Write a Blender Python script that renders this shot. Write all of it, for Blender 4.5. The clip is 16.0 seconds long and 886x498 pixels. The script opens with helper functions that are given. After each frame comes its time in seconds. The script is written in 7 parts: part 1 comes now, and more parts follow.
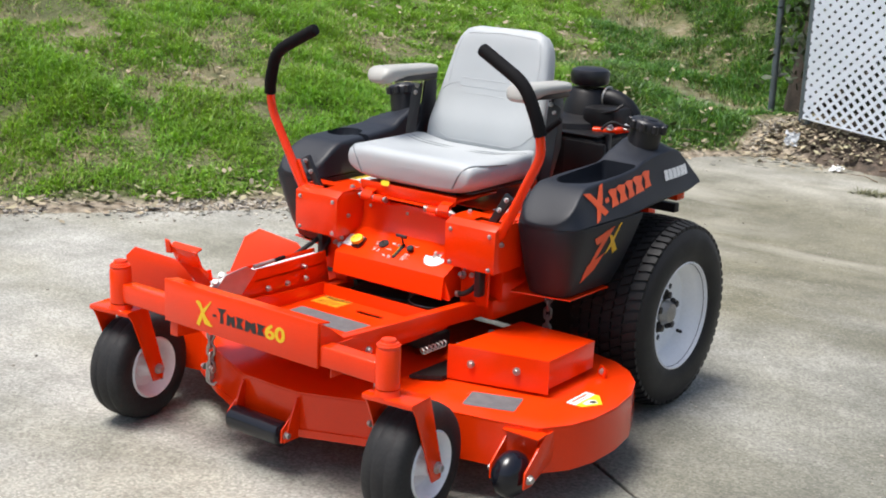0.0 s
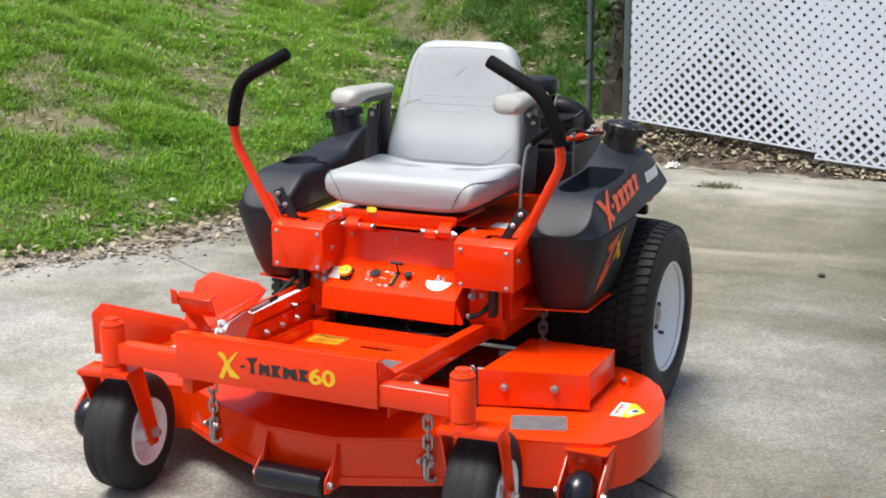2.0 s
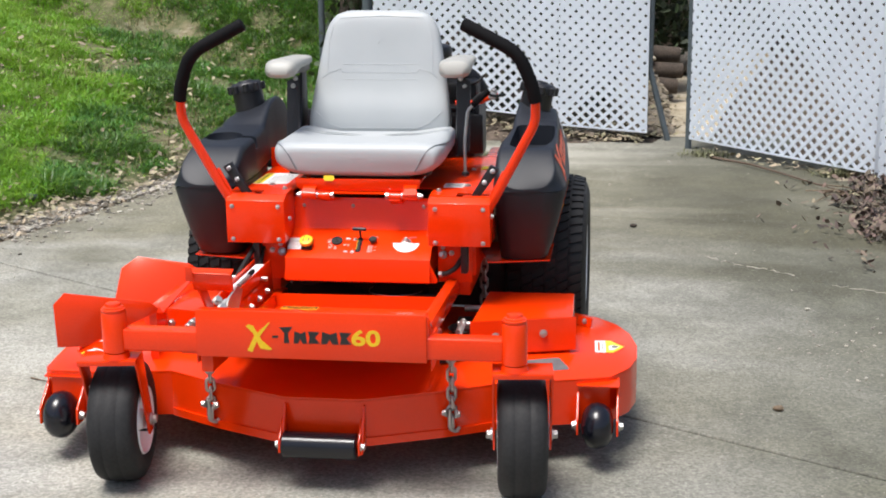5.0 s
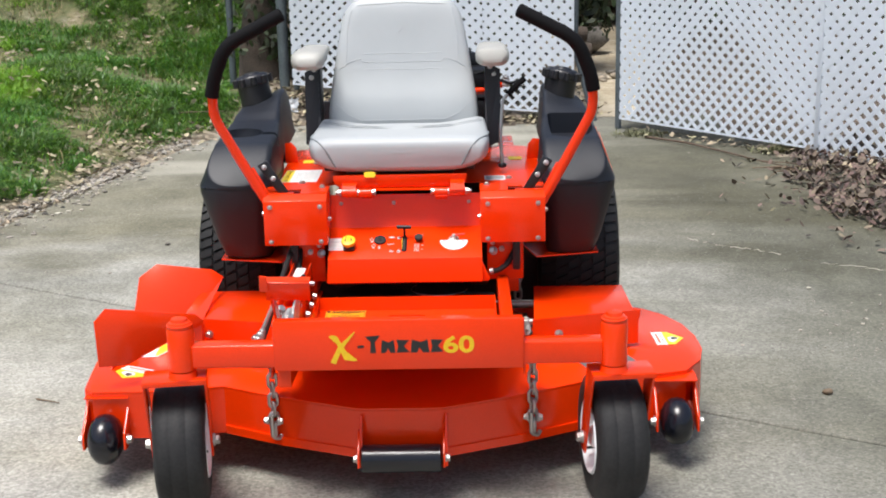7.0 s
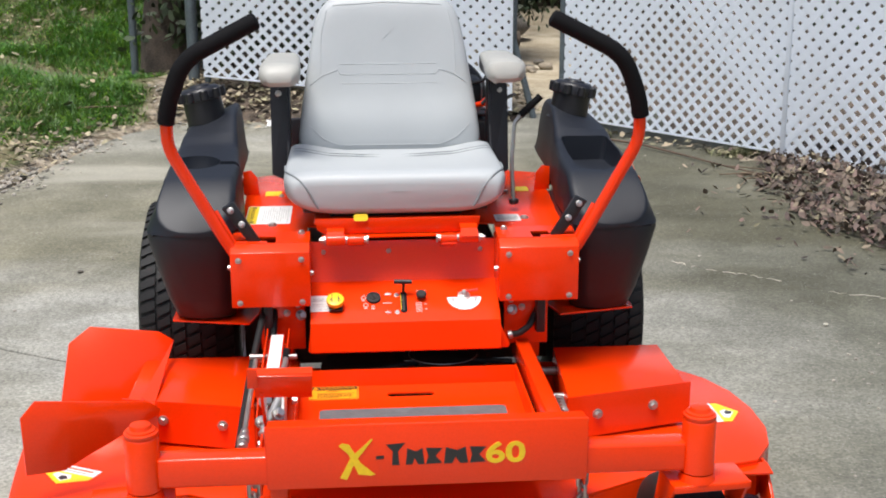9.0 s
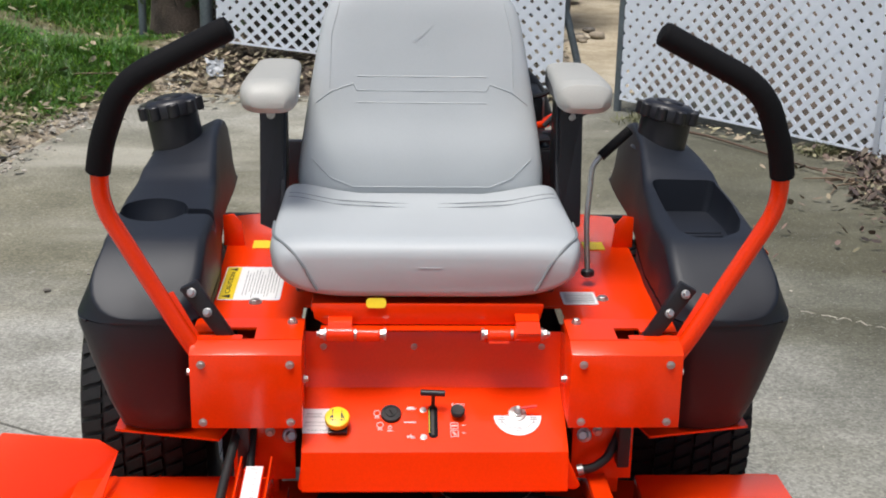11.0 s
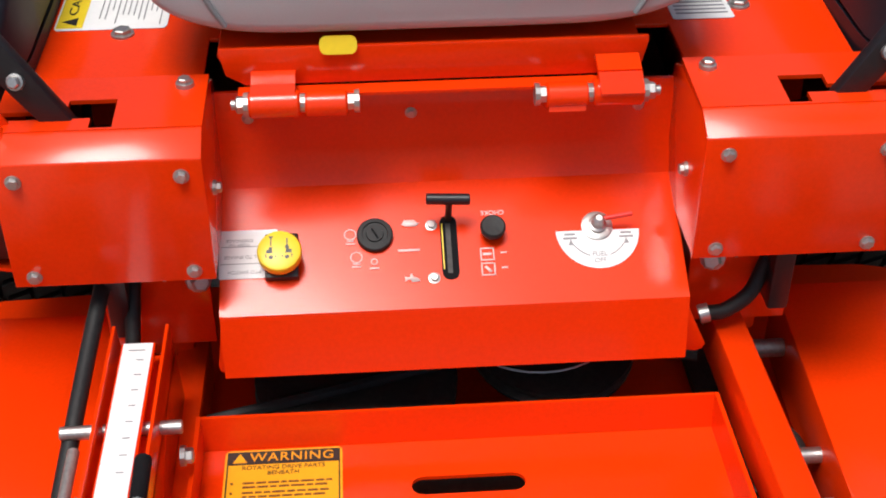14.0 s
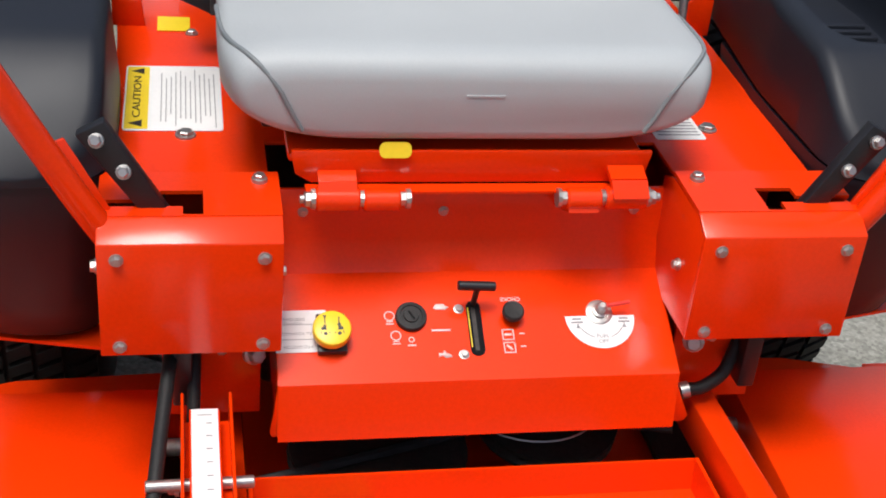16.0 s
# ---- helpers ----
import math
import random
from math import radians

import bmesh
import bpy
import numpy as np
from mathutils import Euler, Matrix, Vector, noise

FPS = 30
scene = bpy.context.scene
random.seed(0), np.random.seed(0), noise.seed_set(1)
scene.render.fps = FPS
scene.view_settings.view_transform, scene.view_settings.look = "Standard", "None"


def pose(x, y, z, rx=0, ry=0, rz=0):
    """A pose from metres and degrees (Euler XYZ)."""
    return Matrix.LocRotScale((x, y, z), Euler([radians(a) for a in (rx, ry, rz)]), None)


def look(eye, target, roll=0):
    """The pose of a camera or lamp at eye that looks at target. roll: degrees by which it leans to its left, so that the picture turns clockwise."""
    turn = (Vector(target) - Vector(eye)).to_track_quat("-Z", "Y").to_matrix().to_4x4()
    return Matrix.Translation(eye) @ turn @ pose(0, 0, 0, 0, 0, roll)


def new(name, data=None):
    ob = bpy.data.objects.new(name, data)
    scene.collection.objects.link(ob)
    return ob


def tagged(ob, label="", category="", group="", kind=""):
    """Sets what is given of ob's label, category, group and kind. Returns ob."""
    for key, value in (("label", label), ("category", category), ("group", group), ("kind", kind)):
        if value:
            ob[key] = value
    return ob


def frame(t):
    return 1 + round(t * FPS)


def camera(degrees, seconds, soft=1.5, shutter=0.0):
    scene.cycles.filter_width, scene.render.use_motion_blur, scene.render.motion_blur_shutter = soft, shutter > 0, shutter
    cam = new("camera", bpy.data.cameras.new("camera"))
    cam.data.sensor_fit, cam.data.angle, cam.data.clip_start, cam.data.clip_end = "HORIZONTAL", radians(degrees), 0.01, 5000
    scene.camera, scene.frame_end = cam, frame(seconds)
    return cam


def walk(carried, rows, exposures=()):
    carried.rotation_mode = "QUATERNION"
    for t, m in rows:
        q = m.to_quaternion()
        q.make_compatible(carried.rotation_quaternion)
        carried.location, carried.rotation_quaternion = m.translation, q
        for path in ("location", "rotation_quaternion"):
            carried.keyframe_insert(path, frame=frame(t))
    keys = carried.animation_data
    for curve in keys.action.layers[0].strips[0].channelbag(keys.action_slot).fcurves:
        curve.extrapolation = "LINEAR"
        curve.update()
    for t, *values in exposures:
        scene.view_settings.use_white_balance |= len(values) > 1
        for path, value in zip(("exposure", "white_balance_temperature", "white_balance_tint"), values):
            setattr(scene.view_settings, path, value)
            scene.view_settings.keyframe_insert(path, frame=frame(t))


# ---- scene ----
cam = camera(37.0, 16.0, soft=1.9)
PATH = [
    (0, (2.429, -2.329, 1.515), (1.255, -0.79, 1.012), 2.3),
    (0.5, (2.265, -2.375, 1.521), (1.177, -0.772, 1.026), 1.4),
    (1, (2.079, -2.488, 1.51), (1.179, -0.775, 1.004), 0.6),
    (1.5, (1.875, -2.531, 1.477), (1.049, -0.774, 0.993), -0.4),
    (2, (1.688, -2.611, 1.461), (0.855, -0.852, 1.0), -0.3),
    (2.2, (1.625, -2.666, 1.466), (0.863, -0.886, 0.967), 0.2),
    (2.5, (1.523, -2.761, 1.438), (0.851, -0.948, 0.927), -2.2),
    (3, (1.391, -2.827, 1.426), (0.769, -0.999, 0.909), -0.6),
    (3.5, (1.262, -2.834, 1.403), (0.73, -0.962, 0.94), -0.7),
    (4, (1.104, -2.858, 1.395), (0.627, -0.972, 0.931), 1.3),
    (4.3, (1.004, -2.892, 1.401), (0.582, -0.996, 0.921), -0.0),
    (4.5, (0.931, -2.936, 1.408), (0.564, -1.023, 0.954), -2.0),
    (5, (0.765, -3.014, 1.405), (0.488, -1.092, 0.928), -0.8),
    (5.2, (0.718, -3.009, 1.405), (0.444, -1.084, 0.937), -0.8),
    (7.3, (0.14, -2.851, 1.426), (0.126, -0.918, 0.915), -0.9),
    (7.5, (0.136, -2.807, 1.441), (0.108, -0.873, 0.934), 0.1),
    (8, (0.062, -2.592, 1.436), (0.045, -0.652, 0.948), 1.1),
    (8.3, (0.011, -2.472, 1.426), (0.004, -0.538, 0.918), 1.3),
    (8.5, (-0.036, -2.373, 1.438), (-0.005, -0.435, 0.946), 1.8),
    (9, (-0.124, -2.187, 1.429), (0.015, -0.268, 0.885), -0.2),
    (9.5, (-0.096, -1.915, 1.461), (-0.038, -0.018, 0.832), 0.4),
    (9.6, (-0.105, -1.857, 1.435), (-0.05, 0.056, 0.857), 1.2),
    (11.8, (-0.086, -1.051, 1.421), (0.016, 0.807, 0.688), 1.0),
    (12, (-0.091, -0.985, 1.417), (0.003, 0.836, 0.596), 1.2),
    (12.5, (-0.137, -0.817, 1.392), (0.043, 0.97, 0.513), 1.6),
    (13, (-0.149, -0.636, 1.336), (-0.014, 1.093, 0.341), 1.1),
    (13.5, (-0.095, -0.453, 1.281), (0.064, 1.225, 0.205), 0.8),
    (14, (-0.078, -0.33, 1.213), (0.028, 1.284, 0.037), -0.2),
    (14.5, (-0.072, -0.271, 1.16), (0.056, 1.302, -0.069), 3.6),
    (15, (-0.089, -0.261, 1.145), (0.052, 1.321, -0.071), 3.4),
    (15.5, (-0.158, -0.328, 1.2), (0.099, 1.305, 0.075), 5.4),
    (16, (-0.302, -0.475, 1.274), (0.075, 1.209, 0.263), 5.7),
]
walk(cam, [(t, look(eye, target, roll)) for t, eye, target, roll in PATH], [(0, 0.50), (3, 0.45), (5, 0.42), (8, 0.40), (9.5, 0.25), (12, 0.02), (14, -0.06), (16, -0.02)])

# ---------- world and light ----------
SUN_ELEV, SUN_AZ = 72.0, 214.0      # degrees; azimuth from +y towards +x
world = bpy.data.worlds.new("sky")
scene.world = world
world.use_nodes = True
wn = world.node_tree
sky = wn.nodes.new("ShaderNodeTexSky")
sky.sky_type = "NISHITA"
sky.sun_disc = False
sky.sun_elevation = radians(SUN_ELEV)
sky.sun_rotation = radians(SUN_AZ)
sky.air_density, sky.dust_density, sky.ozone_density = 1.0, 4.0, 1.0
wn.links.new(sky.outputs[0], wn.nodes["Background"].inputs[0])
wn.nodes["Background"].inputs[1].default_value = 0.112
sun_data = bpy.data.lights.new("sun", "SUN")
sun_data.energy, sun_data.angle, sun_data.color = 3.5, radians(24), (1.0, 0.98, 0.955)
sun = new("sun", sun_data)
sd = Vector((math.sin(radians(SUN_AZ)) * math.cos(radians(SUN_ELEV)), math.cos(radians(SUN_AZ)) * math.cos(radians(SUN_ELEV)), math.sin(radians(SUN_ELEV))))
sun.matrix_world = look(sd * 20, (0, 0, 0))

# ---------- materials ----------
def material(name, base, rough=0.5, metal=0.0, var=0.12, scale=6.0, fine=120.0, bump=0.05, coat=0.0, tint=None, rough_var=0.1, spread=None, bump_dist=0.002, gloss=0.5):
    """A principled surface with colour variation at two scales, uneven gloss and fine relief."""
    m = bpy.data.materials.new(name)
    m.use_nodes = True
    nt = m.node_tree
    n, l = nt.nodes, nt.links
    b = n["Principled BSDF"]
    b.inputs["Metallic"].default_value = metal
    b.inputs["Coat Weight"].default_value = coat
    b.inputs["Coat Roughness"].default_value = 0.08
    b.inputs["Specular IOR Level"].default_value = gloss
    tc = n.new("ShaderNodeTexCoord")
    n1, n2 = n.new("ShaderNodeTexNoise"), n.new("ShaderNodeTexNoise")
    n1.inputs["Scale"].default_value, n1.inputs["Detail"].default_value = scale, 5
    n2.inputs["Scale"].default_value, n2.inputs["Detail"].default_value = fine, 3
    l.new(tc.outputs["Object"], n1.inputs["Vector"])
    l.new(tc.outputs["Object"], n2.inputs["Vector"])
    tint = tint or tuple(c * 0.72 for c in base)
    ramp = n.new("ShaderNodeMix")
    ramp.data_type = "RGBA"
    ramp.inputs["A"].default_value = (*[c + (t - c) * var * 2 for c, t in zip(base, tint)], 1)
    ramp.inputs["B"].default_value = (*[min(1, c * (1 + var * 0.5)) for c in base], 1)
    ctr = n.new("ShaderNodeMapRange")
    ctr.inputs[1].default_value, ctr.inputs[2].default_value = 0.3, 0.7
    l.new(n1.outputs[0], ctr.inputs[0])
    l.new(ctr.outputs[0], ramp.inputs["Factor"])
    fineix = n.new("ShaderNodeMix")
    fineix.data_type, fineix.blend_type = "RGBA", "MULTIPLY"
    fineix.inputs["Factor"].default_value = 1.0
    fr = n.new("ShaderNodeMapRange")
    fr.inputs[1].default_value, fr.inputs[2].default_value = 0.25, 0.75
    fr.inputs[3].default_value, fr.inputs[4].default_value = 1 - var, 1 + var * 0.4
    l.new(n2.outputs[0], fr.inputs[0])
    l.new(ramp.outputs["Result"], fineix.inputs["A"])
    l.new(fr.outputs[0], fineix.inputs["B"])
    last = fineix.outputs["Result"]
    if spread:
        hsv = n.new("ShaderNodeHueSaturation")
        info = n.new("ShaderNodeNewGeometry")
        vr = n.new("ShaderNodeMapRange")
        vr.inputs[3].default_value, vr.inputs[4].default_value = 1 - spread, 1 + spread
        hr = n.new("ShaderNodeMapRange")
        hr.inputs[3].default_value, hr.inputs[4].default_value = 0.5 - spread * 0.05, 0.5 + spread * 0.03
        mul = n.new("ShaderNodeMath")
        mul.operation = "FRACT"
        m7 = n.new("ShaderNodeMath")
        m7.operation = "MULTIPLY"
        m7.inputs[1].default_value = 7.31
        l.new(info.outputs["Random Per Island"], vr.inputs[0])
        l.new(info.outputs["Random Per Island"], m7.inputs[0])
        l.new(m7.outputs[0], mul.inputs[0])
        l.new(mul.outputs[0], hr.inputs[0])
        l.new(vr.outputs[0], hsv.inputs["Value"])
        l.new(hr.outputs[0], hsv.inputs["Hue"])
        l.new(last, hsv.inputs["Color"])
        last = hsv.outputs[0]
    l.new(last, b.inputs["Base Color"])
    rr = n.new("ShaderNodeMapRange")
    rr.inputs[3].default_value, rr.inputs[4].default_value = max(0.03, rough - rough_var), min(1, rough + rough_var)
    l.new(n1.outputs[0], rr.inputs[0])
    l.new(rr.outputs[0], b.inputs["Roughness"])
    if bump:
        bp = n.new("ShaderNodeBump")
        bp.inputs["Strength"].default_value, bp.inputs["Distance"].default_value = bump, bump_dist
        l.new(n2.outputs[0], bp.inputs["Height"])
        l.new(bp.outputs[0], b.inputs["Normal"])
    return m


RED = material("orange_red_powder_coat", (0.83, 0.039, 0.0012), 0.20, var=0.06, scale=5, fine=260, bump=0.05, coat=0.12, gloss=0.38, rough_var=0.05, bump_dist=0.0006)
PLASTIC = material("black_moulded_plastic", (0.009, 0.0115, 0.018), 0.50, var=0.15, scale=9, fine=900, bump=0.25, rough_var=0.05, bump_dist=0.0006, gloss=0.45)
BLACK = material("black_paint", (0.011, 0.011, 0.014), 0.38, var=0.2, scale=12, fine=300, bump=0.06)
FOAM = material("black_foam_grip", (0.006, 0.006, 0.007), 0.8, var=0.3, scale=30, fine=700, bump=0.5, bump_dist=0.001, gloss=0.15)
VINYL = material("grey_vinyl", (0.395, 0.42, 0.432), 0.48, var=0.06, scale=7, fine=700, bump=0.25, rough_var=0.06, bump_dist=0.0006)
VINYL_SEAM = material("grey_vinyl_seam", (0.19, 0.21, 0.22), 0.5, var=0.08, scale=30, fine=500, bump=0.1)
CREAM = material("cream_vinyl", (0.37, 0.37, 0.345), 0.45, var=0.08, scale=9, fine=500, bump=0.15)
RUBBER = material("tyre_rubber", (0.010, 0.010, 0.0105), 0.58, var=0.3, scale=14, fine=260, bump=0.25, tint=(0.018, 0.0175, 0.017), gloss=0.35)
WORN = material("dusty_tyre_rubber", (0.014, 0.014, 0.015), 0.66, var=0.35, scale=9, fine=120, bump=0.08, tint=(0.030, 0.029, 0.029), gloss=0.32)
HARD = material("black_hard_rubber", (0.007, 0.0075, 0.012), 0.22, var=0.2, scale=20, fine=200, bump=0.03)
WHITE = material("white_rim_paint", (0.88, 0.89, 0.90), 0.3, var=0.05, scale=8, fine=120, bump=0.03, coat=0.2)
ZINC = material("zinc_steel", (0.50, 0.49, 0.47), 0.40, metal=0.9, var=0.15, scale=40, fine=400, bump=0.05)
STEEL = material("dull_steel", (0.36, 0.35, 0.33), 0.45, metal=0.7, var=0.25, scale=20, fine=260, bump=0.1)
YELLOW = material("yellow_plastic", (0.82, 0.60, 0.02), 0.4, var=0.05, scale=30, fine=200, bump=0.02)
AMBER = material("amber_label", (0.85, 0.36, 0.01), 0.4, var=0.04, scale=30, fine=200, bump=0.0)
YTEXT = material("yellow_vinyl_print", (0.80, 0.50, 0.01), 0.4, var=0.12, scale=20, fine=150, bump=0.0)
INK = material("black_print", (0.018, 0.016, 0.016), 0.4, var=0.1, scale=30, fine=100, bump=0.0)
LABEL = material("white_label", (0.78, 0.78, 0.77), 0.4, var=0.04, scale=20, fine=200, bump=0.0)
PRINT = material("pale_print", (0.84, 0.66, 0.62), 0.45, var=0.05, scale=20, fine=200, bump=0.0)
GREYTX = material("grey_print", (0.25, 0.25, 0.26), 0.5, var=0.05, scale=20, fine=200, bump=0.0)
BROWNTX = material("brown_print", (0.16, 0.055, 0.015), 0.45, var=0.1, scale=25, fine=200, bump=0.0)
OPRINT = material("orange_print", (0.80, 0.10, 0.02), 0.4, var=0.1, scale=25, fine=200, bump=0.0)
REDTIP = material("red_sleeve", (0.70, 0.03, 0.02), 0.45, var=0.05, bump=0.0)
GRIP_PAD = material("grey_grit_pad", (0.13, 0.13, 0.135), 0.85, var=0.35, scale=40, fine=900, bump=0.7, bump_dist=0.001)
DARKMET = material("greasy_dark_steel", (0.035, 0.030, 0.028), 0.5, metal=0.4, var=0.4, scale=18, fine=160, bump=0.15)
ENGINE = material("engine_black", (0.006, 0.006, 0.007), 0.45, var=0.3, scale=20, fine=160, bump=0.1, gloss=0.3)
LATTICE = material("white_lattice_vinyl", (0.85, 0.90, 0.965), 0.45, var=0.07, scale=2.2, fine=30, bump=0.05, tint=(0.55, 0.56, 0.54))
POST = material("galvanised_pipe", (0.12, 0.145, 0.16), 0.5, metal=0.35, var=0.25, scale=10, fine=80, bump=0.1)
STONE = material("gravel_stone", (0.34, 0.315, 0.265), 0.85, var=0.35, scale=30, fine=220, bump=0.4, spread=0.5)
LEAF = material("dead_leaf", (0.27, 0.235, 0.150), 0.75, var=0.25, scale=40, fine=260, bump=0.2, spread=0.65)
TWIG = material("dry_twig", (0.13, 0.09, 0.06), 0.85, var=0.3, scale=40, fine=200, bump=0.3, spread=0.3)
GRASS = material("lawn_blade", (0.140, 0.325, 0.028), 0.5, var=0.5, scale=1.9, fine=40, bump=0.0, spread=0.50, tint=(0.22, 0.36, 0.04))
LUSH = material("lush_blade", (0.055, 0.190, 0.024), 0.45, var=0.4, scale=1.7, fine=40, bump=0.0, spread=0.45, tint=(0.08, 0.13, 0.03))
DRYGRASS = material("dry_grass_blade", (0.30, 0.25, 0.13), 0.65, var=0.3, scale=2, fine=40, bump=0.0, spread=0.35)
OLIVE = material("olive_weed_blade", (0.135, 0.14, 0.065), 0.65, var=0.3, scale=3, fine=40, bump=0.0, spread=0.45)
# the shade among the shrubs is put into this dark leaf colour
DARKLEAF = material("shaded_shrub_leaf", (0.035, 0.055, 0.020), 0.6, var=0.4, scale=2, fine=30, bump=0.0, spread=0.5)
BARK = material("bark", (0.085, 0.065, 0.05), 0.9, var=0.45, scale=12, fine=90, bump=0.7, bump_dist=0.01)
PAPER = material("crumpled_paper", (0.75, 0.75, 0.74), 0.7, var=0.08, scale=30, fine=100, bump=0.2)


def ground_material(name, stops, scales, rough=0.9, bump=0.5, bump_dist=0.01):
    """Earth or concrete: three noises mixed through the given colours, with grit and relief."""
    m = bpy.data.materials.new(name)
    m.use_nodes = True
    n, l = m.node_tree.nodes, m.node_tree.links
    b = n["Principled BSDF"]
    b.inputs["Roughness"].default_value = rough
    tc = n.new("ShaderNodeTexCoord")
    outs = []
    for s in scales:
        t = n.new("ShaderNodeTexNoise")
        t.inputs["Scale"].default_value, t.inputs["Detail"].default_value, t.inputs["Roughness"].default_value = s, 7, 0.62
        l.new(tc.outputs["Object"], t.inputs["Vector"])
        outs.append(t.outputs[0])
    ramp = n.new("ShaderNodeValToRGB")
    e = ramp.color_ramp.elements
    while len(e) < len(stops):
        e.new(0.5)
    for el, (p, c) in zip(e, stops):
        el.position, el.color = p, (*c, 1)
    add = n.new("ShaderNodeMath")
    add.operation = "MULTIPLY_ADD"
    add.inputs[1].default_value = 0.45
    l.new(outs[1], add.inputs[0])
    half = n.new("ShaderNodeMath")
    half.operation = "MULTIPLY"
    half.inputs[1].default_value = 0.55
    l.new(outs[0], half.inputs[0])
    l.new(half.outputs[0], add.inputs[2])
    l.new(add.outputs[0], ramp.inputs[0])
    mul = n.new("ShaderNodeMix")
    mul.data_type, mul.blend_type = "RGBA", "MULTIPLY"
    mul.inputs["Factor"].default_value = 1
    mr = n.new("ShaderNodeMapRange")
    mr.inputs[1].default_value, mr.inputs[2].default_value, mr.inputs[3].default_value, mr.inputs[4].default_value = 0.3, 0.7, 0.74, 1.20
    l.new(outs[2], mr.inputs[0])
    l.new(ramp.outputs[0], mul.inputs["A"])
    l.new(mr.outputs[0], mul.inputs["B"])
    l.new(mul.outputs["Result"], b.inputs["Base Color"])
    bp = n.new("ShaderNodeBump")
    bp.inputs["Strength"].default_value, bp.inputs["Distance"].default_value = bump, bump_dist
    l.new(outs[2], bp.inputs["Height"])
    l.new(bp.outputs[0], b.inputs["Normal"])
    return m, mul, b


CONCRETE, conc_mix, conc_bsdf = ground_material("weathered_concrete", [(0.30, (0.13, 0.126, 0.102)), (0.44, (0.24, 0.237, 0.208)), (0.55, (0.342, 0.336, 0.304)), (0.7, (0.45, 0.442, 0.410))], (0.75, 3.5, 95.0), 0.85, 0.35, 0.004)


def weather_concrete():
    """Pale and dark grit, streaks, olive stains at the far end and chips of stone in the surface."""
    n, l = CONCRETE.node_tree.nodes, CONCRETE.node_tree.links
    tc = n.new("ShaderNodeTexCoord")
    vor = n.new("ShaderNodeTexVoronoi")
    vor.inputs["Scale"].default_value = 130
    l.new(tc.outputs["Object"], vor.inputs["Vector"])
    cell = n.new("ShaderNodeSeparateColor")
    l.new(vor.outputs["Color"], cell.inputs[0])
    grit = n.new("ShaderNodeMapRange")
    grit.inputs[3].default_value, grit.inputs[4].default_value = 0.75, 1.26
    l.new(cell.outputs[0], grit.inputs[0])
    m1 = n.new("ShaderNodeMix")
    m1.data_type, m1.blend_type = "RGBA", "MULTIPLY"
    m1.inputs["Factor"].default_value = 1
    l.new(conc_mix.outputs["Result"], m1.inputs["A"])
    l.new(grit.outputs[0], m1.inputs["B"])
    # broad streaks that run across the slab
    mp = n.new("ShaderNodeMapping")
    mp.inputs["Rotation"].default_value = (0, 0, radians(25))
    mp.inputs["Scale"].default_value = (0.75, 1.5, 1)
    l.new(tc.outputs["Object"], mp.inputs[0])
    st = n.new("ShaderNodeTexNoise")
    st.inputs["Scale"].default_value, st.inputs["Detail"].default_value = 1.1, 6
    l.new(mp.outputs[0], st.inputs["Vector"])
    sr_ = n.new("ShaderNodeMapRange")
    sr_.inputs[1].default_value, sr_.inputs[2].default_value = 0.42, 0.62
    l.new(st.outputs[0], sr_.inputs[0])
    m2 = n.new("ShaderNodeMix")
    m2.data_type, m2.blend_type = "RGBA", "MULTIPLY"
    m2.inputs["B"].default_value = (0.86, 0.85, 0.78, 1)
    l.new(sr_.outputs[0], m2.inputs["Factor"])
    l.new(m1.outputs["Result"], m2.inputs["A"])
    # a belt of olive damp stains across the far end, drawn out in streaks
    sp = n.new("ShaderNodeSeparateXYZ")
    l.new(tc.outputs["Object"], sp.inputs[0])
    wy = n.new("ShaderNodeMath")
    wy.operation = "MULTIPLY_ADD"
    wy.inputs[1].default_value = 2.4
    l.new(st.outputs[0], wy.inputs[0])
    l.new(sp.outputs[1], wy.inputs[2])
    belt = n.new("ShaderNodeValToRGB")
    be = belt.color_ramp.elements
    for p_, v_ in ((0.0, 0.0), (1.0, 0.2)):
        be[int(p_)].position, be[int(p_)].color = p_, (v_, v_, v_, 1)
    for p_, v_ in ((0.34, 0.0), (0.48, 1.0), (0.72, 0.85), (0.82, 0.25)):
        e_ = be.new(p_)
        e_.color = (v_, v_, v_, 1)
    by_ = n.new("ShaderNodeMapRange")
    by_.inputs[1].default_value, by_.inputs[2].default_value = 1.0, 7.5
    l.new(wy.outputs[0], by_.inputs[0])
    l.new(by_.outputs[0], belt.inputs[0])
    m4 = n.new("ShaderNodeMix")
    m4.data_type, m4.blend_type = "RGBA", "MULTIPLY"
    m4.inputs["B"].default_value = (0.52, 0.50, 0.395, 1)
    l.new(belt.outputs[0], m4.inputs["Factor"])
    l.new(m2.outputs["Result"], m4.inputs["A"])
    # small pale scuffs
    sc_ = n.new("ShaderNodeTexNoise")
    sc_.inputs["Scale"].default_value, sc_.inputs["Detail"].default_value, sc_.inputs["Roughness"].default_value = 16, 8, 0.75
    l.new(tc.outputs["Object"], sc_.inputs["Vector"])
    sm = n.new("ShaderNodeMapRange")
    sm.inputs[1].default_value, sm.inputs[2].default_value = 0.60, 0.80
    l.new(sc_.outputs[0], sm.inputs[0])
    m3 = n.new("ShaderNodeMix")
    m3.data_type = "RGBA"
    m3.inputs["B"].default_value = (0.44, 0.43, 0.395, 1)
    l.new(sm.outputs[0], m3.inputs["Factor"])
    l.new(m4.outputs["Result"], m3.inputs["A"])
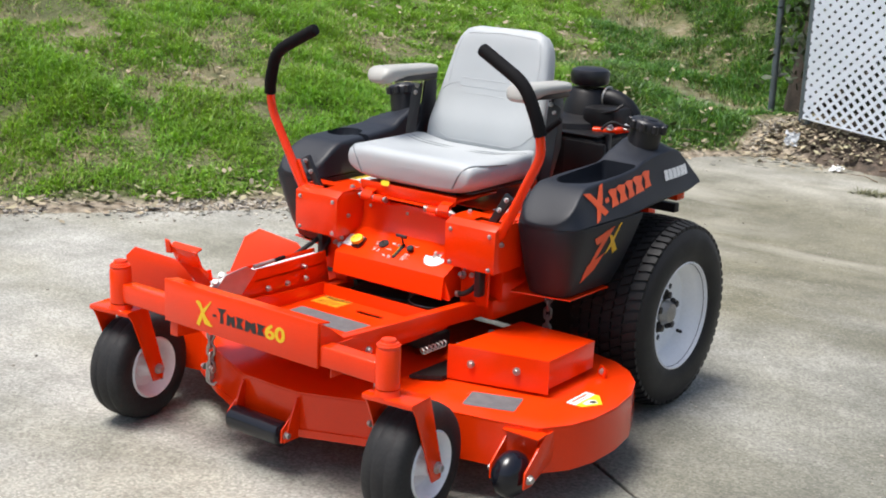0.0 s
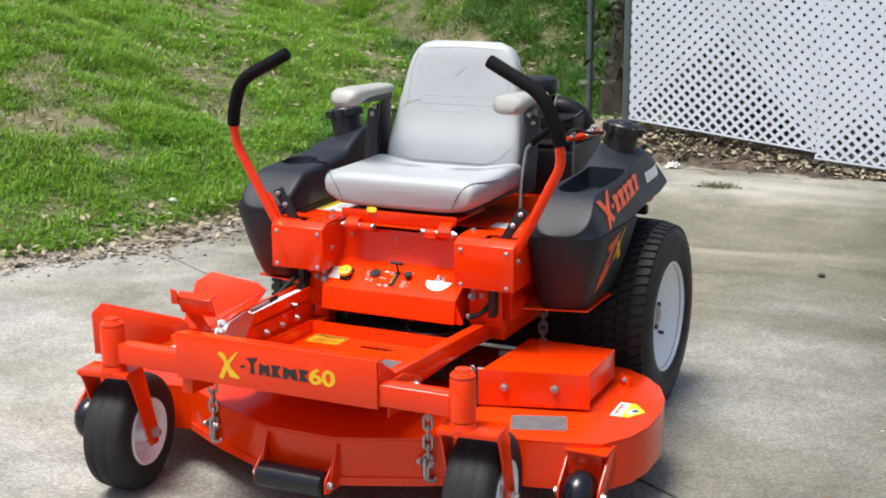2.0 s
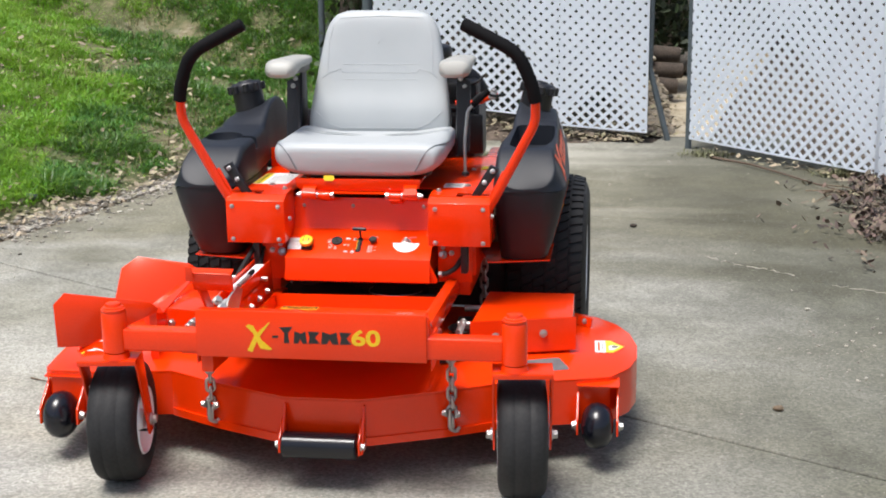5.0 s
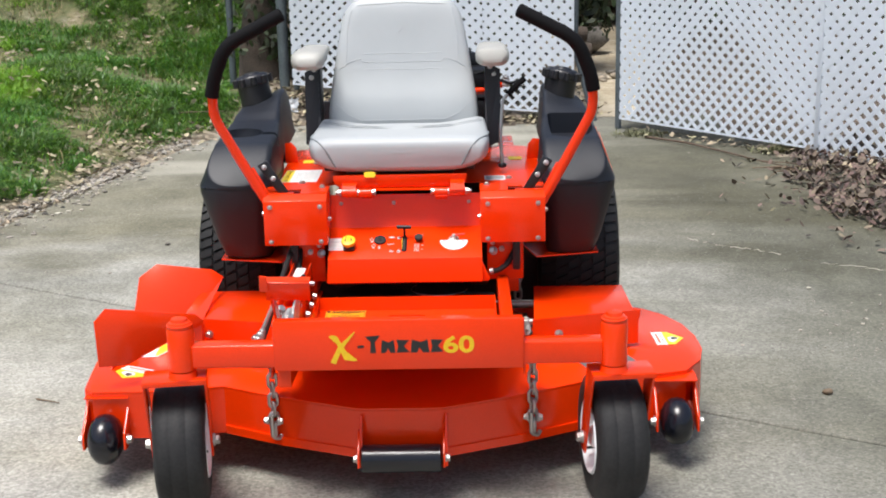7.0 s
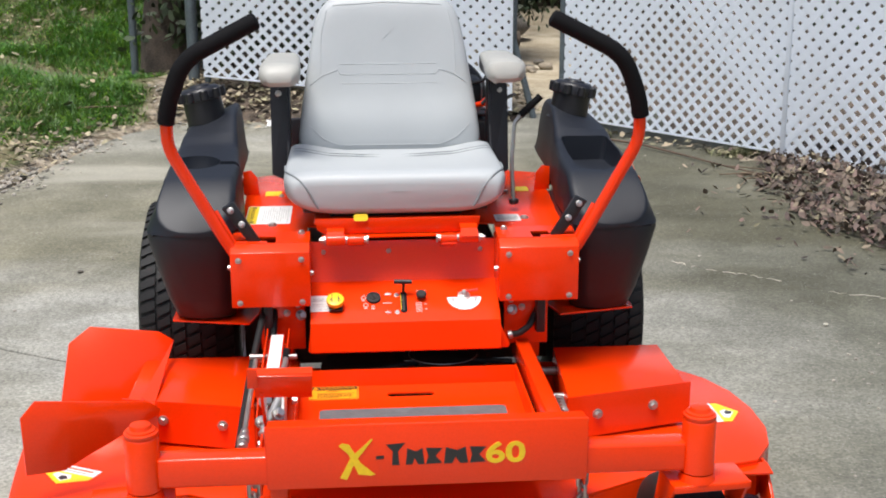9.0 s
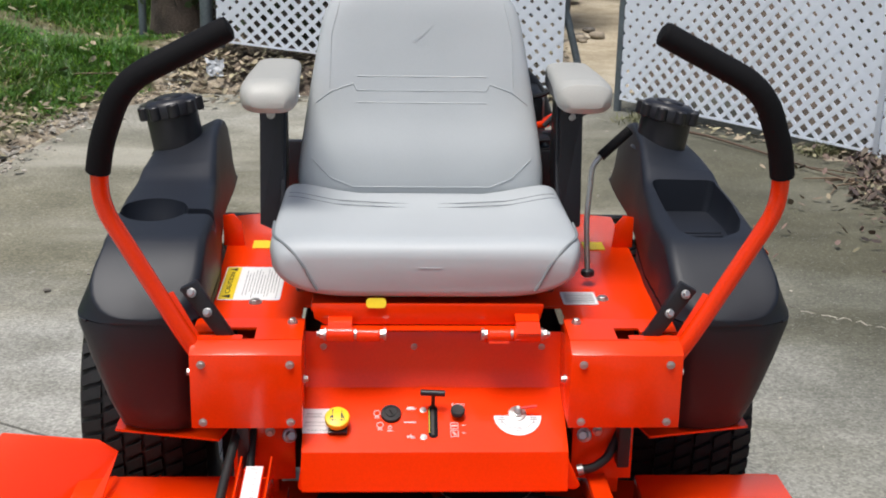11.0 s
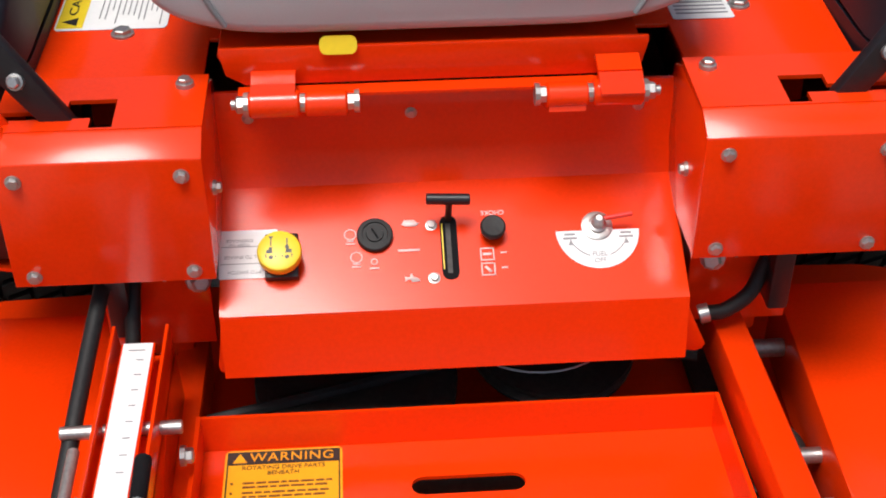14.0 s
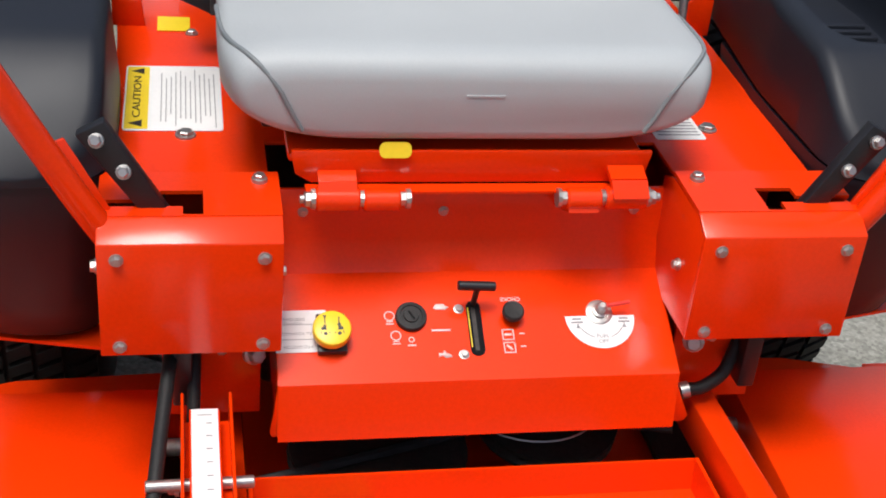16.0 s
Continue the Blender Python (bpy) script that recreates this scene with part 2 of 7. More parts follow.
    last = m3.outputs["Result"]

    def blend(fac, colour, kind="MIX"):
        q = n.new("ShaderNodeMix")
        q.data_type, q.blend_type = "RGBA", kind
        q.inputs["B"].default_value = (*colour, 1)
        l.new(fac, q.inputs["Factor"])
        l.new(last, q.inputs["A"])
        return q.outputs["Result"]

    def ramp(v, a, b, top=1.0):
        q = n.new("ShaderNodeMapRange")
        q.inputs[1].default_value, q.inputs[2].default_value, q.inputs[4].default_value = a, b, top
        l.new(v, q.inputs[0])
        return q.outputs[0]

    def times(a, b):
        q = n.new("ShaderNodeMath")
        q.operation = "MULTIPLY"
        l.new(a, q.inputs[0])
        l.new(b, q.inputs[1])
        return q.outputs[0]

    # long pale dusty streaks and dark water marks towards the far end
    for turn, sx, sy, seed_z, colour, lo, hi in ((24, 0.55, 1.7, 3.0, (0.48, 0.46, 0.395), 0.52, 0.66), (30, 0.50, 1.5, 9.0, (0.155, 0.150, 0.115), 0.50, 0.66)):
        mq = n.new("ShaderNodeMapping")
        mq.inputs["Location"].default_value = (seed_z, seed_z, seed_z)
        mq.inputs["Rotation"].default_value = (0, 0, radians(turn))
        mq.inputs["Scale"].default_value = (sx, sy, 1)
        l.new(tc.outputs["Object"], mq.inputs[0])
        nq = n.new("ShaderNodeTexNoise")
        nq.inputs["Scale"].default_value, nq.inputs["Detail"].default_value, nq.inputs["Distortion"].default_value = 1.0, 7, 0.6
        l.new(mq.outputs[0], nq.inputs["Vector"])
        last = blend(times(ramp(nq.outputs[0], lo, hi, 0.40), ramp(sp.outputs[1], 2.4, 3.8)), colour)
    # a broad olive-grey darkening with a ragged edge over the side next to the leaf pile
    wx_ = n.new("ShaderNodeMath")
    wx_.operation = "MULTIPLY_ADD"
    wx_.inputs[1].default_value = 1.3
    side_noise = n.new("ShaderNodeTexNoise")
    side_noise.inputs["Scale"].default_value, side_noise.inputs["Detail"].default_value = 0.9, 6
    l.new(tc.outputs["Object"], side_noise.inputs["Vector"])
    l.new(side_noise.outputs[0], wx_.inputs[0])
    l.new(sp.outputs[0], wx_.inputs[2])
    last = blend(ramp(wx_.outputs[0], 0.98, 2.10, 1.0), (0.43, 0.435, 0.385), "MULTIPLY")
    # chips of pale and dark stone laid bare in the surface, and pits
    for sc, near, far_, share, colour in ((34.0, 0.08, 0.14, 0.32, (0.46, 0.45, 0.42)), (52.0, 0.10, 0.17, 0.55, (0.13, 0.125, 0.11)), (85.0, 0.12, 0.20, 0.45, (0.45, 0.44, 0.41))):
        vq = n.new("ShaderNodeTexVoronoi")
        vq.inputs["Scale"].default_value = sc
        l.new(tc.outputs["Object"], vq.inputs["Vector"])
        keep = n.new("ShaderNodeSeparateColor")
        l.new(vq.outputs["Color"], keep.inputs[0])
        dot = ramp(vq.outputs["Distance"], far_, near, share)
        last = blend(times(dot, ramp(keep.outputs[1], 0.55, 0.60)), colour)
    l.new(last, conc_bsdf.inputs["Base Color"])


weather_concrete()
EARTH, earth_mix, earth_bsdf = ground_material("lawn_earth", [(0.34, (0.06, 0.07, 0.025)), (0.48, (0.10, 0.11, 0.042)), (0.57, (0.19, 0.165, 0.09)), (0.68, (0.38, 0.33, 0.25))], (1.2, 9.0, 60.0), 0.95, 0.8, 0.02)


def wooded_soil():
    """Brown leaf mould takes over from the lawn's soil at the fence and under the trees."""
    n, l = EARTH.node_tree.nodes, EARTH.node_tree.links

    def op(kind, a, b):
        q = n.new("ShaderNodeMath")
        q.operation = kind
        for s, v in zip(q.inputs, (a, b)):
            if isinstance(v, float):
                s.default_value = v
            else:
                l.new(v, s)
        return q.outputs[0]

    def step(v, a, b):
        q = n.new("ShaderNodeMapRange")
        q.inputs[1].default_value, q.inputs[2].default_value = a, b
        l.new(v, q.inputs[0])
        return q.outputs[0]

    tc = n.new("ShaderNodeTexCoord")
    sep = n.new("ShaderNodeSeparateXYZ")
    l.new(tc.outputs["Object"], sep.inputs[0])
    ns = n.new("ShaderNodeTexNoise")
    ns.inputs["Scale"].default_value, ns.inputs["Detail"].default_value = 2.2, 5
    l.new(tc.outputs["Object"], ns.inputs["Vector"])
    rag = op("MULTIPLY", ns.outputs[0], 1.2)
    wood = op("ADD", op("ADD", sep.outputs[0], op("MULTIPLY", sep.outputs[1], 0.25)), rag)
    mask = op("MULTIPLY", step(wood, 1.0, 1.35), step(op("ADD", sep.outputs[1], rag), 5.4, 5.9))
    far = n.new("ShaderNodeTexNoise")
    far.inputs["Scale"].default_value, far.inputs["Detail"].default_value = 11, 7
    l.new(tc.outputs["Object"], far.inputs["Vector"])
    mould = n.new("ShaderNodeMix")
    mould.data_type = "RGBA"
    mould.inputs["A"].default_value, mould.inputs["B"].default_value = (0.045, 0.035, 0.026, 1), (0.14, 0.105, 0.078, 1)
    l.new(step(far.outputs[0], 0.35, 0.68), mould.inputs["Factor"])
    mx = n.new("ShaderNodeMix")
    mx.data_type = "RGBA"
    l.new(mask, mx.inputs["Factor"])
    bare = n.new("ShaderNodeAttribute")
    bare.attribute_name = "bare_soil"
    tan = n.new("ShaderNodeMix")
    tan.data_type = "RGBA"
    tan.inputs["A"].default_value, tan.inputs["B"].default_value = (0.13, 0.10, 0.065, 1), (0.36, 0.31, 0.235, 1)
    l.new(step(far.outputs[0], 0.38, 0.62), tan.inputs["Factor"])
    soil = n.new("ShaderNodeMix")
    soil.data_type = "RGBA"
    l.new(step(op("ADD", bare.outputs["Fac"], op("MULTIPLY", far.outputs[0], 0.6)), 0.55, 0.95), soil.inputs["Factor"])
    l.new(earth_mix.outputs["Result"], soil.inputs["A"])
    l.new(tan.outputs["Result"], soil.inputs["B"])
    l.new(soil.outputs["Result"], mx.inputs["A"])
    l.new(mould.outputs["Result"], mx.inputs["B"])
    l.new(mx.outputs["Result"], earth_bsdf.inputs["Base Color"])


wooded_soil()


def translucent(mat, share, colour):
    """Thin sheet: some of the light passes through."""
    n, l = mat.node_tree.nodes, mat.node_tree.links
    tr = n.new("ShaderNodeBsdfTranslucent")
    tr.inputs[0].default_value = (*colour, 1)
    mx = n.new("ShaderNodeMixShader")
    mx.inputs[0].default_value = share
    l.new(n["Principled BSDF"].outputs[0], mx.inputs[1])
    l.new(tr.outputs[0], mx.inputs[2])
    l.new(mx.outputs[0], n["Material Output"].inputs[0])


translucent(LATTICE, 0.30, (0.80, 0.86, 0.94))
translucent(GRASS, 0.36, (0.24, 0.46, 0.03))
translucent(LUSH, 0.25, (0.12, 0.26, 0.03))
SAND, sand_mix, sand_bsdf = ground_material("trodden_tan_path", [(0.32, (0.25, 0.21, 0.14)), (0.46, (0.40, 0.34, 0.24)), (0.56, (0.50, 0.44, 0.33)), (0.7, (0.58, 0.52, 0.41))], (0.9, 5.0, 60.0), 0.95, 0.5, 0.01)
RUBBLE = material("rubble_stone", (0.34, 0.29, 0.22), 0.9, var=0.35, scale=14, fine=90, bump=0.6, bump_dist=0.006)
ROCK = material("dark_rock", (0.16, 0.145, 0.125), 0.9, var=0.4, scale=9, fine=60, bump=0.8, bump_dist=0.01)
PILE = material("dark_dead_leaf", (0.110, 0.080, 0.060), 0.7, var=0.3, scale=40, fine=260, bump=0.2, spread=0.85)
SANDSTONE = material("pale_sandstone", (0.52, 0.47, 0.36), 0.9, var=0.2, scale=14, fine=90, bump=0.5, bump_dist=0.004)
SCRAP = material("cloudy_plastic", (0.40, 0.42, 0.44), 0.35, var=0.15, scale=30, fine=100, bump=0.1)

# ---------- mesh helpers ----------
def link(name, bm, mat, parent=None, label="", angle=38):
    for f in bm.faces:
        f.smooth = True
    lim = radians(angle)
    for e in bm.edges:
        e.smooth = len(e.link_faces) == 2 and e.calc_face_angle(0) < lim
    me = bpy.data.meshes.new(name)
    bm.to_mesh(me)
    bm.free()
    me.materials.append(mat)
    ob = new(name, me)
    if parent:
        ob.parent = parent
    if label:
        ob["label"] = label
    return ob


def part(name, bm, mat, parent, label=""):
    return link(name, bm, mat, parent, label)


def again(ob, m, parent=None):
    """Another object on the same mesh."""
    o = new(ob.name.split(".")[0], ob.data)
    o.parent = parent or ob.parent
    o.matrix_basis = m
    if "label" in ob:
        o["label"] = ob["label"]
    return o


def thing(name, label, category, group="", at=(0, 0, 0)):
    o = new(name)
    o.location = at
    o.empty_display_size = 0.1
    return tagged(o, label, category, group)


def faces_from(bm, rings, closed=True, caps=True):
    rows = [[bm.verts.new(p) for p in r] for r in rings]
    k = len(rows[0])
    for a, b in zip(rows, rows[1:]):
        for i in range(k if closed else k - 1):
            j = (i + 1) % k
            try:
                bm.faces.new((a[i], a[j], b[j], b[i]))
            except ValueError:
                pass
    if caps and closed:
        for r in (rows[0][::-1], rows[-1]):
            try:
                bm.faces.new(r)
            except ValueError:
                pass
    return rows


def fix(bm):
    bmesh.ops.recalc_face_normals(bm, faces=bm.faces[:])
    return bm


def box(c, s, bev=0.0, seg=2, bm=None, m=None):
    bm = bm or bmesh.new()
    t = bmesh.new()
    bmesh.ops.create_cube(t, size=1)
    for v in t.verts:
        v.co = Vector((v.co.x * s[0], v.co.y * s[1], v.co.z * s[2]))
    if bev:
        bmesh.ops.bevel(t, geom=t.edges[:], offset=bev, segments=seg, affect="EDGES", profile=0.5)
    mm = Matrix.Translation(c) @ (m or Matrix())
    t.transform(mm)
    return join(bm, t)


def join(bm, t):
    me = bpy.data.meshes.new("tmp")
    t.to_mesh(me)
    t.free()
    bm.from_mesh(me)
    bpy.data.meshes.remove(me)
    return bm


def frame_of(d):
    d = Vector(d).normalized()
    u = d.orthogonal().normalized()
    return u, d.cross(u)


def cyl(p0, p1, r, seg=20, r1=None, bev=0.0, bm=None):
    """A solid round bar, with eased ends."""
    bm = bm or bmesh.new()
    p0, p1 = Vector(p0), Vector(p1)
    d = p1 - p0
    u, v = frame_of(d)
    r1 = r if r1 is None else r1
    prof = [(0, r - bev), (bev, r), (d.length - bev, r1), (d.length, r1 - bev)] if bev else [(0, r), (d.length, r1)]
    dn = d.normalized()
    t = bmesh.new()
    faces_from(t, [[p0 + dn * h + (u * math.cos(a) + v * math.sin(a)) * q for a in [2 * math.pi * i / seg for i in range(seg)]] for h, q in prof])
    fix(t)
    return join(bm, t)


def lathe(c, axis, prof, seg=32, bm=None, closed=False, caps=True):
    """A turned shape: rows of (height along the axis, radius)."""
    bm = bm or bmesh.new()
    c, d = Vector(c), Vector(axis).normalized()
    u, v = frame_of(d)
    t = bmesh.new()
    rings = [[c + d * h + (u * math.cos(a) + v * math.sin(a)) * max(q, 1e-4) for a in [2 * math.pi * i / seg for i in range(seg)]] for h, q in prof]
    if closed:
        rings.append(rings[0])
    faces_from(t, rings, caps=caps and not closed)
    bmesh.ops.remove_doubles(t, verts=t.verts[:], dist=2e-4)
    fix(t)
    return join(bm, t)


def rounded(pts, r, n=5):
    """A polyline with its inner corners rounded."""
    pts = [Vector(p) for p in pts]
    out = [pts[0]]
    for a, b, c in zip(pts, pts[1:], pts[2:]):
        k = min(r, (a - b).length * 0.45, (c - b).length * 0.45)
        s, e = b + (a - b).normalized() * k, b + (c - b).normalized() * k
        for i in range(n + 1):
            q = i / n
            out.append(s * (1 - q) ** 2 + b * 2 * q * (1 - q) + e * q * q)
    return out + [pts[-1]]


def pipe(pts, r, seg=14, bend=0.0, bm=None, closed=False, flat=1.0):
    bm = bm or bmesh.new()
    pts = rounded(pts, bend) if bend else [Vector(p) for p in pts]
    t = bmesh.new()
    rings, u = [], None
    k = len(pts)
    for i, p in enumerate(pts):
        d = (pts[(i + 1) % k] - pts[i - 1]) if closed else (pts[min(i + 1, k - 1)] - pts[max(i - 1, 0)])
        d.normalize()
        u = d.orthogonal().normalized() if u is None else (u - d * u.dot(d)).normalized()
        v = d.cross(u)
        rr = r[i] if isinstance(r, (list, tuple)) else r
        rings.append([p + u * math.cos(a) * rr + v * math.sin(a) * rr * flat for a in [2 * math.pi * j / seg for j in range(seg)]])
    if closed:
        rings.append(rings[0])
    faces_from(t, rings, caps=not closed)
    bmesh.ops.remove_doubles(t, verts=t.verts[:], dist=1e-6)
    fix(t)
    return join(bm, t)


def prism(poly, o, u, v, depth, bev=0.0, seg=2, bm=None):
    """A flat outline, in the plane of u and v at o, with the given thickness along u x v."""
    bm = bm or bmesh.new()
    o, u, v = Vector(o), Vector(u).normalized(), Vector(v).normalized()
    w = u.cross(v)
    t = bmesh.new()
    faces_from(t, [[o + u * a + v * b + w * h for a, b in poly] for h in (0, depth)])
    fix(t)
    if bev:
        bmesh.ops.bevel(t, geom=t.edges[:], offset=bev, segments=seg, affect="EDGES", profile=0.5)
    return join(bm, t)


def plate3(pts, th, bev=0.0, bm=None):
    """A plate through 3D corners (nearly in one plane), of that thickness."""
    bm = bm or bmesh.new()
    pts = [Vector(p) for p in pts]
    nrm = Vector()
    for i in range(len(pts)):
        nrm += pts[i - 1].cross(pts[i])
    nrm.normalize()
    t = bmesh.new()
    faces_from(t, [[p for p in pts], [p + nrm * th for p in pts]])
    fix(t)
    if bev:
        bmesh.ops.bevel(t, geom=t.edges[:], offset=bev, segments=2, affect="EDGES", profile=0.5)
    return join(bm, t)


def xy(poly, z, depth, bev=0.0, bm=None):
    return prism(poly, (0, 0, z), (1, 0, 0), (0, 1, 0), depth, bev, bm=bm)


def rrect(w, h, r, n=4):
    out = []
    for cx, cy, a0 in ((w / 2 - r, h / 2 - r, 0), (-w / 2 + r, h / 2 - r, 90), (-w / 2 + r, -h / 2 + r, 180), (w / 2 - r, -h / 2 + r, 270)):
        out += [(cx + r * math.cos(radians(a0 + 90 * i / n)), cy + r * math.sin(radians(a0 + 90 * i / n))) for i in range(n + 1)]
    return out


def basis(o, u, v):
    """A pose at o whose x runs along u and whose z stands on the plane of u and v."""
    u = Vector(u).normalized()
    w = u.cross(Vector(v)).normalized()
    return Matrix.Translation(o) @ Matrix((u, w.cross(u), w)).transposed().to_4x4()


BOLT_MESH = {}


def bolt(name, p, d, r, parent, h=0.006, mat=None):
    """A flanged hex bolt head at p, facing d; all of one size share a mesh."""
    mat = mat or ZINC
    key = (r, h, mat.name, name)
    if key not in BOLT_MESH:
        b = lathe((0, 0, 0), (0, 0, 1), [(-0.002, r * 1.35), (h * 0.25, r * 1.3), (h * 0.3, r)], 12)
        t = bmesh.new()
        faces_from(t, [[(q * math.cos(math.pi * i / 3), q * math.sin(math.pi * i / 3), z) for i in range(6)] for z, q in ((0, r), (h * 0.85, r), (h, r * 0.8))])
        join(b, fix(t))
        me = bpy.data.meshes.new(name)
        for f in b.faces:
            f.smooth = False
        b.to_mesh(me)
        b.free()
        me.materials.append(mat)
        BOLT_MESH[key] = me
    o = new(name, BOLT_MESH[key])
    o.parent = parent
    u, v = frame_of(d)
    o.matrix_basis = basis(p, u, v)
    return o


def lettering(name, body, m, size, mat, parent, label="", depth=0.0004, spacing=1.0, align="CENTER", bold=0.0):
    cu = bpy.data.curves.new(name, "FONT")
    cu.body, cu.size, cu.extrude, cu.align_x, cu.align_y, cu.space_character = body, size, depth, align, "CENTER", spacing
    cu.offset = bold
    tmp = new("tmp_text", cu)
    me = bpy.data.meshes.new_from_object(tmp.evaluated_get(bpy.context.evaluated_depsgraph_get()))
    bpy.data.objects.remove(tmp)
    me.materials.clear()
    me.materials.append(mat)
    me.name = name
    o = new(name, me)
    o.parent = parent
    o.matrix_basis = m
    if label:
        o["label"] = label
    return o


def bars(m, rows, depth=0.0006):
    """Plain bars standing for print too small to read: rows of (x, y, width, height) in the plane of m."""
    b = bmesh.new()
    for x, y, w, h in rows:
        box((x, y, depth / 2), (w, h, depth), bm=b)
    b.transform(m)
    return b


def carve(ob, cutter):
    """Cuts a solid out of a part, for good."""
    me = bpy.data.meshes.new("cutter")
    fix(cutter).to_mesh(me)
    cutter.free()
    tool = new("cutter", me)
    md = ob.modifiers.new("cut", "BOOLEAN")
    md.operation, md.object, md.solver = "DIFFERENCE", tool, "EXACT"
    bpy.context.view_layer.update()
    res = bpy.data.meshes.new_from_object(ob.evaluated_get(bpy.context.evaluated_depsgraph_get()))
    ob.modifiers.clear()
    b = bmesh.new()
    b.from_mesh(res)
    for f in b.faces:
        f.smooth = True
    for e in b.edges:
        e.smooth = len(e.link_faces) == 2 and e.calc_face_angle(0) < radians(38)
    b.to_mesh(ob.data)
    b.free()
    bpy.data.objects.remove(tool)
    bpy.data.meshes.remove(me)
    bpy.data.meshes.remove(res)


def islands(bm):
    """The separate pieces of a mesh, each as a mesh of its own."""
    todo, out = set(bm.verts), []
    while todo:
        stack, seen = [todo.pop()], set()
        while stack:
            v = stack.pop()
            seen.add(v)
            stack += [e.other_vert(v) for e in v.link_edges if e.other_vert(v) not in seen]
        todo -= seen
        t, at = bmesh.new(), {}
        for v in sorted(seen, key=lambda q: q.index):
            at[v] = t.verts.new(v.co)
        for f in bm.faces:
            if f.verts[0] in seen:
                t.faces.new([at[v] for v in f.verts])
        out.append(t)
    bm.free()
    return out

# ---------- the mower ----------
mower = thing("riding_mower", "orange-red zero-turn riding mower with black tanks, parked on the driveway", "lawn mower")


def flipx(poly, s):
    return [(x * s, y) for x, y in poly] if s > 0 else [(x * s, y) for x, y in poly][::-1]


# -- deck --
HALF = [(0.10, 0.098), (0.30, 0.182), (0.46, 0.268), (0.60, 0.300), (0.725, 0.335), (0.775, 0.415), (0.795, 0.50), (0.795, 0.61), (0.775, 0.72), (0.735, 0.81), (0.68, 0.875), (0.61, 0.92), (0.52, 0.945), (0.30, 0.955)]
LEFT = [(-0.30, 0.955), (-0.52, 0.945), (-0.61, 0.92), (-0.68, 0.875), (-0.735, 0.81), (-0.80, 0.74), (-0.838, 0.65), (-0.846, 0.55), (-0.836, 0.44), (-0.826, 0.35), (-0.815, 0.262), (-0.790, 0.238), (-0.62, 0.238), (-0.46, 0.268), (-0.30, 0.182), (-0.10, 0.098)]
OUT = HALF + LEFT
deck = part("mower_deck", xy(OUT, 0.229, 0.006, 0.0015), RED, mower, "orange-red stamped steel cutting deck")


def skirt(poly, z0, z1, th, close=True):
    b = bmesh.new()
    n = len(poly)
    cen = Vector((0, 0.55))
    inner = []
    for i in range(n):
        a, p, c = Vector(poly[i - 1]), Vector(poly[i]), Vector(poly[(i + 1) % n])
        nrm = Vector((-(c - a).y, (c - a).x)).normalized()
        inner.append(p + nrm * th)
    rings = [[(*p, z1) for p in poly], [(*p, z0) for p in poly], [(*p, z0) for p in inner], [(*p, z1) for p in inner]]
    rings.append(rings[0])
    faces_from(b, rings, caps=False)
    bmesh.ops.remove_doubles(b, verts=b.verts[:], dist=1e-6)
    return fix(b)


part("deck_skirt", skirt(OUT, 0.108, 0.2285, 0.006), RED, deck)
lip = bmesh.new()
for s in (-1, 1):
    prev = [(0.0, 0.092), (0.10, 0.092), (0.30, 0.176), (0.46, 0.262)]
    for (xa, ya), (xb, yb) in zip(prev, prev[1:]):
        plate3([(s * xa, ya, 0.108), (s * xb, yb, 0.108), (s * xb, yb + 0.012, 0.108), (s * xa, ya + 0.012, 0.108)], 0.022 * s, bm=lip)
part("front_lip", lip, RED, deck)
# gussets at the nose
for s in (-1, 1):
    g = part("nose_gusset", prism([(0, 0), (0.055, 0), (0.055, 0.115), (0.045, 0.115)], (s * 0.103 + 0.003, 0.045, 0.105), (0, 1, 0), (0, 0, 1), 0.006, 0.001), RED, deck)
# roller at the nose
roller = part("front_roller", lathe((-0.097, 0.057, 0.122), (1, 0, 0), [(0, 0.028), (0.004, 0.034), (0.19, 0.034), (0.194, 0.028)], 28), HARD, mower, "black rubber roller at the nose of the deck")
for s in (-1, 1):
    part("bracket", prism([(-0.018, -0.018), (0.012, -0.02), (0.055, 0.01), (0.06, 0.06), (0.03, 0.06), (-0.016, 0.018)], (s * 0.103 - 0.003, 0.057, 0.122), (0, 1, 0), (0, 0, 1), 0.006, 0.001), RED, roller)
    bolt("bolt", (s * 0.107, 0.057, 0.122), (s, 0, 0), 0.009, roller, 0.010)

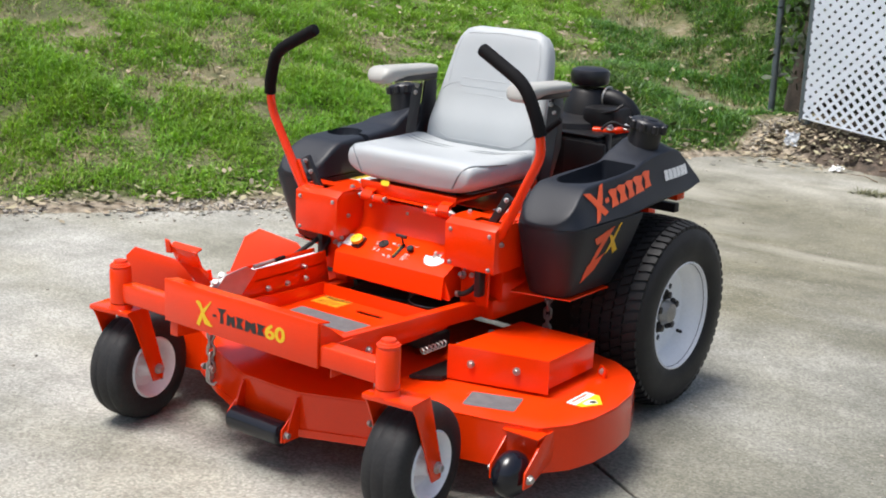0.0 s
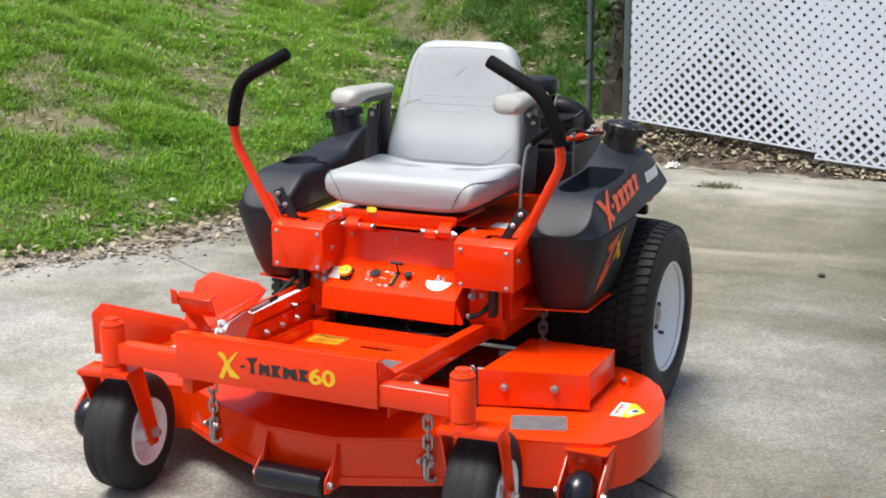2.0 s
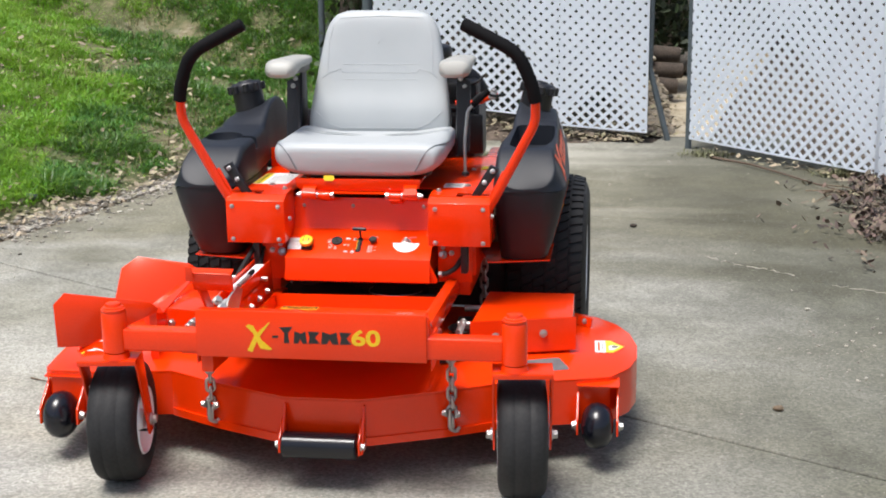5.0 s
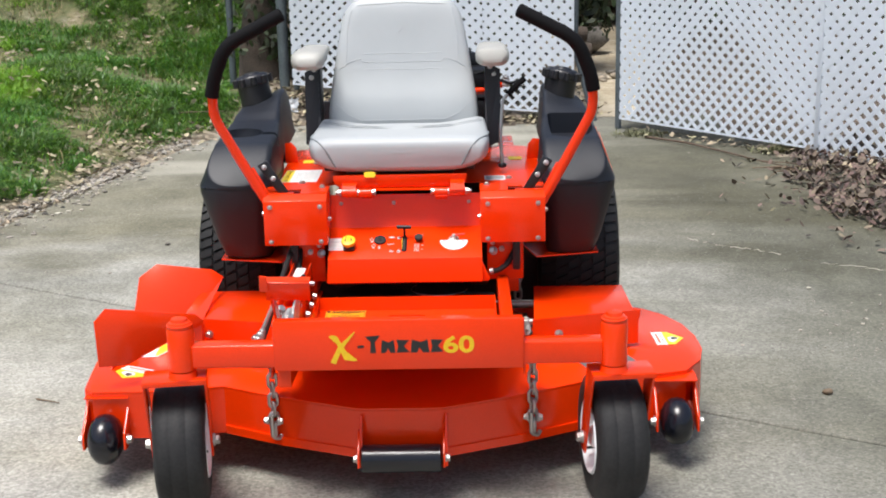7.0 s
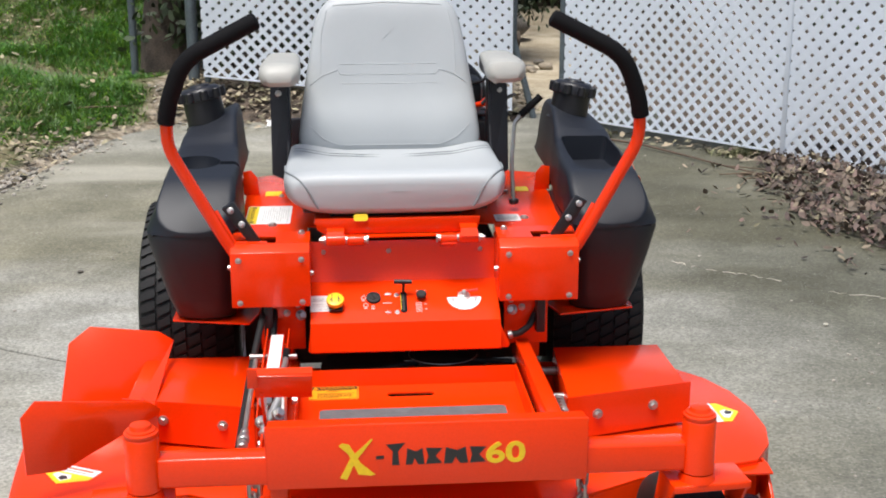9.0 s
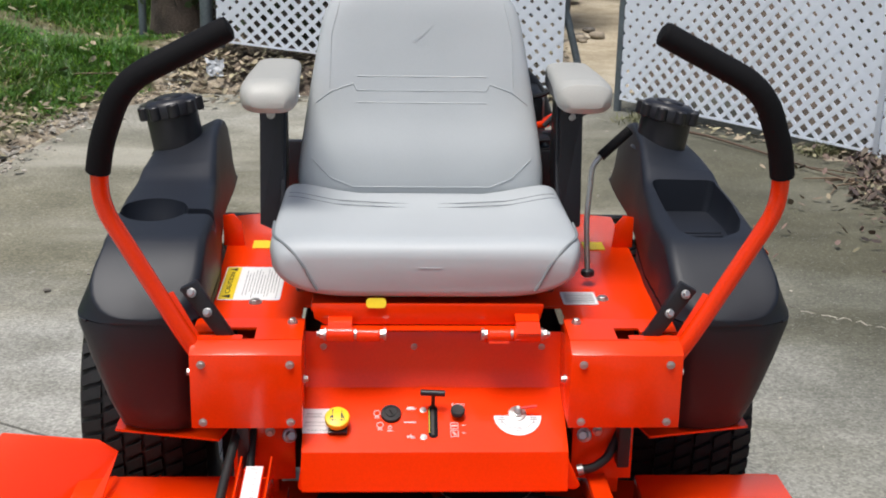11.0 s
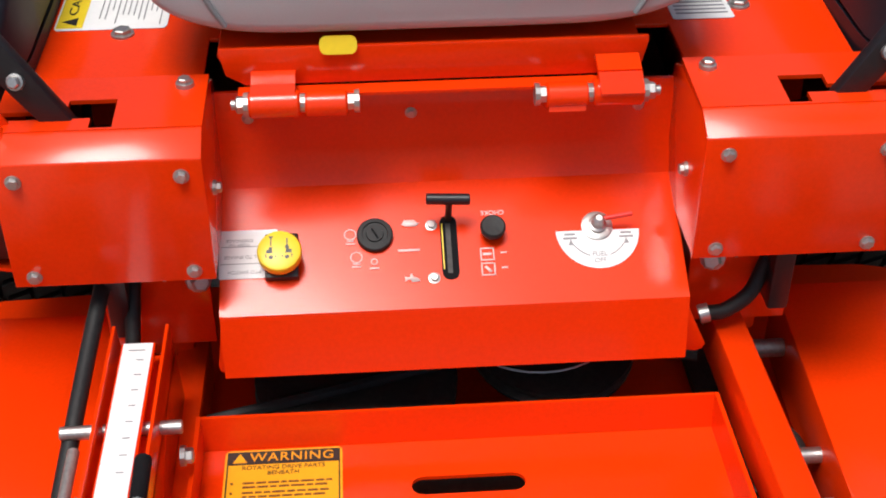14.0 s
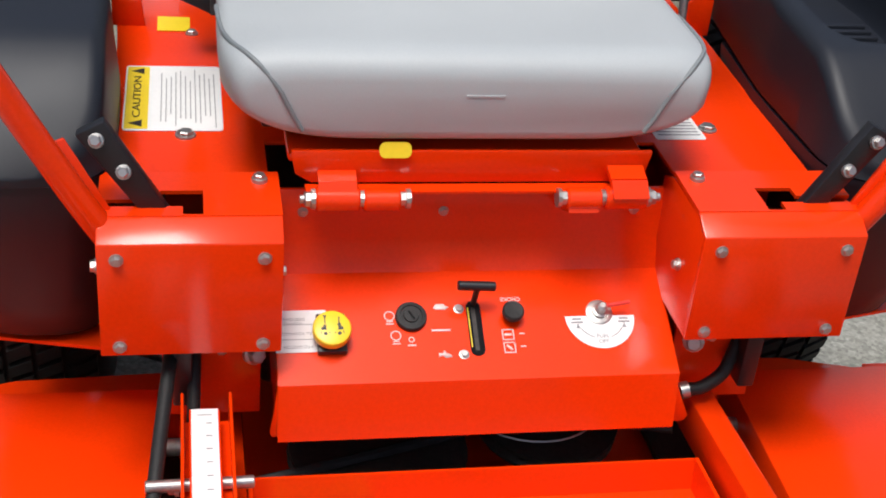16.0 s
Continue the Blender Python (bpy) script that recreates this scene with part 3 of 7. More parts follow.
# anti-scalp balls
for s, bx, by, cz, k_r in ((1, 0.694, 0.268, 0.122, 1.0), (-1, 0.754, 0.200, 0.122, 1.06)):
    c = Vector((s * bx, by, cz))
    ball = part("anti_scalp_wheel", lathe(c - Vector((0.042, 0, 0)), (1, 0, 0), [(h_, r_ * k_r) for h_, r_ in ((0, 0.012), (0.003, 0.03), (0.012, 0.047), (0.026, 0.058), (0.042, 0.061), (0.058, 0.058), (0.072, 0.047), (0.081, 0.03), (0.084, 0.012))], 28), HARD, mower, "black ball-shaped anti-scalp wheel")
    for k in (-1, 1):
        x0 = c.x + k * 0.052 - 0.003
        part("bracket", prism([(-0.02, -0.022), (0.012, -0.022), (0.10, 0.02), (0.125, 0.10), (0.07, 0.10), (-0.018, 0.02)], (x0, by, cz), (0, 1, 0), (0, 0, 1), 0.006, 0.001), RED, ball)
        bolt("bolt", (c.x + k * 0.057, by, cz), (k, 0, 0), 0.010, ball, 0.011)
    part("top_bracket", plate3([(c.x - 0.055, by + 0.032, cz + 0.094), (c.x + 0.055, by + 0.032, cz + 0.094), (c.x + 0.055, by + 0.077, cz + 0.098), (c.x - 0.055, by + 0.077, cz + 0.098)], 0.004), RED, ball)

# belt covers
for s in (1, -1):
    top = flipx([(0.340, 0.463), (0.615, 0.532), (0.610, 0.785), (0.339 + 0.016 * (s > 0), 0.785)], s)
    cov = part("belt_cover", xy(top, 0.252, 0.083, 0.003), RED, mower, "orange-red belt cover on the deck")
    fr = [(s * 0.336, 0.4585, 0.24), (s * 0.625, 0.531, 0.245), (s * 0.625, 0.531, 0.339), (s * 0.336, 0.4585, 0.339)]
    part("front_flange", plate3(fr, 0.004 * s), RED, cov)
    part("inner_strap", plate3([(s * 0.262, 0.38, 0.240), (s * 0.337, 0.43, 0.240), (s * 0.337, 0.80, 0.240), (s * 0.262, 0.80, 0.240)], 0.010 * s), DARKMET, cov)
    part("spindle_pulley", lathe((s * 0.300, 0.60, 0.252), (0, 0, 1), [(0, 0.040), (0.004, 0.045), (0.010, 0.034), (0.018, 0.034), (0.024, 0.045), (0.028, 0.040), (0.028, 0.001)], 24), DARKMET, cov)
    nd = Vector((s * 0.243, -0.97, 0)).normalized()
    for x, z in ((0.405, 0.293), (0.535, 0.296)):
        y = 0.4585 + (x - 0.336) * 0.2509
        bolt("bolt", Vector((s * x, y, z)) + nd * 0.006, nd, 0.0085, cov, 0.009)
    part("rear_tab", box((s * 0.575, 0.792, 0.318), (0.05, 0.012, 0.022), 0.001), RED, cov)
    part("foot", box((s * 0.56, 0.66, 0.244), (0.03, 0.20, 0.018), 0.002), RED, cov)
# rear tabs of the deck
for s in (1, -1):
    t = part("deck_tab", plate3([(s * 0.62, 0.80, 0.235), (s * 0.66, 0.77, 0.235), (s * 0.665, 0.775, 0.262), (s * 0.625, 0.805, 0.262)], 0.005), RED, deck)
    bolt("bolt", (s * 0.642, 0.782, 0.250), (s * 0.5, -0.8, 0.1), 0.007, t)

# decals on the deck
pad = part("grit_decal", xy([(a + 0.531, b + 0.406) for a, b in [(x * math.cos(0.355) - y * math.sin(0.355), x * math.sin(0.355) + y * math.cos(0.355)) for x, y in rrect(0.144, 0.102, 0.008)]], 0.2352, 0.0008), GRIP_PAD, deck, "grey grit pad")
def hazard(cx, cy, turn):
    """A white and yellow arrow-ended decal lying on the deck."""
    m = Matrix.Translation((cx, cy, 0.2354)) @ Matrix.Rotation(turn, 4, "Z")
    w = prism([(-0.040, -0.053), (-0.010, -0.053), (-0.010, 0.053), (-0.040, 0.053)], (0, 0, 0), (1, 0, 0), (0, 1, 0), 0.0006)
    w.transform(m)
    hz = part("hazard_decal", w, LABEL, deck, "white and yellow hazard decal")
    for pts, mt, nm, z in (([(-0.010, -0.053), (0.010, -0.053), (0.042, 0.0), (0.004, 0.053), (-0.010, 0.053)], YELLOW, "yellow_field", 0),
                           ([(-0.002, -0.030), (0.010, -0.034), (0.030, 0.0), (0.012, 0.014), (-0.002, 0.004)], LABEL, "white_field", 0.0006),
                           ([(0.008, -0.014), (0.020, -0.012), (0.026, 0.0), (0.014, 0.008), (0.006, -0.002)], INK, "symbol", 0.001)):
        q_ = prism(pts, (0, 0, z), (1, 0, 0), (0, 1, 0), 0.0006)
        q_.transform(m)
        part(nm, q_, mt, hz)
    part("print_bar", bars(m @ Matrix.Translation((-0.025, 0, 0.0007)) @ Matrix.Rotation(math.pi / 2, 4, "Z"), [(0, 0.004, 0.078, 0.006)]), OPRINT, hz)
    part("print_bar", bars(m @ Matrix.Translation((-0.025, 0, 0.0007)) @ Matrix.Rotation(math.pi / 2, 4, "Z"), [(0, -0.007, 0.062, 0.003)]), GREYTX, hz)


hazard(0.717, 0.590, 0.04)
hazard(-0.716, 0.372, -2.05)
strip = part("chute_decal", xy([(-0.758, 0.495), (-0.680, 0.500), (-0.655, 0.560), (-0.672, 0.625), (-0.738, 0.546)], 0.2354, 0.0007), LABEL, deck, "white and yellow decal beside the chute")
part("yellow_field", xy([(-0.690, 0.508), (-0.682, 0.508), (-0.660, 0.560), (-0.675, 0.612), (-0.692, 0.590)], 0.2361, 0.0005), YELLOW, strip)

# discharge chute on the mower's right
chute = part("chute_deflector", plate3([(-0.631, 0.712, 0.212), (-0.546, 0.804, 0.373), (-0.580, 0.807, 0.394), (-0.734, 0.783, 0.419), (-0.780, 0.757, 0.387), (-0.797, 0.690, 0.247)], 0.004, 0.0008), RED, mower, "orange-red discharge deflector folded up beside the deck")
part("deflector_fold", plate3([(-0.583, 0.530, 0.341), (-0.546, 0.804, 0.374), (-0.552, 0.480, 0.334)], 0.003), RED, chute)
part("front_plate", plate3([(-0.768, 0.241, 0.300), (-0.700, 0.269, 0.296), (-0.655, 0.290, 0.318), (-0.570, 0.334, 0.354), (-0.524, 0.358, 0.372), (-0.520, 0.358, 0.384), (-0.540, 0.349, 0.404), (-0.743, 0.254, 0.450), (-0.770, 0.240, 0.420)], 0.005, 0.001), RED, chute)
part("front_stay", plate3([(-0.545, 0.355, 0.236), (-0.527, 0.362, 0.236), (-0.527, 0.362, 0.375), (-0.545, 0.355, 0.372)], 0.005), RED, chute)
part("hinge_plate", plate3([(-0.556, 0.375, 0.236), (-0.554, 0.50, 0.236), (-0.554, 0.50, 0.325), (-0.556, 0.375, 0.366)], 0.005), RED, chute)
part("side_plate", plate3([(-0.785, 0.40, 0.236), (-0.790, 0.62, 0.236), (-0.785, 0.60, 0.30), (-0.780, 0.45, 0.30)], 0.005), RED, chute)

# -- front frame --
bumper = part("front_plate", box((0.005, -0.022, 0.4385), (0.572, 0.008, 0.119), 0.0015), RED, mower, "orange-red front plate with yellow and black graphics")
part("top_fold", plate3([(-0.279, -0.018, 0.4935), (0.289, -0.018, 0.4935), (0.289, 0.02, 0.488), (-0.279, 0.02, 0.488)], 0.004), RED, bumper)
for s in (-1, 1):
    part("gusset", prism([(0, 0), (0.09, 0), (0.01, 0.055), (0, 0.055)], (s * 0.2865 + 0.003, -0.018, 0.438), (0, 1, 0), (0, 0, 1), 0.004, 0.0006), RED, bumper)
cross = part("cross_tube", box((0, 0.006, 0.4115), (0.95, 0.046, 0.056), 0.006, 3), RED, mower)
# graphics: a yellow cross of two strokes, dark blocks, a number
fy = -0.0266
cr = prism([(-0.155, -0.036), (-0.143, -0.040), (-0.128, -0.006), (-0.096, 0.036), (-0.098, 0.038), (-0.135, 0.004)], (0.003, fy, 0.434), (1, 0, 0), (0, 0, 1), 0.0006)
cr2 = prism([(-0.157, 0.026), (-0.150, 0.031), (-0.138, 0.028), (-0.118, -0.008), (-0.092, -0.031), (-0.10, -0.033), (-0.122, -0.030), (-0.140, 0.010)], (0.003, fy - 0.0004, 0.434), (1, 0, 0), (0, 0, 1), 0.0006)
graphic = part("yellow_graphic", join(cr, cr2), YTEXT, bumper, "yellow crossed strokes")
z0 = 0.420
def slab_shape(pts):
    part("dark_graphic", prism(pts, (0, fy, z0), (1, 0, 0), (0, 0, 1), 0.0006), INK, bumper, "dark print bar")


slab_shape([(-0.088, 0.012), (-0.074, 0.013), (-0.074, 0.019), (-0.088, 0.018)])
for x0, wd_, hg, cut in ((-0.070, 0.034, 0.042, 0), (-0.035, 0.033, 0.031, 1), (0.001, 0.029, 0.031, 2), (0.033, 0.043, 0.031, 1), (0.079, 0.029, 0.031, 2)):
    shape = ([(0.30, 0.0), (0.70, 0.0), (0.62, 0.62), (1.0, 1.0), (0.0, 0.94), (0.36, 0.62)],
             [(0.0, 0.0), (0.34, 0.0), (0.48, 0.40), (0.66, 0.0), (1.0, 0.0), (0.90, 1.0), (0.55, 0.80), (0.08, 1.0)],
             [(0.0, 0.0), (1.0, 0.04), (0.58, 0.50), (1.0, 0.96), (0.0, 1.0), (0.14, 0.5)])[cut]
    slab_shape([(x0 + wd_ * u_, hg * v_) for u_, v_ in shape])
lettering("number_print", "60", basis((0.143, fy, 0.4355), (1, 0, 0), (0, 0, 1)) @ Matrix.Diagonal((1.34, 1, 1, 1)), 0.054, YTEXT, bumper, "yellow number", depth=0.0006, bold=0.0014)

# casters
for s in (-1, 1):
    px, wx, wy, wz, hw = s * 0.50, s * 0.520, 0.092, 0.160, 0.062
    barrel = part("caster_barrel", lathe((px, 0, 0.376), (0, 0, 1), [(0, 0.026), (0.003, 0.031), (0.100, 0.031), (0.104, 0.029)], 28), RED, mower)
    part("dust_cap", lathe((px, 0, 0.480), (0, 0, 1), [(0, 0.0285), (0.002, 0.030), (0.008, 0.030), (0.010, 0.026), (0.013, 0.0255), (0.015, 0.020), (0.022, 0.018), (0.024, 0.010)], 24), RED, barrel)
    fork = part("caster_fork", box((wx, 0.012, 0.357), (0.147, 0.084, 0.008), 0.002), RED, mower, "orange-red caster fork")
    part("fork_rim", box((wx, -0.029, 0.3535), (0.147, 0.005, 0.013), 0.001), RED, fork)
    part("washer", lathe((px, 0, 0.361), (0, 0, 1), [(0, 0.034), (0.015, 0.030)], 24), RED, fork)
    for k in (-1, 1):
        xx = wx + k * 0.0705 - 0.003
        part("fork_leg", prism([(-0.030, 0.215), (0.052, 0.215), (0.118, 0.012), (0.112, -0.018), (0.074, -0.018), (0.064, 0.004), (-0.008, 0.18)], (xx, 0, 0.142), (0, 1, 0), (0, 0, 1), 0.006, 0.0015), RED, fork)
        bolt("axle_nut", (wx + k * 0.0735, wy, wz), (k, 0, 0), 0.012, fork, 0.016)
    half = [(0.016, 0.084), (0.004, 0.094), (0.0, 0.114), (0.003, 0.136), (0.010, 0.149), (0.018, 0.1545), (0.034, 0.158), (0.046, 0.1592), (0.0475, 0.1585), (0.0505, 0.1585), (0.052, 0.1594)]
    tyre = half + [(0.071, 0.160)] + [(0.142 - h_, r_) for h_, r_ in half[::-1]]
    wheel = part("caster_wheel", lathe((wx - hw, wy, wz), (1, 0, 0), [(h_ * hw / 0.071, r_) for h_, r_ in tyre], 48, caps=False), WORN, mower, "smooth dusty caster tyre on a white rim")
    for k in (-1, 1):
        q = lathe((wx + k * hw, wy, wz), (-k, 0, 0), [(0.006, 0.092), (0.0, 0.088), (0.004, 0.083), (0.024, 0.076), (0.040, 0.062), (0.042, 0.036), (0.030, 0.030), (0.012, 0.027), (0.006, 0.022), (0.006, 0.001)], 36, caps=False)
        rim = part("rim", q, WHITE, wheel, "white steel rim")
        part("valve_stem", cyl((wx + k * 0.056, wy + 0.035, wz - 0.045), (wx + k * 0.030, wy + 0.034, wz - 0.043), 0.004, 10), RUBBER, wheel)
    swing = Matrix.Translation((px, 0, 0)) @ Matrix.Rotation(radians(8 if s < 0 else 6), 4, "Z") @ Matrix.Translation((-px, 0, 0))
    fork.matrix_basis = swing
    wheel.matrix_basis = swing

# frame rails
for s in (-1, 1):
    rail = part("frame_rail", plate3([(s * 0.246, -0.01, 0.385), (s * 0.278, -0.01, 0.385), (s * 0.278, 0.72, 0.350), (s * 0.246, 0.72, 0.350)], 0.052, 0.004), RED, mower)
    part("rail_rear", box((s * 0.285, 1.0, 0.375), (0.05, 0.60, 0.06), 0.004), RED, mower)
    side = part("side_plate", prism([(0.02, 0.345), (0.19, 0.345), (0.19, 0.40), (0.10, 0.432), (0.02, 0.432)], (s * 0.296 - 0.002, 0, 0), (0, 1, 0), (0, 0, 1), 0.004, 0.0006), RED, mower)
    for yy, zz in ((0.065, 0.41), (0.16, 0.385)):
        bolt("bolt", (s * 0.299, yy, zz), (s, 0, 0), 0.008, side, 0.010)
    for yy, zz in ((0.085, 0.375), (0.125, 0.375)):
        part("hole", cyl((s * 0.2982, yy, zz), (s * 0.2988, yy, zz), 0.009, 16), BLACK, side)

# foot pan, with a real slot
def pan_z(y):
    return 0.336 + max(0, 0.15 - y) * 0.33


pan = bmesh.new()
sx, sy, sr = 0.041, 0.512, 0.011
xs = [-0.242, -sx - sr, -sx, 0, sx, sx + sr, 0.236]
def pan_face(pts):
    pan.faces.new([pan.verts.new((x, y, pan_z(y))) for x, y in pts])


pan_face([(-0.242, 0.02), (0.236, 0.02), (0.236, 0.15), (-0.242, 0.15)])
pan_face([(-0.242, 0.15), (0.236, 0.15), (0.236, 0.42), (-0.242, 0.42)])
pan_face([(-0.242, 0.42), (0.236, 0.42), (0.236, sy - sr), (-0.242, sy - sr)])
pan_face([(-0.242, sy + sr), (0.236, sy + sr), (0.236, 0.572), (-0.242, 0.572)])
arcl = [(-sx - sr * math.cos(a), sy + sr * math.sin(a)) for a in [radians(-90 + 30 * i) for i in range(7)]]
pan_face([(-0.242, sy - sr)] + arcl + [(-0.242, sy + sr)])
pan_face([(0.236, sy - sr), (0.236, sy + sr)] + [(-x, y) for x, y in arcl[::-1]])
bmesh.ops.remove_doubles(pan, verts=pan.verts[:], dist=1e-5)
bmesh.ops.recalc_face_normals(pan, faces=pan.faces[:])
ext = bmesh.ops.extrude_face_region(pan, geom=pan.faces[:])
bmesh.ops.translate(pan, verts=[v for v in ext["geom"] if isinstance(v, bmesh.types.BMVert)], vec=(0, 0, -0.004))
foot = part("foot_pan", fix(pan), RED, mower, "orange-red sloping foot pan with a hand slot")
part("rear_lip", plate3([(-0.242, 0.573, pan_z(0.572)), (0.236, 0.573, pan_z(0.572)), (0.236, 0.578, 0.372), (-0.242, 0.578, 0.372)], 0.004), RED, foot)
for s, x in ((-1, -0.242), (1, 0.236)):
    part("side_lip", plate3([(x, 0.03, 0.374), (x, 0.15, 0.336), (x, 0.576, 0.336), (x, 0.576, 0.374), (x, 0.40, 0.378), (x, 0.03, 0.394)], 0.004 * s), RED, foot)
def on_pan(x, y):
    ps = Vector((0, 1, 0))
    return basis((x, y, pan_z(y) + 0.0006), (1, 0, 0), ps)


for x, y, w, h in ((0.0, 0.385, 0.395, 0.094), (0.0, 0.20, 0.395, 0.094)):
    q = prism(rrect(w, h, 0.010), (0, 0, 0), (1, 0, 0), (0, 1, 0), 0.0012)
    q.transform(on_pan(x, y))
    part("grit_pad", q, GRIP_PAD, foot, "grey grit strip")
wm = on_pan(-0.168, 0.529)
wk = wm
wm = wm @ Matrix.Diagonal((1.10, 1.13, 1, 1))
q = prism(rrect(0.108, 0.075, 0.005), (0, 0, 0), (1, 0, 0), (0, 1, 0), 0.0006)
q.transform(wk)
warn = part("warning_decal", q, AMBER, foot, "amber and black warning decal")
q = bmesh.new()
for c, s_ in (((0, 0.0305), (0.094, 0.0012)), ((0, -0.0305), (0.094, 0.0012)), ((-0.0465, 0), (0.0012, 0.061)), ((0.0465, 0), (0.0012, 0.061))):
    box((*c, 0.0008), (*s_, 0.0006), bm=q)
box((0, 0.0235, 0.0008), (0.092, 0.0135, 0.0006), bm=q)
q.transform(wm)
part("print_border", q, INK, warn)
lettering("warning_word", "WARNING", wm @ Matrix.Translation((0.007, 0.0235, 0.0016)), 0.0135, AMBER, warn, depth=0.0002, spacing=1.12)
tr = prism([(-0.0425, 0.0185), (-0.0305, 0.0185), (-0.0365, 0.029)], (0, 0, 0.0012), (1, 0, 0), (0, 1, 0), 0.0004)
tr.transform(wm)
part("hazard_triangle", tr, AMBER, warn)
lettering("warning_text", "ROTATING DRIVE PARTS\nBENEATH", wm @ Matrix.Translation((0.0, 0.0095, 0.001)), 0.0062, INK, warn, depth=0.0002)
dash, wr = [], np.random.default_rng(21)
for y, x0, x1 in ((-0.004, -0.033, 0.041), (-0.0085, -0.033, 0.033), (-0.0145, -0.033, 0.041), (-0.019, -0.033, 0.039), (-0.0235, -0.033, 0.013)):
    x = x0
    while x < x1 - 0.004:
        w_ = 0.004 + 0.007 * wr.random()
        dash.append((x + w_ / 2, y, w_, 0.0017))
        x += w_ + 0.0016
part("print_bar", bars(wm @ Matrix.Translation((0, 0, 0.0007)), dash + [(-0.042, -0.004, 0.002, 0.002), (-0.042, -0.0145, 0.002, 0.002)]), BROWNTX, warn)

# -- height adjuster beside the pan --
adj = part("height_adjuster", plate3([(-0.312, 0.30, 0.425), (-0.262, 0.30, 0.425), (-0.262, 0.60, 0.425), (-0.312, 0.60, 0.425)], 0.004), RED, mower, "orange-red cutting height adjuster channel")
for x in (-0.312, -0.265):
    part("channel_side", prism([(0.16, 0.36), (0.62, 0.36), (0.60, 0.466), (0.30, 0.462), (0.16, 0.43)], (x, 0, 0), (0, 1, 0), (0, 0, 1), 0.003, 0.0005), RED, adj)
q = xy([(-0.302, 0.31), (-0.276, 0.31), (-0.276, 0.588), (-0.302, 0.588)], 0.4535, 0.0012)
sc = part("height_scale", q, LABEL, adj, "white height scale with black marks")
part("scale_strip", box((-0.289, 0.449, 0.4505), (0.030, 0.282, 0.006), 0.001), RED, adj)
part("tick_mark", bars(Matrix.Translation((-0.289, 0, 0.4548)), [(0.0, 0.578, 0.014, 0.0006)] + [(0.004, 0.565 - 0.0195 * i, 0.006, 0.0007) for i in range(8)]), GREYTX, sc)
lettering("scale_word", "HEIGHT", Matrix.Translation((-0.289, 0.345, 0.4549)) @ Matrix.Rotation(math.pi / 2, 4, "Z"), 0.014, GREYTX, sc, depth=0.0002)
part("cross_pin", cyl((-0.345, 0.492, 0.440), (-0.244, 0.498, 0.436), 0.006, 14, bev=0.001), ZINC, adj)
part("lock_lever", pipe([(-0.268, 0.30, 0.47), (-0.262, 0.36, 0.475), (-0.262, 0.41, 0.478)], 0.006, 10), STEEL, adj)
part("lock_grip", cyl((-0.262, 0.375, 0.476), (-0.262, 0.42, 0.479), 0.0068, 12, bev=0.002), FOAM, adj)
for yy in (0.34, 0.42, 0.50):
    bolt("bolt", (-0.248, yy, 0.40), (1, 0, 0), 0.007, adj, 0.009)
    bolt("bolt", (-0.316, yy, 0.43), (-1, 0, 0), 0.006, adj, 0.008)
pedal = part("lift_pedal", plate3([(-0.301, 0.040, 0.533), (-0.199, 0.040, 0.531), (-0.197, 0.018, 0.580), (-0.299, 0.012, 0.584)], 0.005, 0.001), RED, mower, "orange-red lift pedal with a folded hook")
part("hook", plate3([(-0.312, 0.012, 0.560), (-0.292, 0.014, 0.560), (-0.294, 0.008, 0.597), (-0.310, 0.006, 0.600)], 0.005, 0.001), RED, pedal)
part("pedal_top", plate3([(-0.299, 0.014, 0.580), (-0.197, 0.020, 0.577), (-0.197, 0.036, 0.583), (-0.299, 0.030, 0.586)], 0.004), RED, pedal)
part("pedal_arm", plate3([(-0.292, 0.028, 0.54), (-0.292, 0.12, 0.43), (-0.292, 0.16, 0.43), (-0.292, 0.05, 0.57)], 0.006), RED, pedal)
part("link_plate", plate3([(-0.262, 0.13, 0.43), (-0.262, 0.24, 0.40), (-0.262, 0.30, 0.46), (-0.262, 0.26, 0.48), (-0.262, 0.18, 0.47)], 0.005), ZINC, mower, "zinc-plated link plate")
for k, (x, y, z) in enumerate(((-0.270, 0.245, 0.435), (-0.300, 0.16, 0.43), (-0.268, 0.15, 0.45), (-0.295, 0.20, 0.455))):
    bolt("bolt", (x, y, z), (0.5, -0.6, 0.6), 0.010, adj, 0.014)
part("clevis", cyl((-0.296, 0.12, 0.42), (-0.270, 0.20, 0.455), 0.010, 14, bev=0.002), ZINC, adj)
part("link_rod", cyl((-0.330, 0.055, 0.425), (-0.330, 0.47, 0.44), 0.005, 12), STEEL, adj)
for yy, r in ((0.055, 0.010), (0.085, 0.011), (0.115, 0.008)):
    part("rod_end", cyl((-0.330, yy, 0.425), (-0.330, yy + 0.018, 0.4255), r, 12, bev=0.002), ZINC, adj)
part("cable", pipe([(-0.350, 0.20, 0.36), (-0.345, 0.42, 0.40), (-0.330, 0.56, 0.46), (-0.318, 0.66, 0.50)], 0.0075, 10, bend=0.06), RUBBER, adj, "black cable sleeve")
part("cable", pipe([(-0.300, 0.60, 0.42), (-0.298, 0.64, 0.47), (-0.296, 0.70, 0.52)], 0.007, 10, bend=0.03), RUBBER, adj)

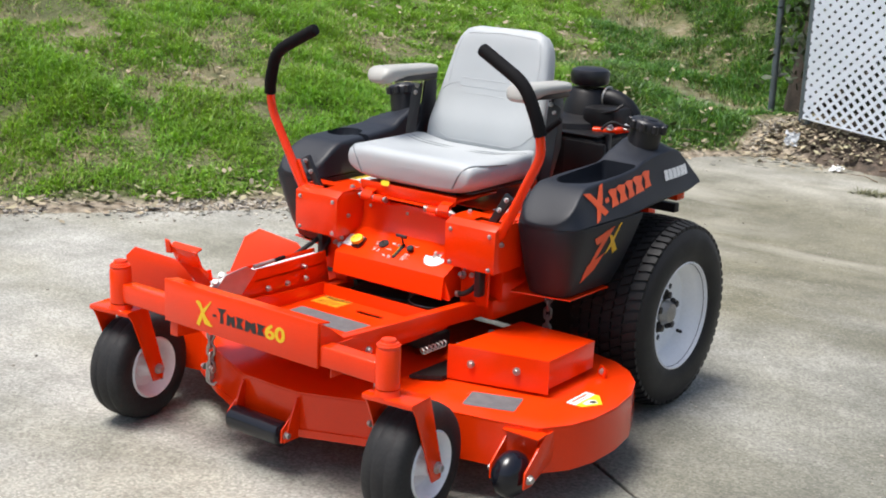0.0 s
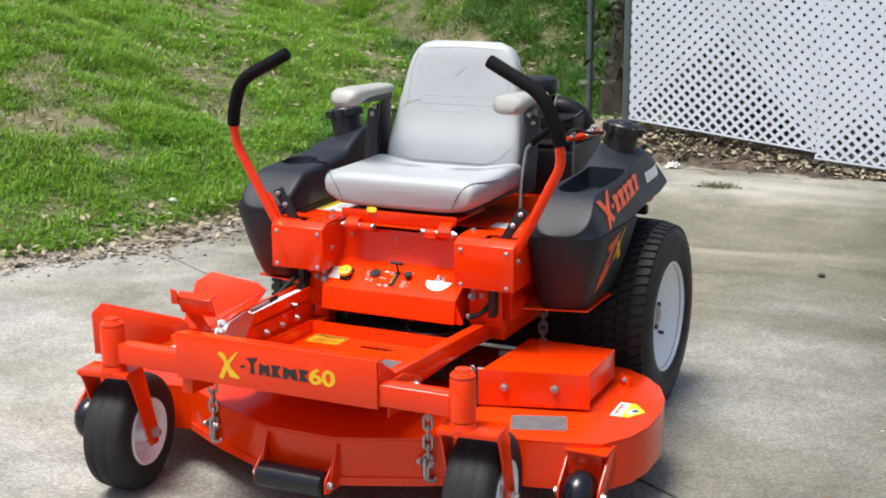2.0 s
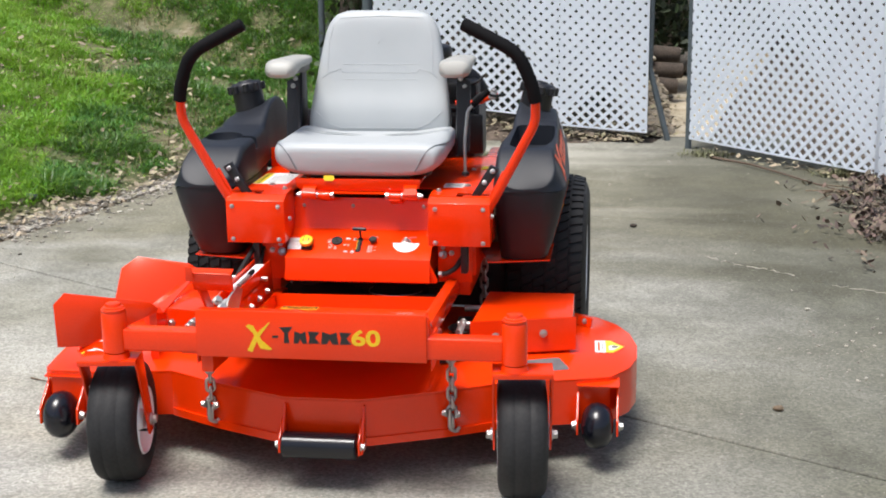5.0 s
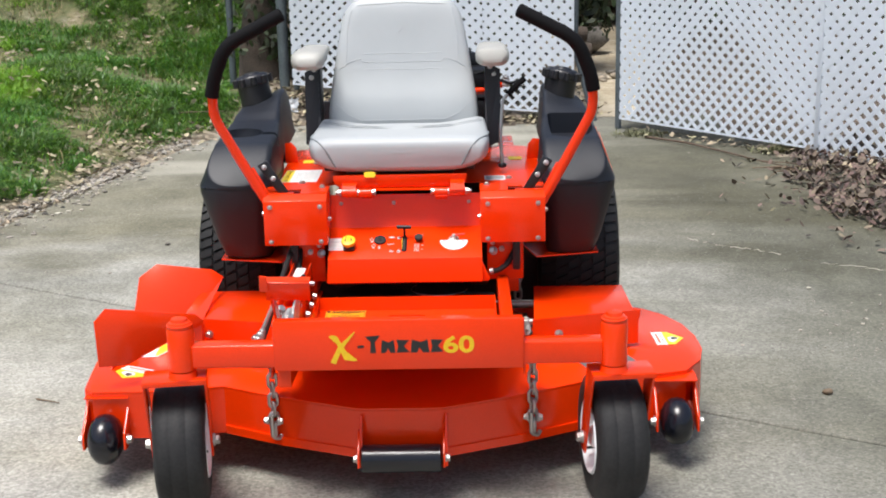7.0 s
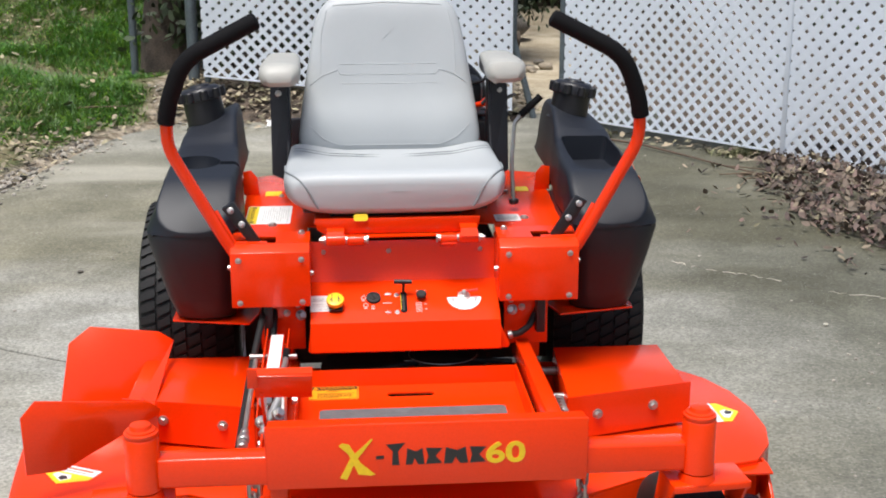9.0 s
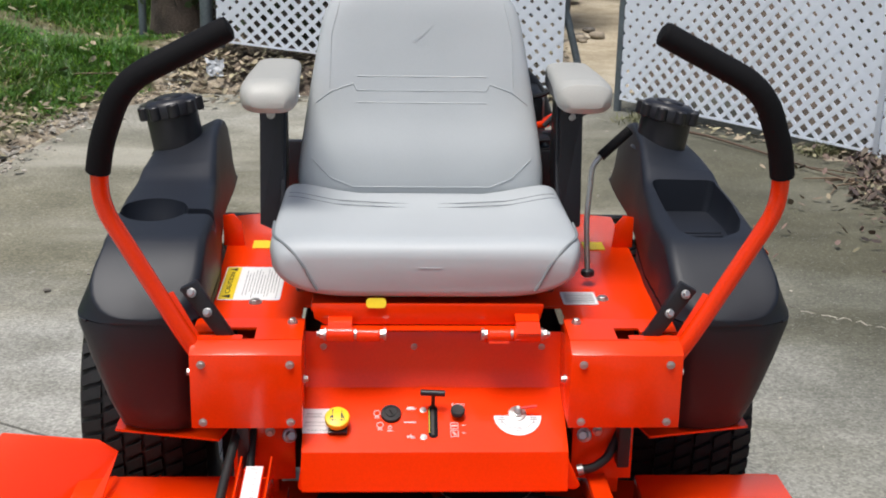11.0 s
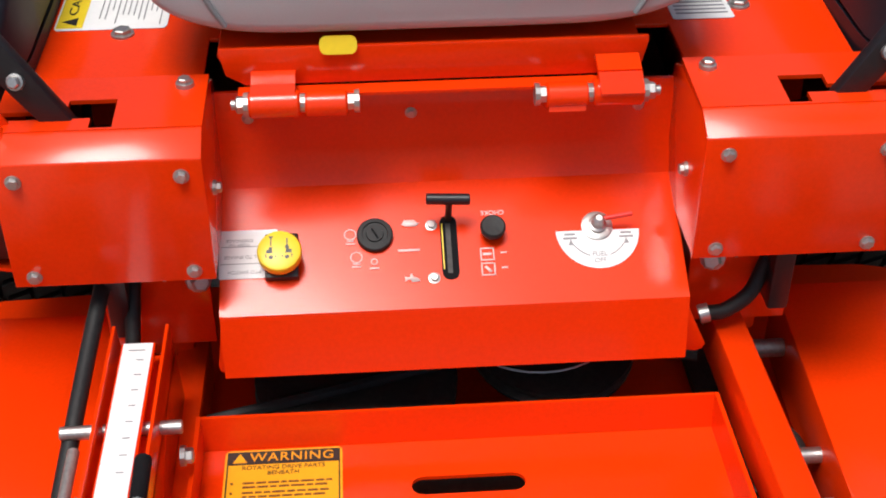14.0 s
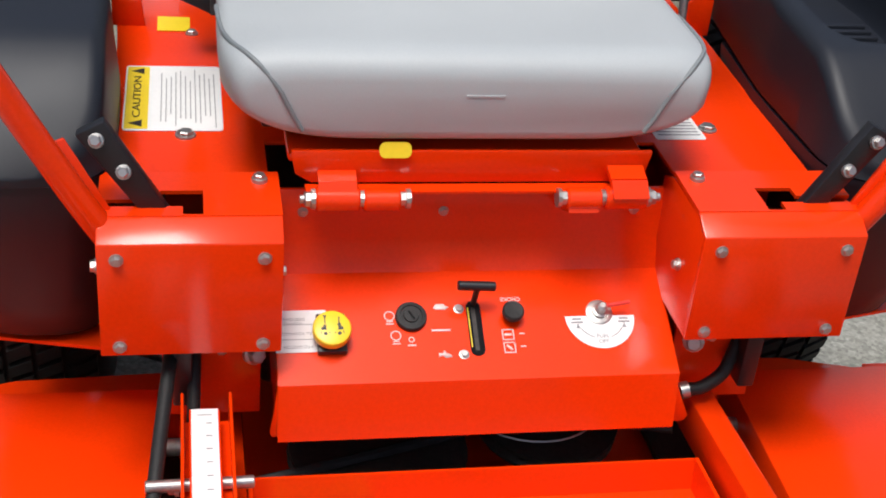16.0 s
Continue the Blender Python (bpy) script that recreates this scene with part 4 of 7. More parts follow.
# chains that carry the deck
def chain(x, y, z1, z0, big):
    c = part("hanger_chain", box((x, y, z1 + 0.004), (0.022, 0.012, 0.016), 0.002), ZINC, mower, "zinc-plated hanger chain")
    n = max(2, round((z1 - z0) / 0.026))
    for i in range(n):
        zc = z1 - (z1 - z0) * (i + 0.5) / n
        w, h = 0.0105, (z1 - z0) / n * 0.72
        ring = [(w * math.cos(a), 0, (h - w) * (1 if math.sin(a) > 0 else -1) + w * math.sin(a)) for a in [2 * math.pi * (j + 0.5) / 16 for j in range(16)]]
        b = pipe(ring, 0.0043, 8, closed=True)
        b.transform(Matrix.Translation((x, y, zc)) @ Matrix.Rotation(math.pi / 2 * (i % 2) + 0.4, 4, "Z"))
        part("link", b, ZINC, c)
    if big:
        part("shackle", pipe([(x - 0.004, y - 0.01, z0 + 0.05), (x - 0.004, y - 0.012, z0 - 0.004), (x + 0.012, y + 0.0, z0 - 0.014), (x + 0.018, y + 0.01, z0 - 0.006)], 0.0055, 10, bend=0.015), ZINC, c)
        bolt("bolt", (x + 0.014, y - 0.012, z0 + 0.038), (1, 0, 0), 0.0085, c, 0.010)
        bolt("bolt", (x - 0.014, y - 0.012, z0 + 0.040), (-1, 0, 0), 0.0075, c, 0.010)
    return c


chain(-0.322, 0.180, 0.345, 0.140, True)
chain(0.322, 0.180, 0.345, 0.140, True)
chain(0.318, 0.985, 0.425, 0.24, False)
part("chain_eye", box((0.312, 0.978, 0.428), (0.040, 0.012, 0.018), 0.003), ZINC, mower)
chain(-0.305, 0.985, 0.395, 0.30, False)
for s in (-1, 1):
    part("chain_tab", plate3([(s * 0.30, 0.03, 0.372), (s * 0.34, 0.03, 0.372), (s * 0.34, 0.20, 0.352), (s * 0.30, 0.20, 0.352)], 0.006), RED, cross)

# -- console --
# side profile (y, z): bottom of the face, bend, top of the sloping panel, shelf, upper wall
CP = [(0.584, 0.412), (0.594, 0.475), (0.706, 0.537), (0.719, 0.570), (0.7205, 0.611), (0.7255, 0.627)]
con = bmesh.new()
rows = faces_from(con, [[(x, y, z) for y, z in CP] + [(x, y + 0.004, z - (0.004 if i < 5 else 0.0)) for i, (y, z) in list(enumerate(CP))[::-1]] for x in (-0.216, 0.206)])
console = part("console", fix(con), RED, mower, "orange-red control console with knobs and labels")
for s, x in ((-1, -0.216), (1, 0.206)):
    part("console_side", prism([(0.588, 0.414), (0.598, 0.474), (0.706, 0.533), (0.76, 0.535), (0.76, 0.43), (0.63, 0.405)], (x - 0.0015 - 0.001 * s, 0, 0), (0, 1, 0), (0, 0, 1), 0.003), RED, console)
    part("console_tab", prism(flipx([(abs(x) - 0.004, 0.408), (abs(x) + 0.004 + 0.009 * (s > 0), 0.406), (abs(x) + 0.006 + 0.013 * (s > 0), 0.408), (abs(x) + 0.007 + 0.015 * (s > 0), 0.414), (abs(x) + 0.003 + 0.007 * (s > 0), 0.440), (abs(x) + 0.001, 0.462), (abs(x) - 0.004, 0.462)], s), (0, 0.6025, 0), (1, 0, 0), (0, 0, 1), 0.003, 0.0006), RED, console)
pu = (1, 0, 0)
pv = Vector((0, 0.112, 0.062)).normalized()
pn = Vector(pu).cross(pv)
def on_panel(x, t, lift=0.0005, turn=math.pi):
    """A pose on the sloping panel, t metres up from its bend; print is read from the seat."""
    return basis(Vector((x, 0.594, 0.475)) + pv * t + pn * lift, pu, pv) @ Matrix.Rotation(turn, 4, "Z")


def panel_part(name, bm, mat, x, t, parent, label="", lift=0.0005, turn=math.pi):
    bm.transform(on_panel(x, t, lift, turn))
    return part(name, bm, mat, parent, label)


# switch with its label
panel_part("switch_label", prism(rrect(0.053, 0.048, 0.001), (0, 0, 0), (1, 0, 0), (0, 1, 0), 0.0005), LABEL, -0.1905, 0.0602, console, "white switch label")
for words, x, t, size in (("PTO SWITCH", -0.194, 0.0425, 0.0050), ("PULL TO ENGAGE", -0.194, 0.0575, 0.0046), ("PUSH TO\nDISENGAGE", -0.1985, 0.0715, 0.0046)):
    lettering("switch_word", words, on_panel(x, t, 0.0012), size, GREYTX, console, depth=0.0001)
panel_part("print_line", bars(Matrix(), [(0.0, -0.0075, 0.049, 0.0005), (0.0, 0.0095, 0.049, 0.0005)], 0.0004), GREYTX, -0.1905, 0.0602, console, lift=0.0010)
panel_part("switch_base", box((0, 0, 0.004), (0.030, 0.044, 0.008), 0.0015), BLACK, -0.160, 0.0545, console)
kn = panel_part("switch_knob", lathe((0, 0, 0.005), (0, 0, 1), [(0, 0.010), (0.006, 0.010), (0.007, 0.0180), (0.009, 0.0196), (0.016, 0.0200), (0.0185, 0.0190), (0.0195, 0.0165), (0.0198, 0.001)], 40), YELLOW, -0.161, 0.0520, console, "yellow mushroom switch knob")
sym = bmesh.new()
for sx_ in (-1, 1):
    box((sx_ * 0.0066, 0.0012, 0), (0.0075, 0.0032, 0.0004), bm=sym)
    box((sx_ * 0.0066, -0.0012, 0), (0.0035, 0.003, 0.0004), bm=sym)
    box((sx_ * 0.0066, -0.0072, 0), (0.0011, 0.007, 0.0004), bm=sym)
    prism([(-0.002, 0), (0.002, 0), (0, 0.0032)] if sx_ > 0 else [(-0.002, 0.0032), (0, 0), (0.002, 0.0032)], (sx_ * 0.0066, -0.0125 if sx_ > 0 else -0.0055, 0), (1, 0, 0), (0, 1, 0), 0.0004, bm=sym)
    lathe((sx_ * 0.0066, 0.0065, 0), (0, 0, 1), [(0, 0.0018), (0.0004, 0.0018)], 12, bm=sym)
    for a in (-1, 1):
        box((sx_ * 0.0066 + a * 0.004, 0.0052, 0), (0.0008, 0.003, 0.0004), bm=sym)
sym.transform(Matrix.Diagonal((1.08, 1.08, 1, 1)))
panel_part("knob_symbol", sym, INK, -0.161, 0.0520, kn, lift=0.0250)
# ignition switch and its print
key = panel_part("ignition_switch", lathe((0, 0, 0), (0, 0, 1), [(0, 0.0165), (0.004, 0.0165), (0.0052, 0.0154), (0.0055, 0.0120), (0.0042, 0.0115), (0.0042, 0.0080), (0.0058, 0.0075), (0.0060, 0.0005)], 32), RUBBER, -0.0755, 0.0732, console, "flat black ignition switch")
panel_part("key_slot", box((0, 0, 0), (0.0018, 0.011, 0.001)), FOAM, -0.0755, 0.0732, key, lift=0.0066, turn=0.5)


def icon_head(b, x, y, s):
    ring = [(x + s * math.cos(a), y + s * math.sin(a), 0) for a in [2 * math.pi * i / 14 for i in range(14)]]
    pipe(ring, 0.0006, 6, closed=True, bm=b)
    box((x, y - s * 1.25, 0), (s * 1.3, 0.0012, 0.0004), bm=b)
    box((x, y - s * 1.8, 0), (s * 1.6, 0.0014, 0.0004), bm=b)


ic = bmesh.new()
icon_head(ic, -0.098, 0.064, 0.0052)
icon_head(ic, -0.093, 0.041, 0.0052)
pipe([(-0.077 + 0.0028 * math.cos(a), 0.036 + 0.0028 * math.sin(a), 0) for a in [2 * math.pi * i / 10 for i in range(10)]], 0.0006, 6, closed=True, bm=ic)
box((-0.077, 0.0295, 0), (0.009, 0.0018, 0.0004), bm=ic)
box((-0.045, 0.046, 0), (0.020, 0.0022, 0.0004), bm=ic)
for cy_, sh in ((0.073, [(-0.008, -0.001), (-0.005, -0.003), (0.005, -0.003), (0.009, 0.0), (0.006, 0.001), (0.004, 0.0035), (-0.005, 0.0035)]), (0.017, [(-0.007, -0.002), (-0.003, 0.0), (0.0, -0.003), (0.007, -0.002), (0.005, 0.001), (0.001, 0.0025), (-0.001, 0.006), (-0.003, 0.002), (-0.007, 0.003)])):
    prism([(x - 0.043, y + cy_) for x, y in sh], (0, 0, 0), (1, 0, 0), (0, 1, 0), 0.0004, bm=ic)
for cy_ in (0.039, 0.024):
    for a, b_ in ((0, 1), (0, -1), (1, 0), (-1, 0)):
        box((0.026 + a * 0.0058, cy_ + b_ * 0.0058, 0), (0.0012 if a else 0.0128, 0.0012 if b_ else 0.0128, 0.0004), bm=ic)
    box((0.026, cy_, 0), (0.008, 0.0025, 0.0004), bm=ic, m=Matrix.Rotation(0.0 if cy_ > 0.03 else -0.8, 4, "Z"))
    box((0.041, cy_ + 0.001, 0), (0.006, 0.0014, 0.0004), bm=ic)
ic.transform(on_panel(0, 0.0115, 0.0007, 0))
for isle in islands(ic):
    part("panel_print", isle, PRINT, console, "pale printed symbol stroke")
lettering("choke_word", "CHOKE", on_panel(0.0335, 0.0925, 0.0008), 0.0064, PRINT, console, depth=0.0002)
# throttle slot with a T handle, and two screws
# no recess is cut: the near-black inlay carries the slot's inner shade
panel_part("throttle_slot", prism(rrect(0.0155, 0.064, 0.0072), (0, 0, 0), (1, 0, 0), (0, 1, 0), 0.0006), FOAM, -0.008, 0.059, console, "throttle slot drawn as a flat dark inlay")
panel_part("slot_plate", box((0, 0, 0.0007), (0.0045, 0.05, 0.0004)), DARKMET, -0.0085, 0.058, console, lift=0.0003)
panel_part("slot_edge", box((0, 0, 0.0007), (0.0011, 0.046, 0.0005)), YELLOW, -0.0139, 0.060, console, lift=0.0003)
tb = cyl((0, 0, 0), (0, 0.004, 0.030), 0.0032, 10)
th_ = panel_part("throttle_lever", tb, DARKMET, -0.0075, 0.087, console, "black T-shaped throttle lever", turn=0)
bm_ = cyl((-0.021, 0.006, 0.032), (0.019, 0.004, 0.032), 0.0052, 14, bev=0.001)
panel_part("throttle_handle", bm_, BLACK, -0.0075, 0.087, th_, turn=0)
for t in (0.082, 0.029):
    m = on_panel(-0.0235, t, 0.0)
    bolt("screw", m.translation, pn, 0.0042, console, 0.004)
panel_part("choke_knob", lathe((0, 0, 0), (0, 0, 1), [(0, 0.005), (0.006, 0.005), (0.007, 0.011), (0.013, 0.0118), (0.0150, 0.0100), (0.0145, 0.001)], 28), RUBBER, 0.032, 0.072, console, "black choke knob")
# fuel valve
disc = [(0.0385 * math.cos(a), 0.0385 * math.sin(a)) for a in [math.pi + math.pi * i / 20 for i in range(21)]]
dl = panel_part("fuel_dial", prism(disc, (0, 0, 0), (1, 0, 0), (0, 1, 0), 0.0006), LABEL, 0.129, 0.070, console, "white half-round fuel dial label", turn=0)
lettering("fuel_word", "FUEL\nOFF", on_panel(0.129, 0.0425, 0.0014, 0), 0.0066, GREYTX, dl, depth=0.0002)
ar = bmesh.new()
for k in (-1, 1):
    pipe([(0.122 + k * 0.027 * math.sin(a), 0.056 - 0.027 * math.cos(a), 0) for a in [0.35 + 0.11 * i for i in range(7)]], 0.0005, 6, bm=ar)
    prism([(-0.0025, -0.002), (0.0025, -0.002), (0.0, 0.004)], (0.122 + k * 0.0255, 0.056 - 0.0125, 0), (1, 0, 0), (0, 1, 0), 0.0004, bm=ar)
    box((0.122 + k * 0.026, 0.0525, 0), (0.010, 0.002, 0.0004), bm=ar)
    box((0.122 + k * 0.026, 0.0485, 0), (0.013, 0.002, 0.0004), bm=ar)
ar.transform(on_panel(0.007, 0.014, 0.0013, 0))
part("dial_print", ar, GREYTX, dl)
panel_part("valve_washer", lathe((0, 0, 0), (0, 0, 1), [(0, 0.0145), (0.002, 0.0145), (0.003, 0.012), (0.003, 0.002)], 28), ZINC, 0.129, 0.074, dl)
panel_part("valve_stem", lathe((0, 0, 0), (0, 0, 1), [(0, 0.0085), (0.006, 0.0085), (0.007, 0.006), (0.016, 0.0055), (0.018, 0.003)], 16), ZINC, 0.129, 0.074, dl)
panel_part("valve_handle", cyl((0.004, 0.001, 0.014), (0.031, 0.004, 0.016), 0.0024, 10, bev=0.0005), REDTIP, 0.129, 0.074, dl, turn=0)
for x in (-0.186, -0.038, 0.172):
    bolt("screw", (x, 0.7200, 0.6035), (0, -1, 0), 0.0042, console, 0.004)

# -- control boxes beside the console --
for s, xo, xi in ((-1, -0.386, -0.214), (1, 0.379, 0.203)):
    cx, w = (xo + xi) / 2, abs(xo - xi)
    cb = part("control_box", prism([(0.5950, 0.5165), (0.6000, 0.5165), (0.6000, 0.6375), (0.6225, 0.6500), (0.6225, 0.6550), (0.6180, 0.6525), (0.5950, 0.6400)], (cx - w / 2, 0, 0), (0, 1, 0), (0, 0, 1), w, 0.0015), RED, mower, "orange-red bolted cover box below the lever")
    for x in (xo, xi):
        part("side_panel", prism([(0.601, 0.5175), (0.73, 0.5175), (0.73, 0.640), (0.703, 0.651), (0.624, 0.651), (0.601, 0.637)], (x - 0.002 - s * (0.0025 if x == xo else -0.0025), 0, 0), (0, 1, 0), (0, 0, 1), 0.004, 0.0008), RED, cb)
    # top with the notch for the lever
    nx0, nx1, nxa = cx - s * 0.012, cx + s * 0.028, cx + s * 0.007
    notch = [(xi, 0.622), (xo, 0.622), (xo, 0.6395), (nxa, 0.6395), (nxa, 0.6245), (nx0, 0.6245), (nx0, 0.668), (nx1, 0.668), (nx1, 0.652), (xo, 0.652), (xo, 0.704), (xi, 0.704)]
    part("top_plate", plate3([(x, y, 0.6515 + 0.04 * (y - 0.622)) for x, y in notch], 0.004 * s), RED, cb)
    part("box_floor", box((cx, 0.665, 0.60), (w - 0.01, 0.12, 0.004)), BLACK, cb)
    for x, z in ((cx - 0.068, 0.624), (cx + 0.068, 0.624), (cx - 0.068, 0.527), (cx + 0.068, 0.527)):
        bolt("bolt", (x, 0.595, z), (0, -1, 0), 0.0052, cb, 0.005)
    bolt("bolt", (xi + s * 0.019, 0.686, 0.660), (0, 0, 1), 0.006, cb)
    bolt("bolt", (xi - s * 0.001, 0.647, 0.578), (-s, 0, 0), 0.005, cb)
    bolt("bolt", (xo + s * 0.002, 0.625, 0.60), (s, 0, 0), 0.006, cb)
    # hanger and linkage under the box
    hg = part("hanger_bracket", box((cx - s * 0.02, 0.66, 0.46), (0.10, 0.006, 0.13), 0.002), RED, cb)
    part("arm", box((cx + s * 0.01, 0.64, 0.475), (0.02, 0.03, 0.09), 0.003), BLACK, cb)
    bolt("bolt", (cx - s * 0.03, 0.655, 0.482), (0, -1, 0), 0.006, cb, 0.008)
    bolt("bolt", (cx - s * 0.055, 0.655, 0.500), (0, -1, 0), 0.005, cb, 0.006)
    bolt("bolt", (s * 0.238, 0.645, 0.480), (-s * 0.3, -0.8, 0.3), 0.009, cb, 0.014)
    # lever
    lev = part("control_lever", pipe([(s * 0.372, 0.628, 0.622), (s * 0.398, 0.622, 0.668), (s * 0.506, 0.610, 0.872), (s * 0.505, 0.598, 0.935), (s * 0.462, 0.580, 1.062), (s * 0.36, 0.587, 1.115)], 0.0135, 16, bend=0.055), RED, mower, "orange-red bent steering lever with a black foam grip")
    gp = rounded([(s * 0.506, 0.600, 0.928), (s * 0.497, 0.592, 0.972), (s * 0.462, 0.580, 1.062), (s * 0.312, 0.590, 1.139)], 0.06)
    part("grip", pipe(gp, 0.0185, 18), FOAM, lev, "black foam grip")
    part("grip_end", lathe(gp[-1], gp[-1] - gp[-2], [(-0.001, 0.0185), (0.004, 0.017), (0.007, 0.010), (0.007, 0.004)], 18), FOAM, lev)
    base = part("lever_base", plate3([(s * 0.312, 0.650, 0.640), (s * 0.338, 0.650, 0.640), (s * 0.402, 0.650, 0.731), (s * 0.376, 0.650, 0.745)], 0.014 * s, 0.002), BLACK, lev, "black lever mount")
    part("lever_tab", plate3([(s * 0.366, 0.640, 0.640), (s * 0.404, 0.634, 0.655), (s * 0.440, 0.630, 0.720), (s * 0.412, 0.640, 0.728)], 0.006 * s, 0.001), RED, lev)
    bolt("bolt", (s * 0.383, 0.634, 0.727), (s * 0.1, -0.9, 0.4), 0.0055, lev, 0.008)
    bolt("bolt", (s * 0.360, 0.634, 0.695), (s * 0.1, -0.9, 0.4), 0.0055, lev, 0.008)

# -- body plate between the tanks --
body = part("body_plate", xy([(-0.375, 0.700), (-0.222, 0.700), (-0.222, 0.80), (0.212, 0.80), (0.212, 0.700), (0.368, 0.700), (0.385, 1.10), (0.385, 1.33), (0.30, 1.36), (-0.30, 1.36), (-0.40, 1.32), (-0.385, 1.10)], 0.640, 0.005, 0.001), RED, mower, "orange-red body plate under the seat")
for s in (-1, 1):
    part("side_fin", prism(flipx([(0.352, 0.645), (0.392, 0.645), (0.392, 0.705), (0.372, 0.708), (0.357, 0.690)], s), (0, 1.13, 0), (1, 0, 0), (0, 0, 1), 0.006, 0.001), RED, body)
    part("frame_under", box((s * 0.30, 1.05, 0.519), (0.05, 0.66, 0.24), 0.004), RED, body)
    part("tank_shelf", plate3([(s * 0.36, 0.712, 0.4405), (s * 0.538, 0.752, 0.4405), (s * 0.538, 0.96, 0.4405), (s * 0.30, 0.96, 0.4405)], 0.004), RED, body)
    bolt("bolt", (s * 0.296 - 0.008, 0.813 if s < 0 else 0.833, 0.6455), (0, 0, 1), 0.0085, body, 0.006)
    bolt("bolt", (s * 0.285 - 0.01, 1.10, 0.6455), (0, 0, 1), 0.006, body, 0.005)
    part("tag", xy([(s * 0.317 - 0.02, 1.107), (s * 0.317 + 0.02, 1.107), (s * 0.317 + 0.02, 1.153), (s * 0.317 - 0.02, 1.155)], 0.6455, 0.0008), YELLOW, body, "yellow tag")
cm = basis((-0.317, 0.909, 0.6456), (1, 0.0, 0), (0, 1, 0)) @ Matrix.Diagonal((0.95, 1.96, 1, 1))
q = prism(rrect(0.112, 0.088, 0.004), (0, 0, 0), (1, 0, 0), (0, 1, 0), 0.0006)
q.transform(cm)
cau = part("caution_decal", q, LABEL, body, "white and yellow caution decal")
q = prism([(-0.054, -0.042), (-0.028, -0.042), (-0.028, 0.042), (-0.054, 0.042)], (0, 0, 0.0006), (1, 0, 0), (0, 1, 0), 0.0004)
q.transform(cm)
part("yellow_band", q, YELLOW, cau)
lettering("caution_word", "CAUTION", cm @ Matrix.Translation((-0.041, 0, 0.0013)) @ Matrix.Rotation(math.pi / 2, 4, "Z"), 0.0125, INK, cau, depth=0.0002)
part("print_bar", bars(cm @ Matrix.Translation((0.014, 0, 0.0006)), [(0.034 - 0.0056 * i, 0.002 * ((i * 7) % 5 - 2), 0.0011, 0.072 - 0.007 * ((i * 3) % 4)) for i in range(12)]), GREYTX, cau)
for k in (-1, 1):
    q = prism([(-0.0345, k * 0.0355 + 0.0042), (-0.0345, k * 0.0355 - 0.0042), (-0.0495, k * 0.0355)], (0, 0, 0.0011), (1, 0, 0), (0, 1, 0), 0.0003)
    q.transform(cm)
    part("alert_triangle", q, INK, cau)
q = prism(rrect(0.060, 0.062, 0.004), (0, 0, 0), (1, 0, 0), (0, 1, 0), 0.0006)
q.transform(basis((0.248, 0.836, 0.6456), (1, 0, 0), (0, 1, 0)))
wl = part("white_decal", q, LABEL, body, "white label partly under the seat")
part("print_bar", bars(basis((0.248, 0.836, 0.6463), (1, 0, 0), (0, 1, 0)), [(0.0, 0.02 - 0.008 * i, 0.05, 0.0018) for i in range(6)]), GREYTX, wl)

# dark works under the body: drive pump, pulleys, belt, hose
works = part("drive_pump", box((0, 1.02, 0.46), (0.46, 0.50, 0.24), 0.02, 3), DARKMET, mower, "greasy dark drive unit below the body")
for x, y, z, r in ((-0.10, 0.66, 0.325, 0.10), (0.10, 0.70, 0.335, 0.085)):
    pl = part("pulley", lathe((x, y, z), (0.05, -0.15, 1), [(0, r * 0.4), (0.0, r), (0.004, r), (0.010, r * 0.86), (0.016, r), (0.020, r), (0.020, r * 0.4)], 36), DARKMET, works, "dark belt pulley")
part("drive_belt", pipe([(-0.24, 0.60, 0.345), (-0.10, 0.640, 0.345), (0.08, 0.70, 0.345), (0.24, 0.655, 0.352)], 0.0065, 8, bend=0.08), WORN, works)
part("pulley_rim", pipe([(0.085 + 0.080 * math.cos(a), 0.715 + 0.080 * math.sin(a), 0.352 - 0.004 * math.sin(a)) for a in [2 * math.pi * i / 32 for i in range(32)]], 0.0013, 6, closed=True), ZINC, works)
part("spindle_block", box((0, 0.60, 0.28), (0.40, 0.10, 0.05), 0.01), DARKMET, works)
part("hose", pipe([(0.234, 0.63, 0.426), (0.250, 0.628, 0.428), (0.275, 0.632, 0.443), (0.305, 0.665, 0.49), (0.33, 0.74, 0.53)], 0.0075, 12, bend=0.03), RUBBER, works, "black hose")
part("hose_clip", cyl((0.228, 0.63, 0.424), (0.237, 0.63, 0.4265), 0.0095, 12), ZINC, works)
for s in (-1, 1):
    part("axle_motor", cyl((s * 0.22, 1.281, 0.306), (s * 0.40, 1.281, 0.306), 0.07, 20, bev=0.01), DARKMET, works)
    coil = [(s * 0.318 + 0.009 * math.cos(a), 0.36 + 0.0026 * a, 0.335 + 0.009 * math.sin(a)) for a in [0.7 * i for i in range(60)]]
    part("spring", pipe(coil, 0.0018, 5), STEEL, works, "coil spring")
    part("cross_rod", cyl((s * 0.29, 0.56, 0.30), (s * 0.36, 0.56, 0.30), 0.008, 12), ZINC, works)
    part("cross_rod", cyl((s * 0.29, 0.72, 0.30), (s * 0.36, 0.72, 0.30), 0.010, 12), STEEL, works)

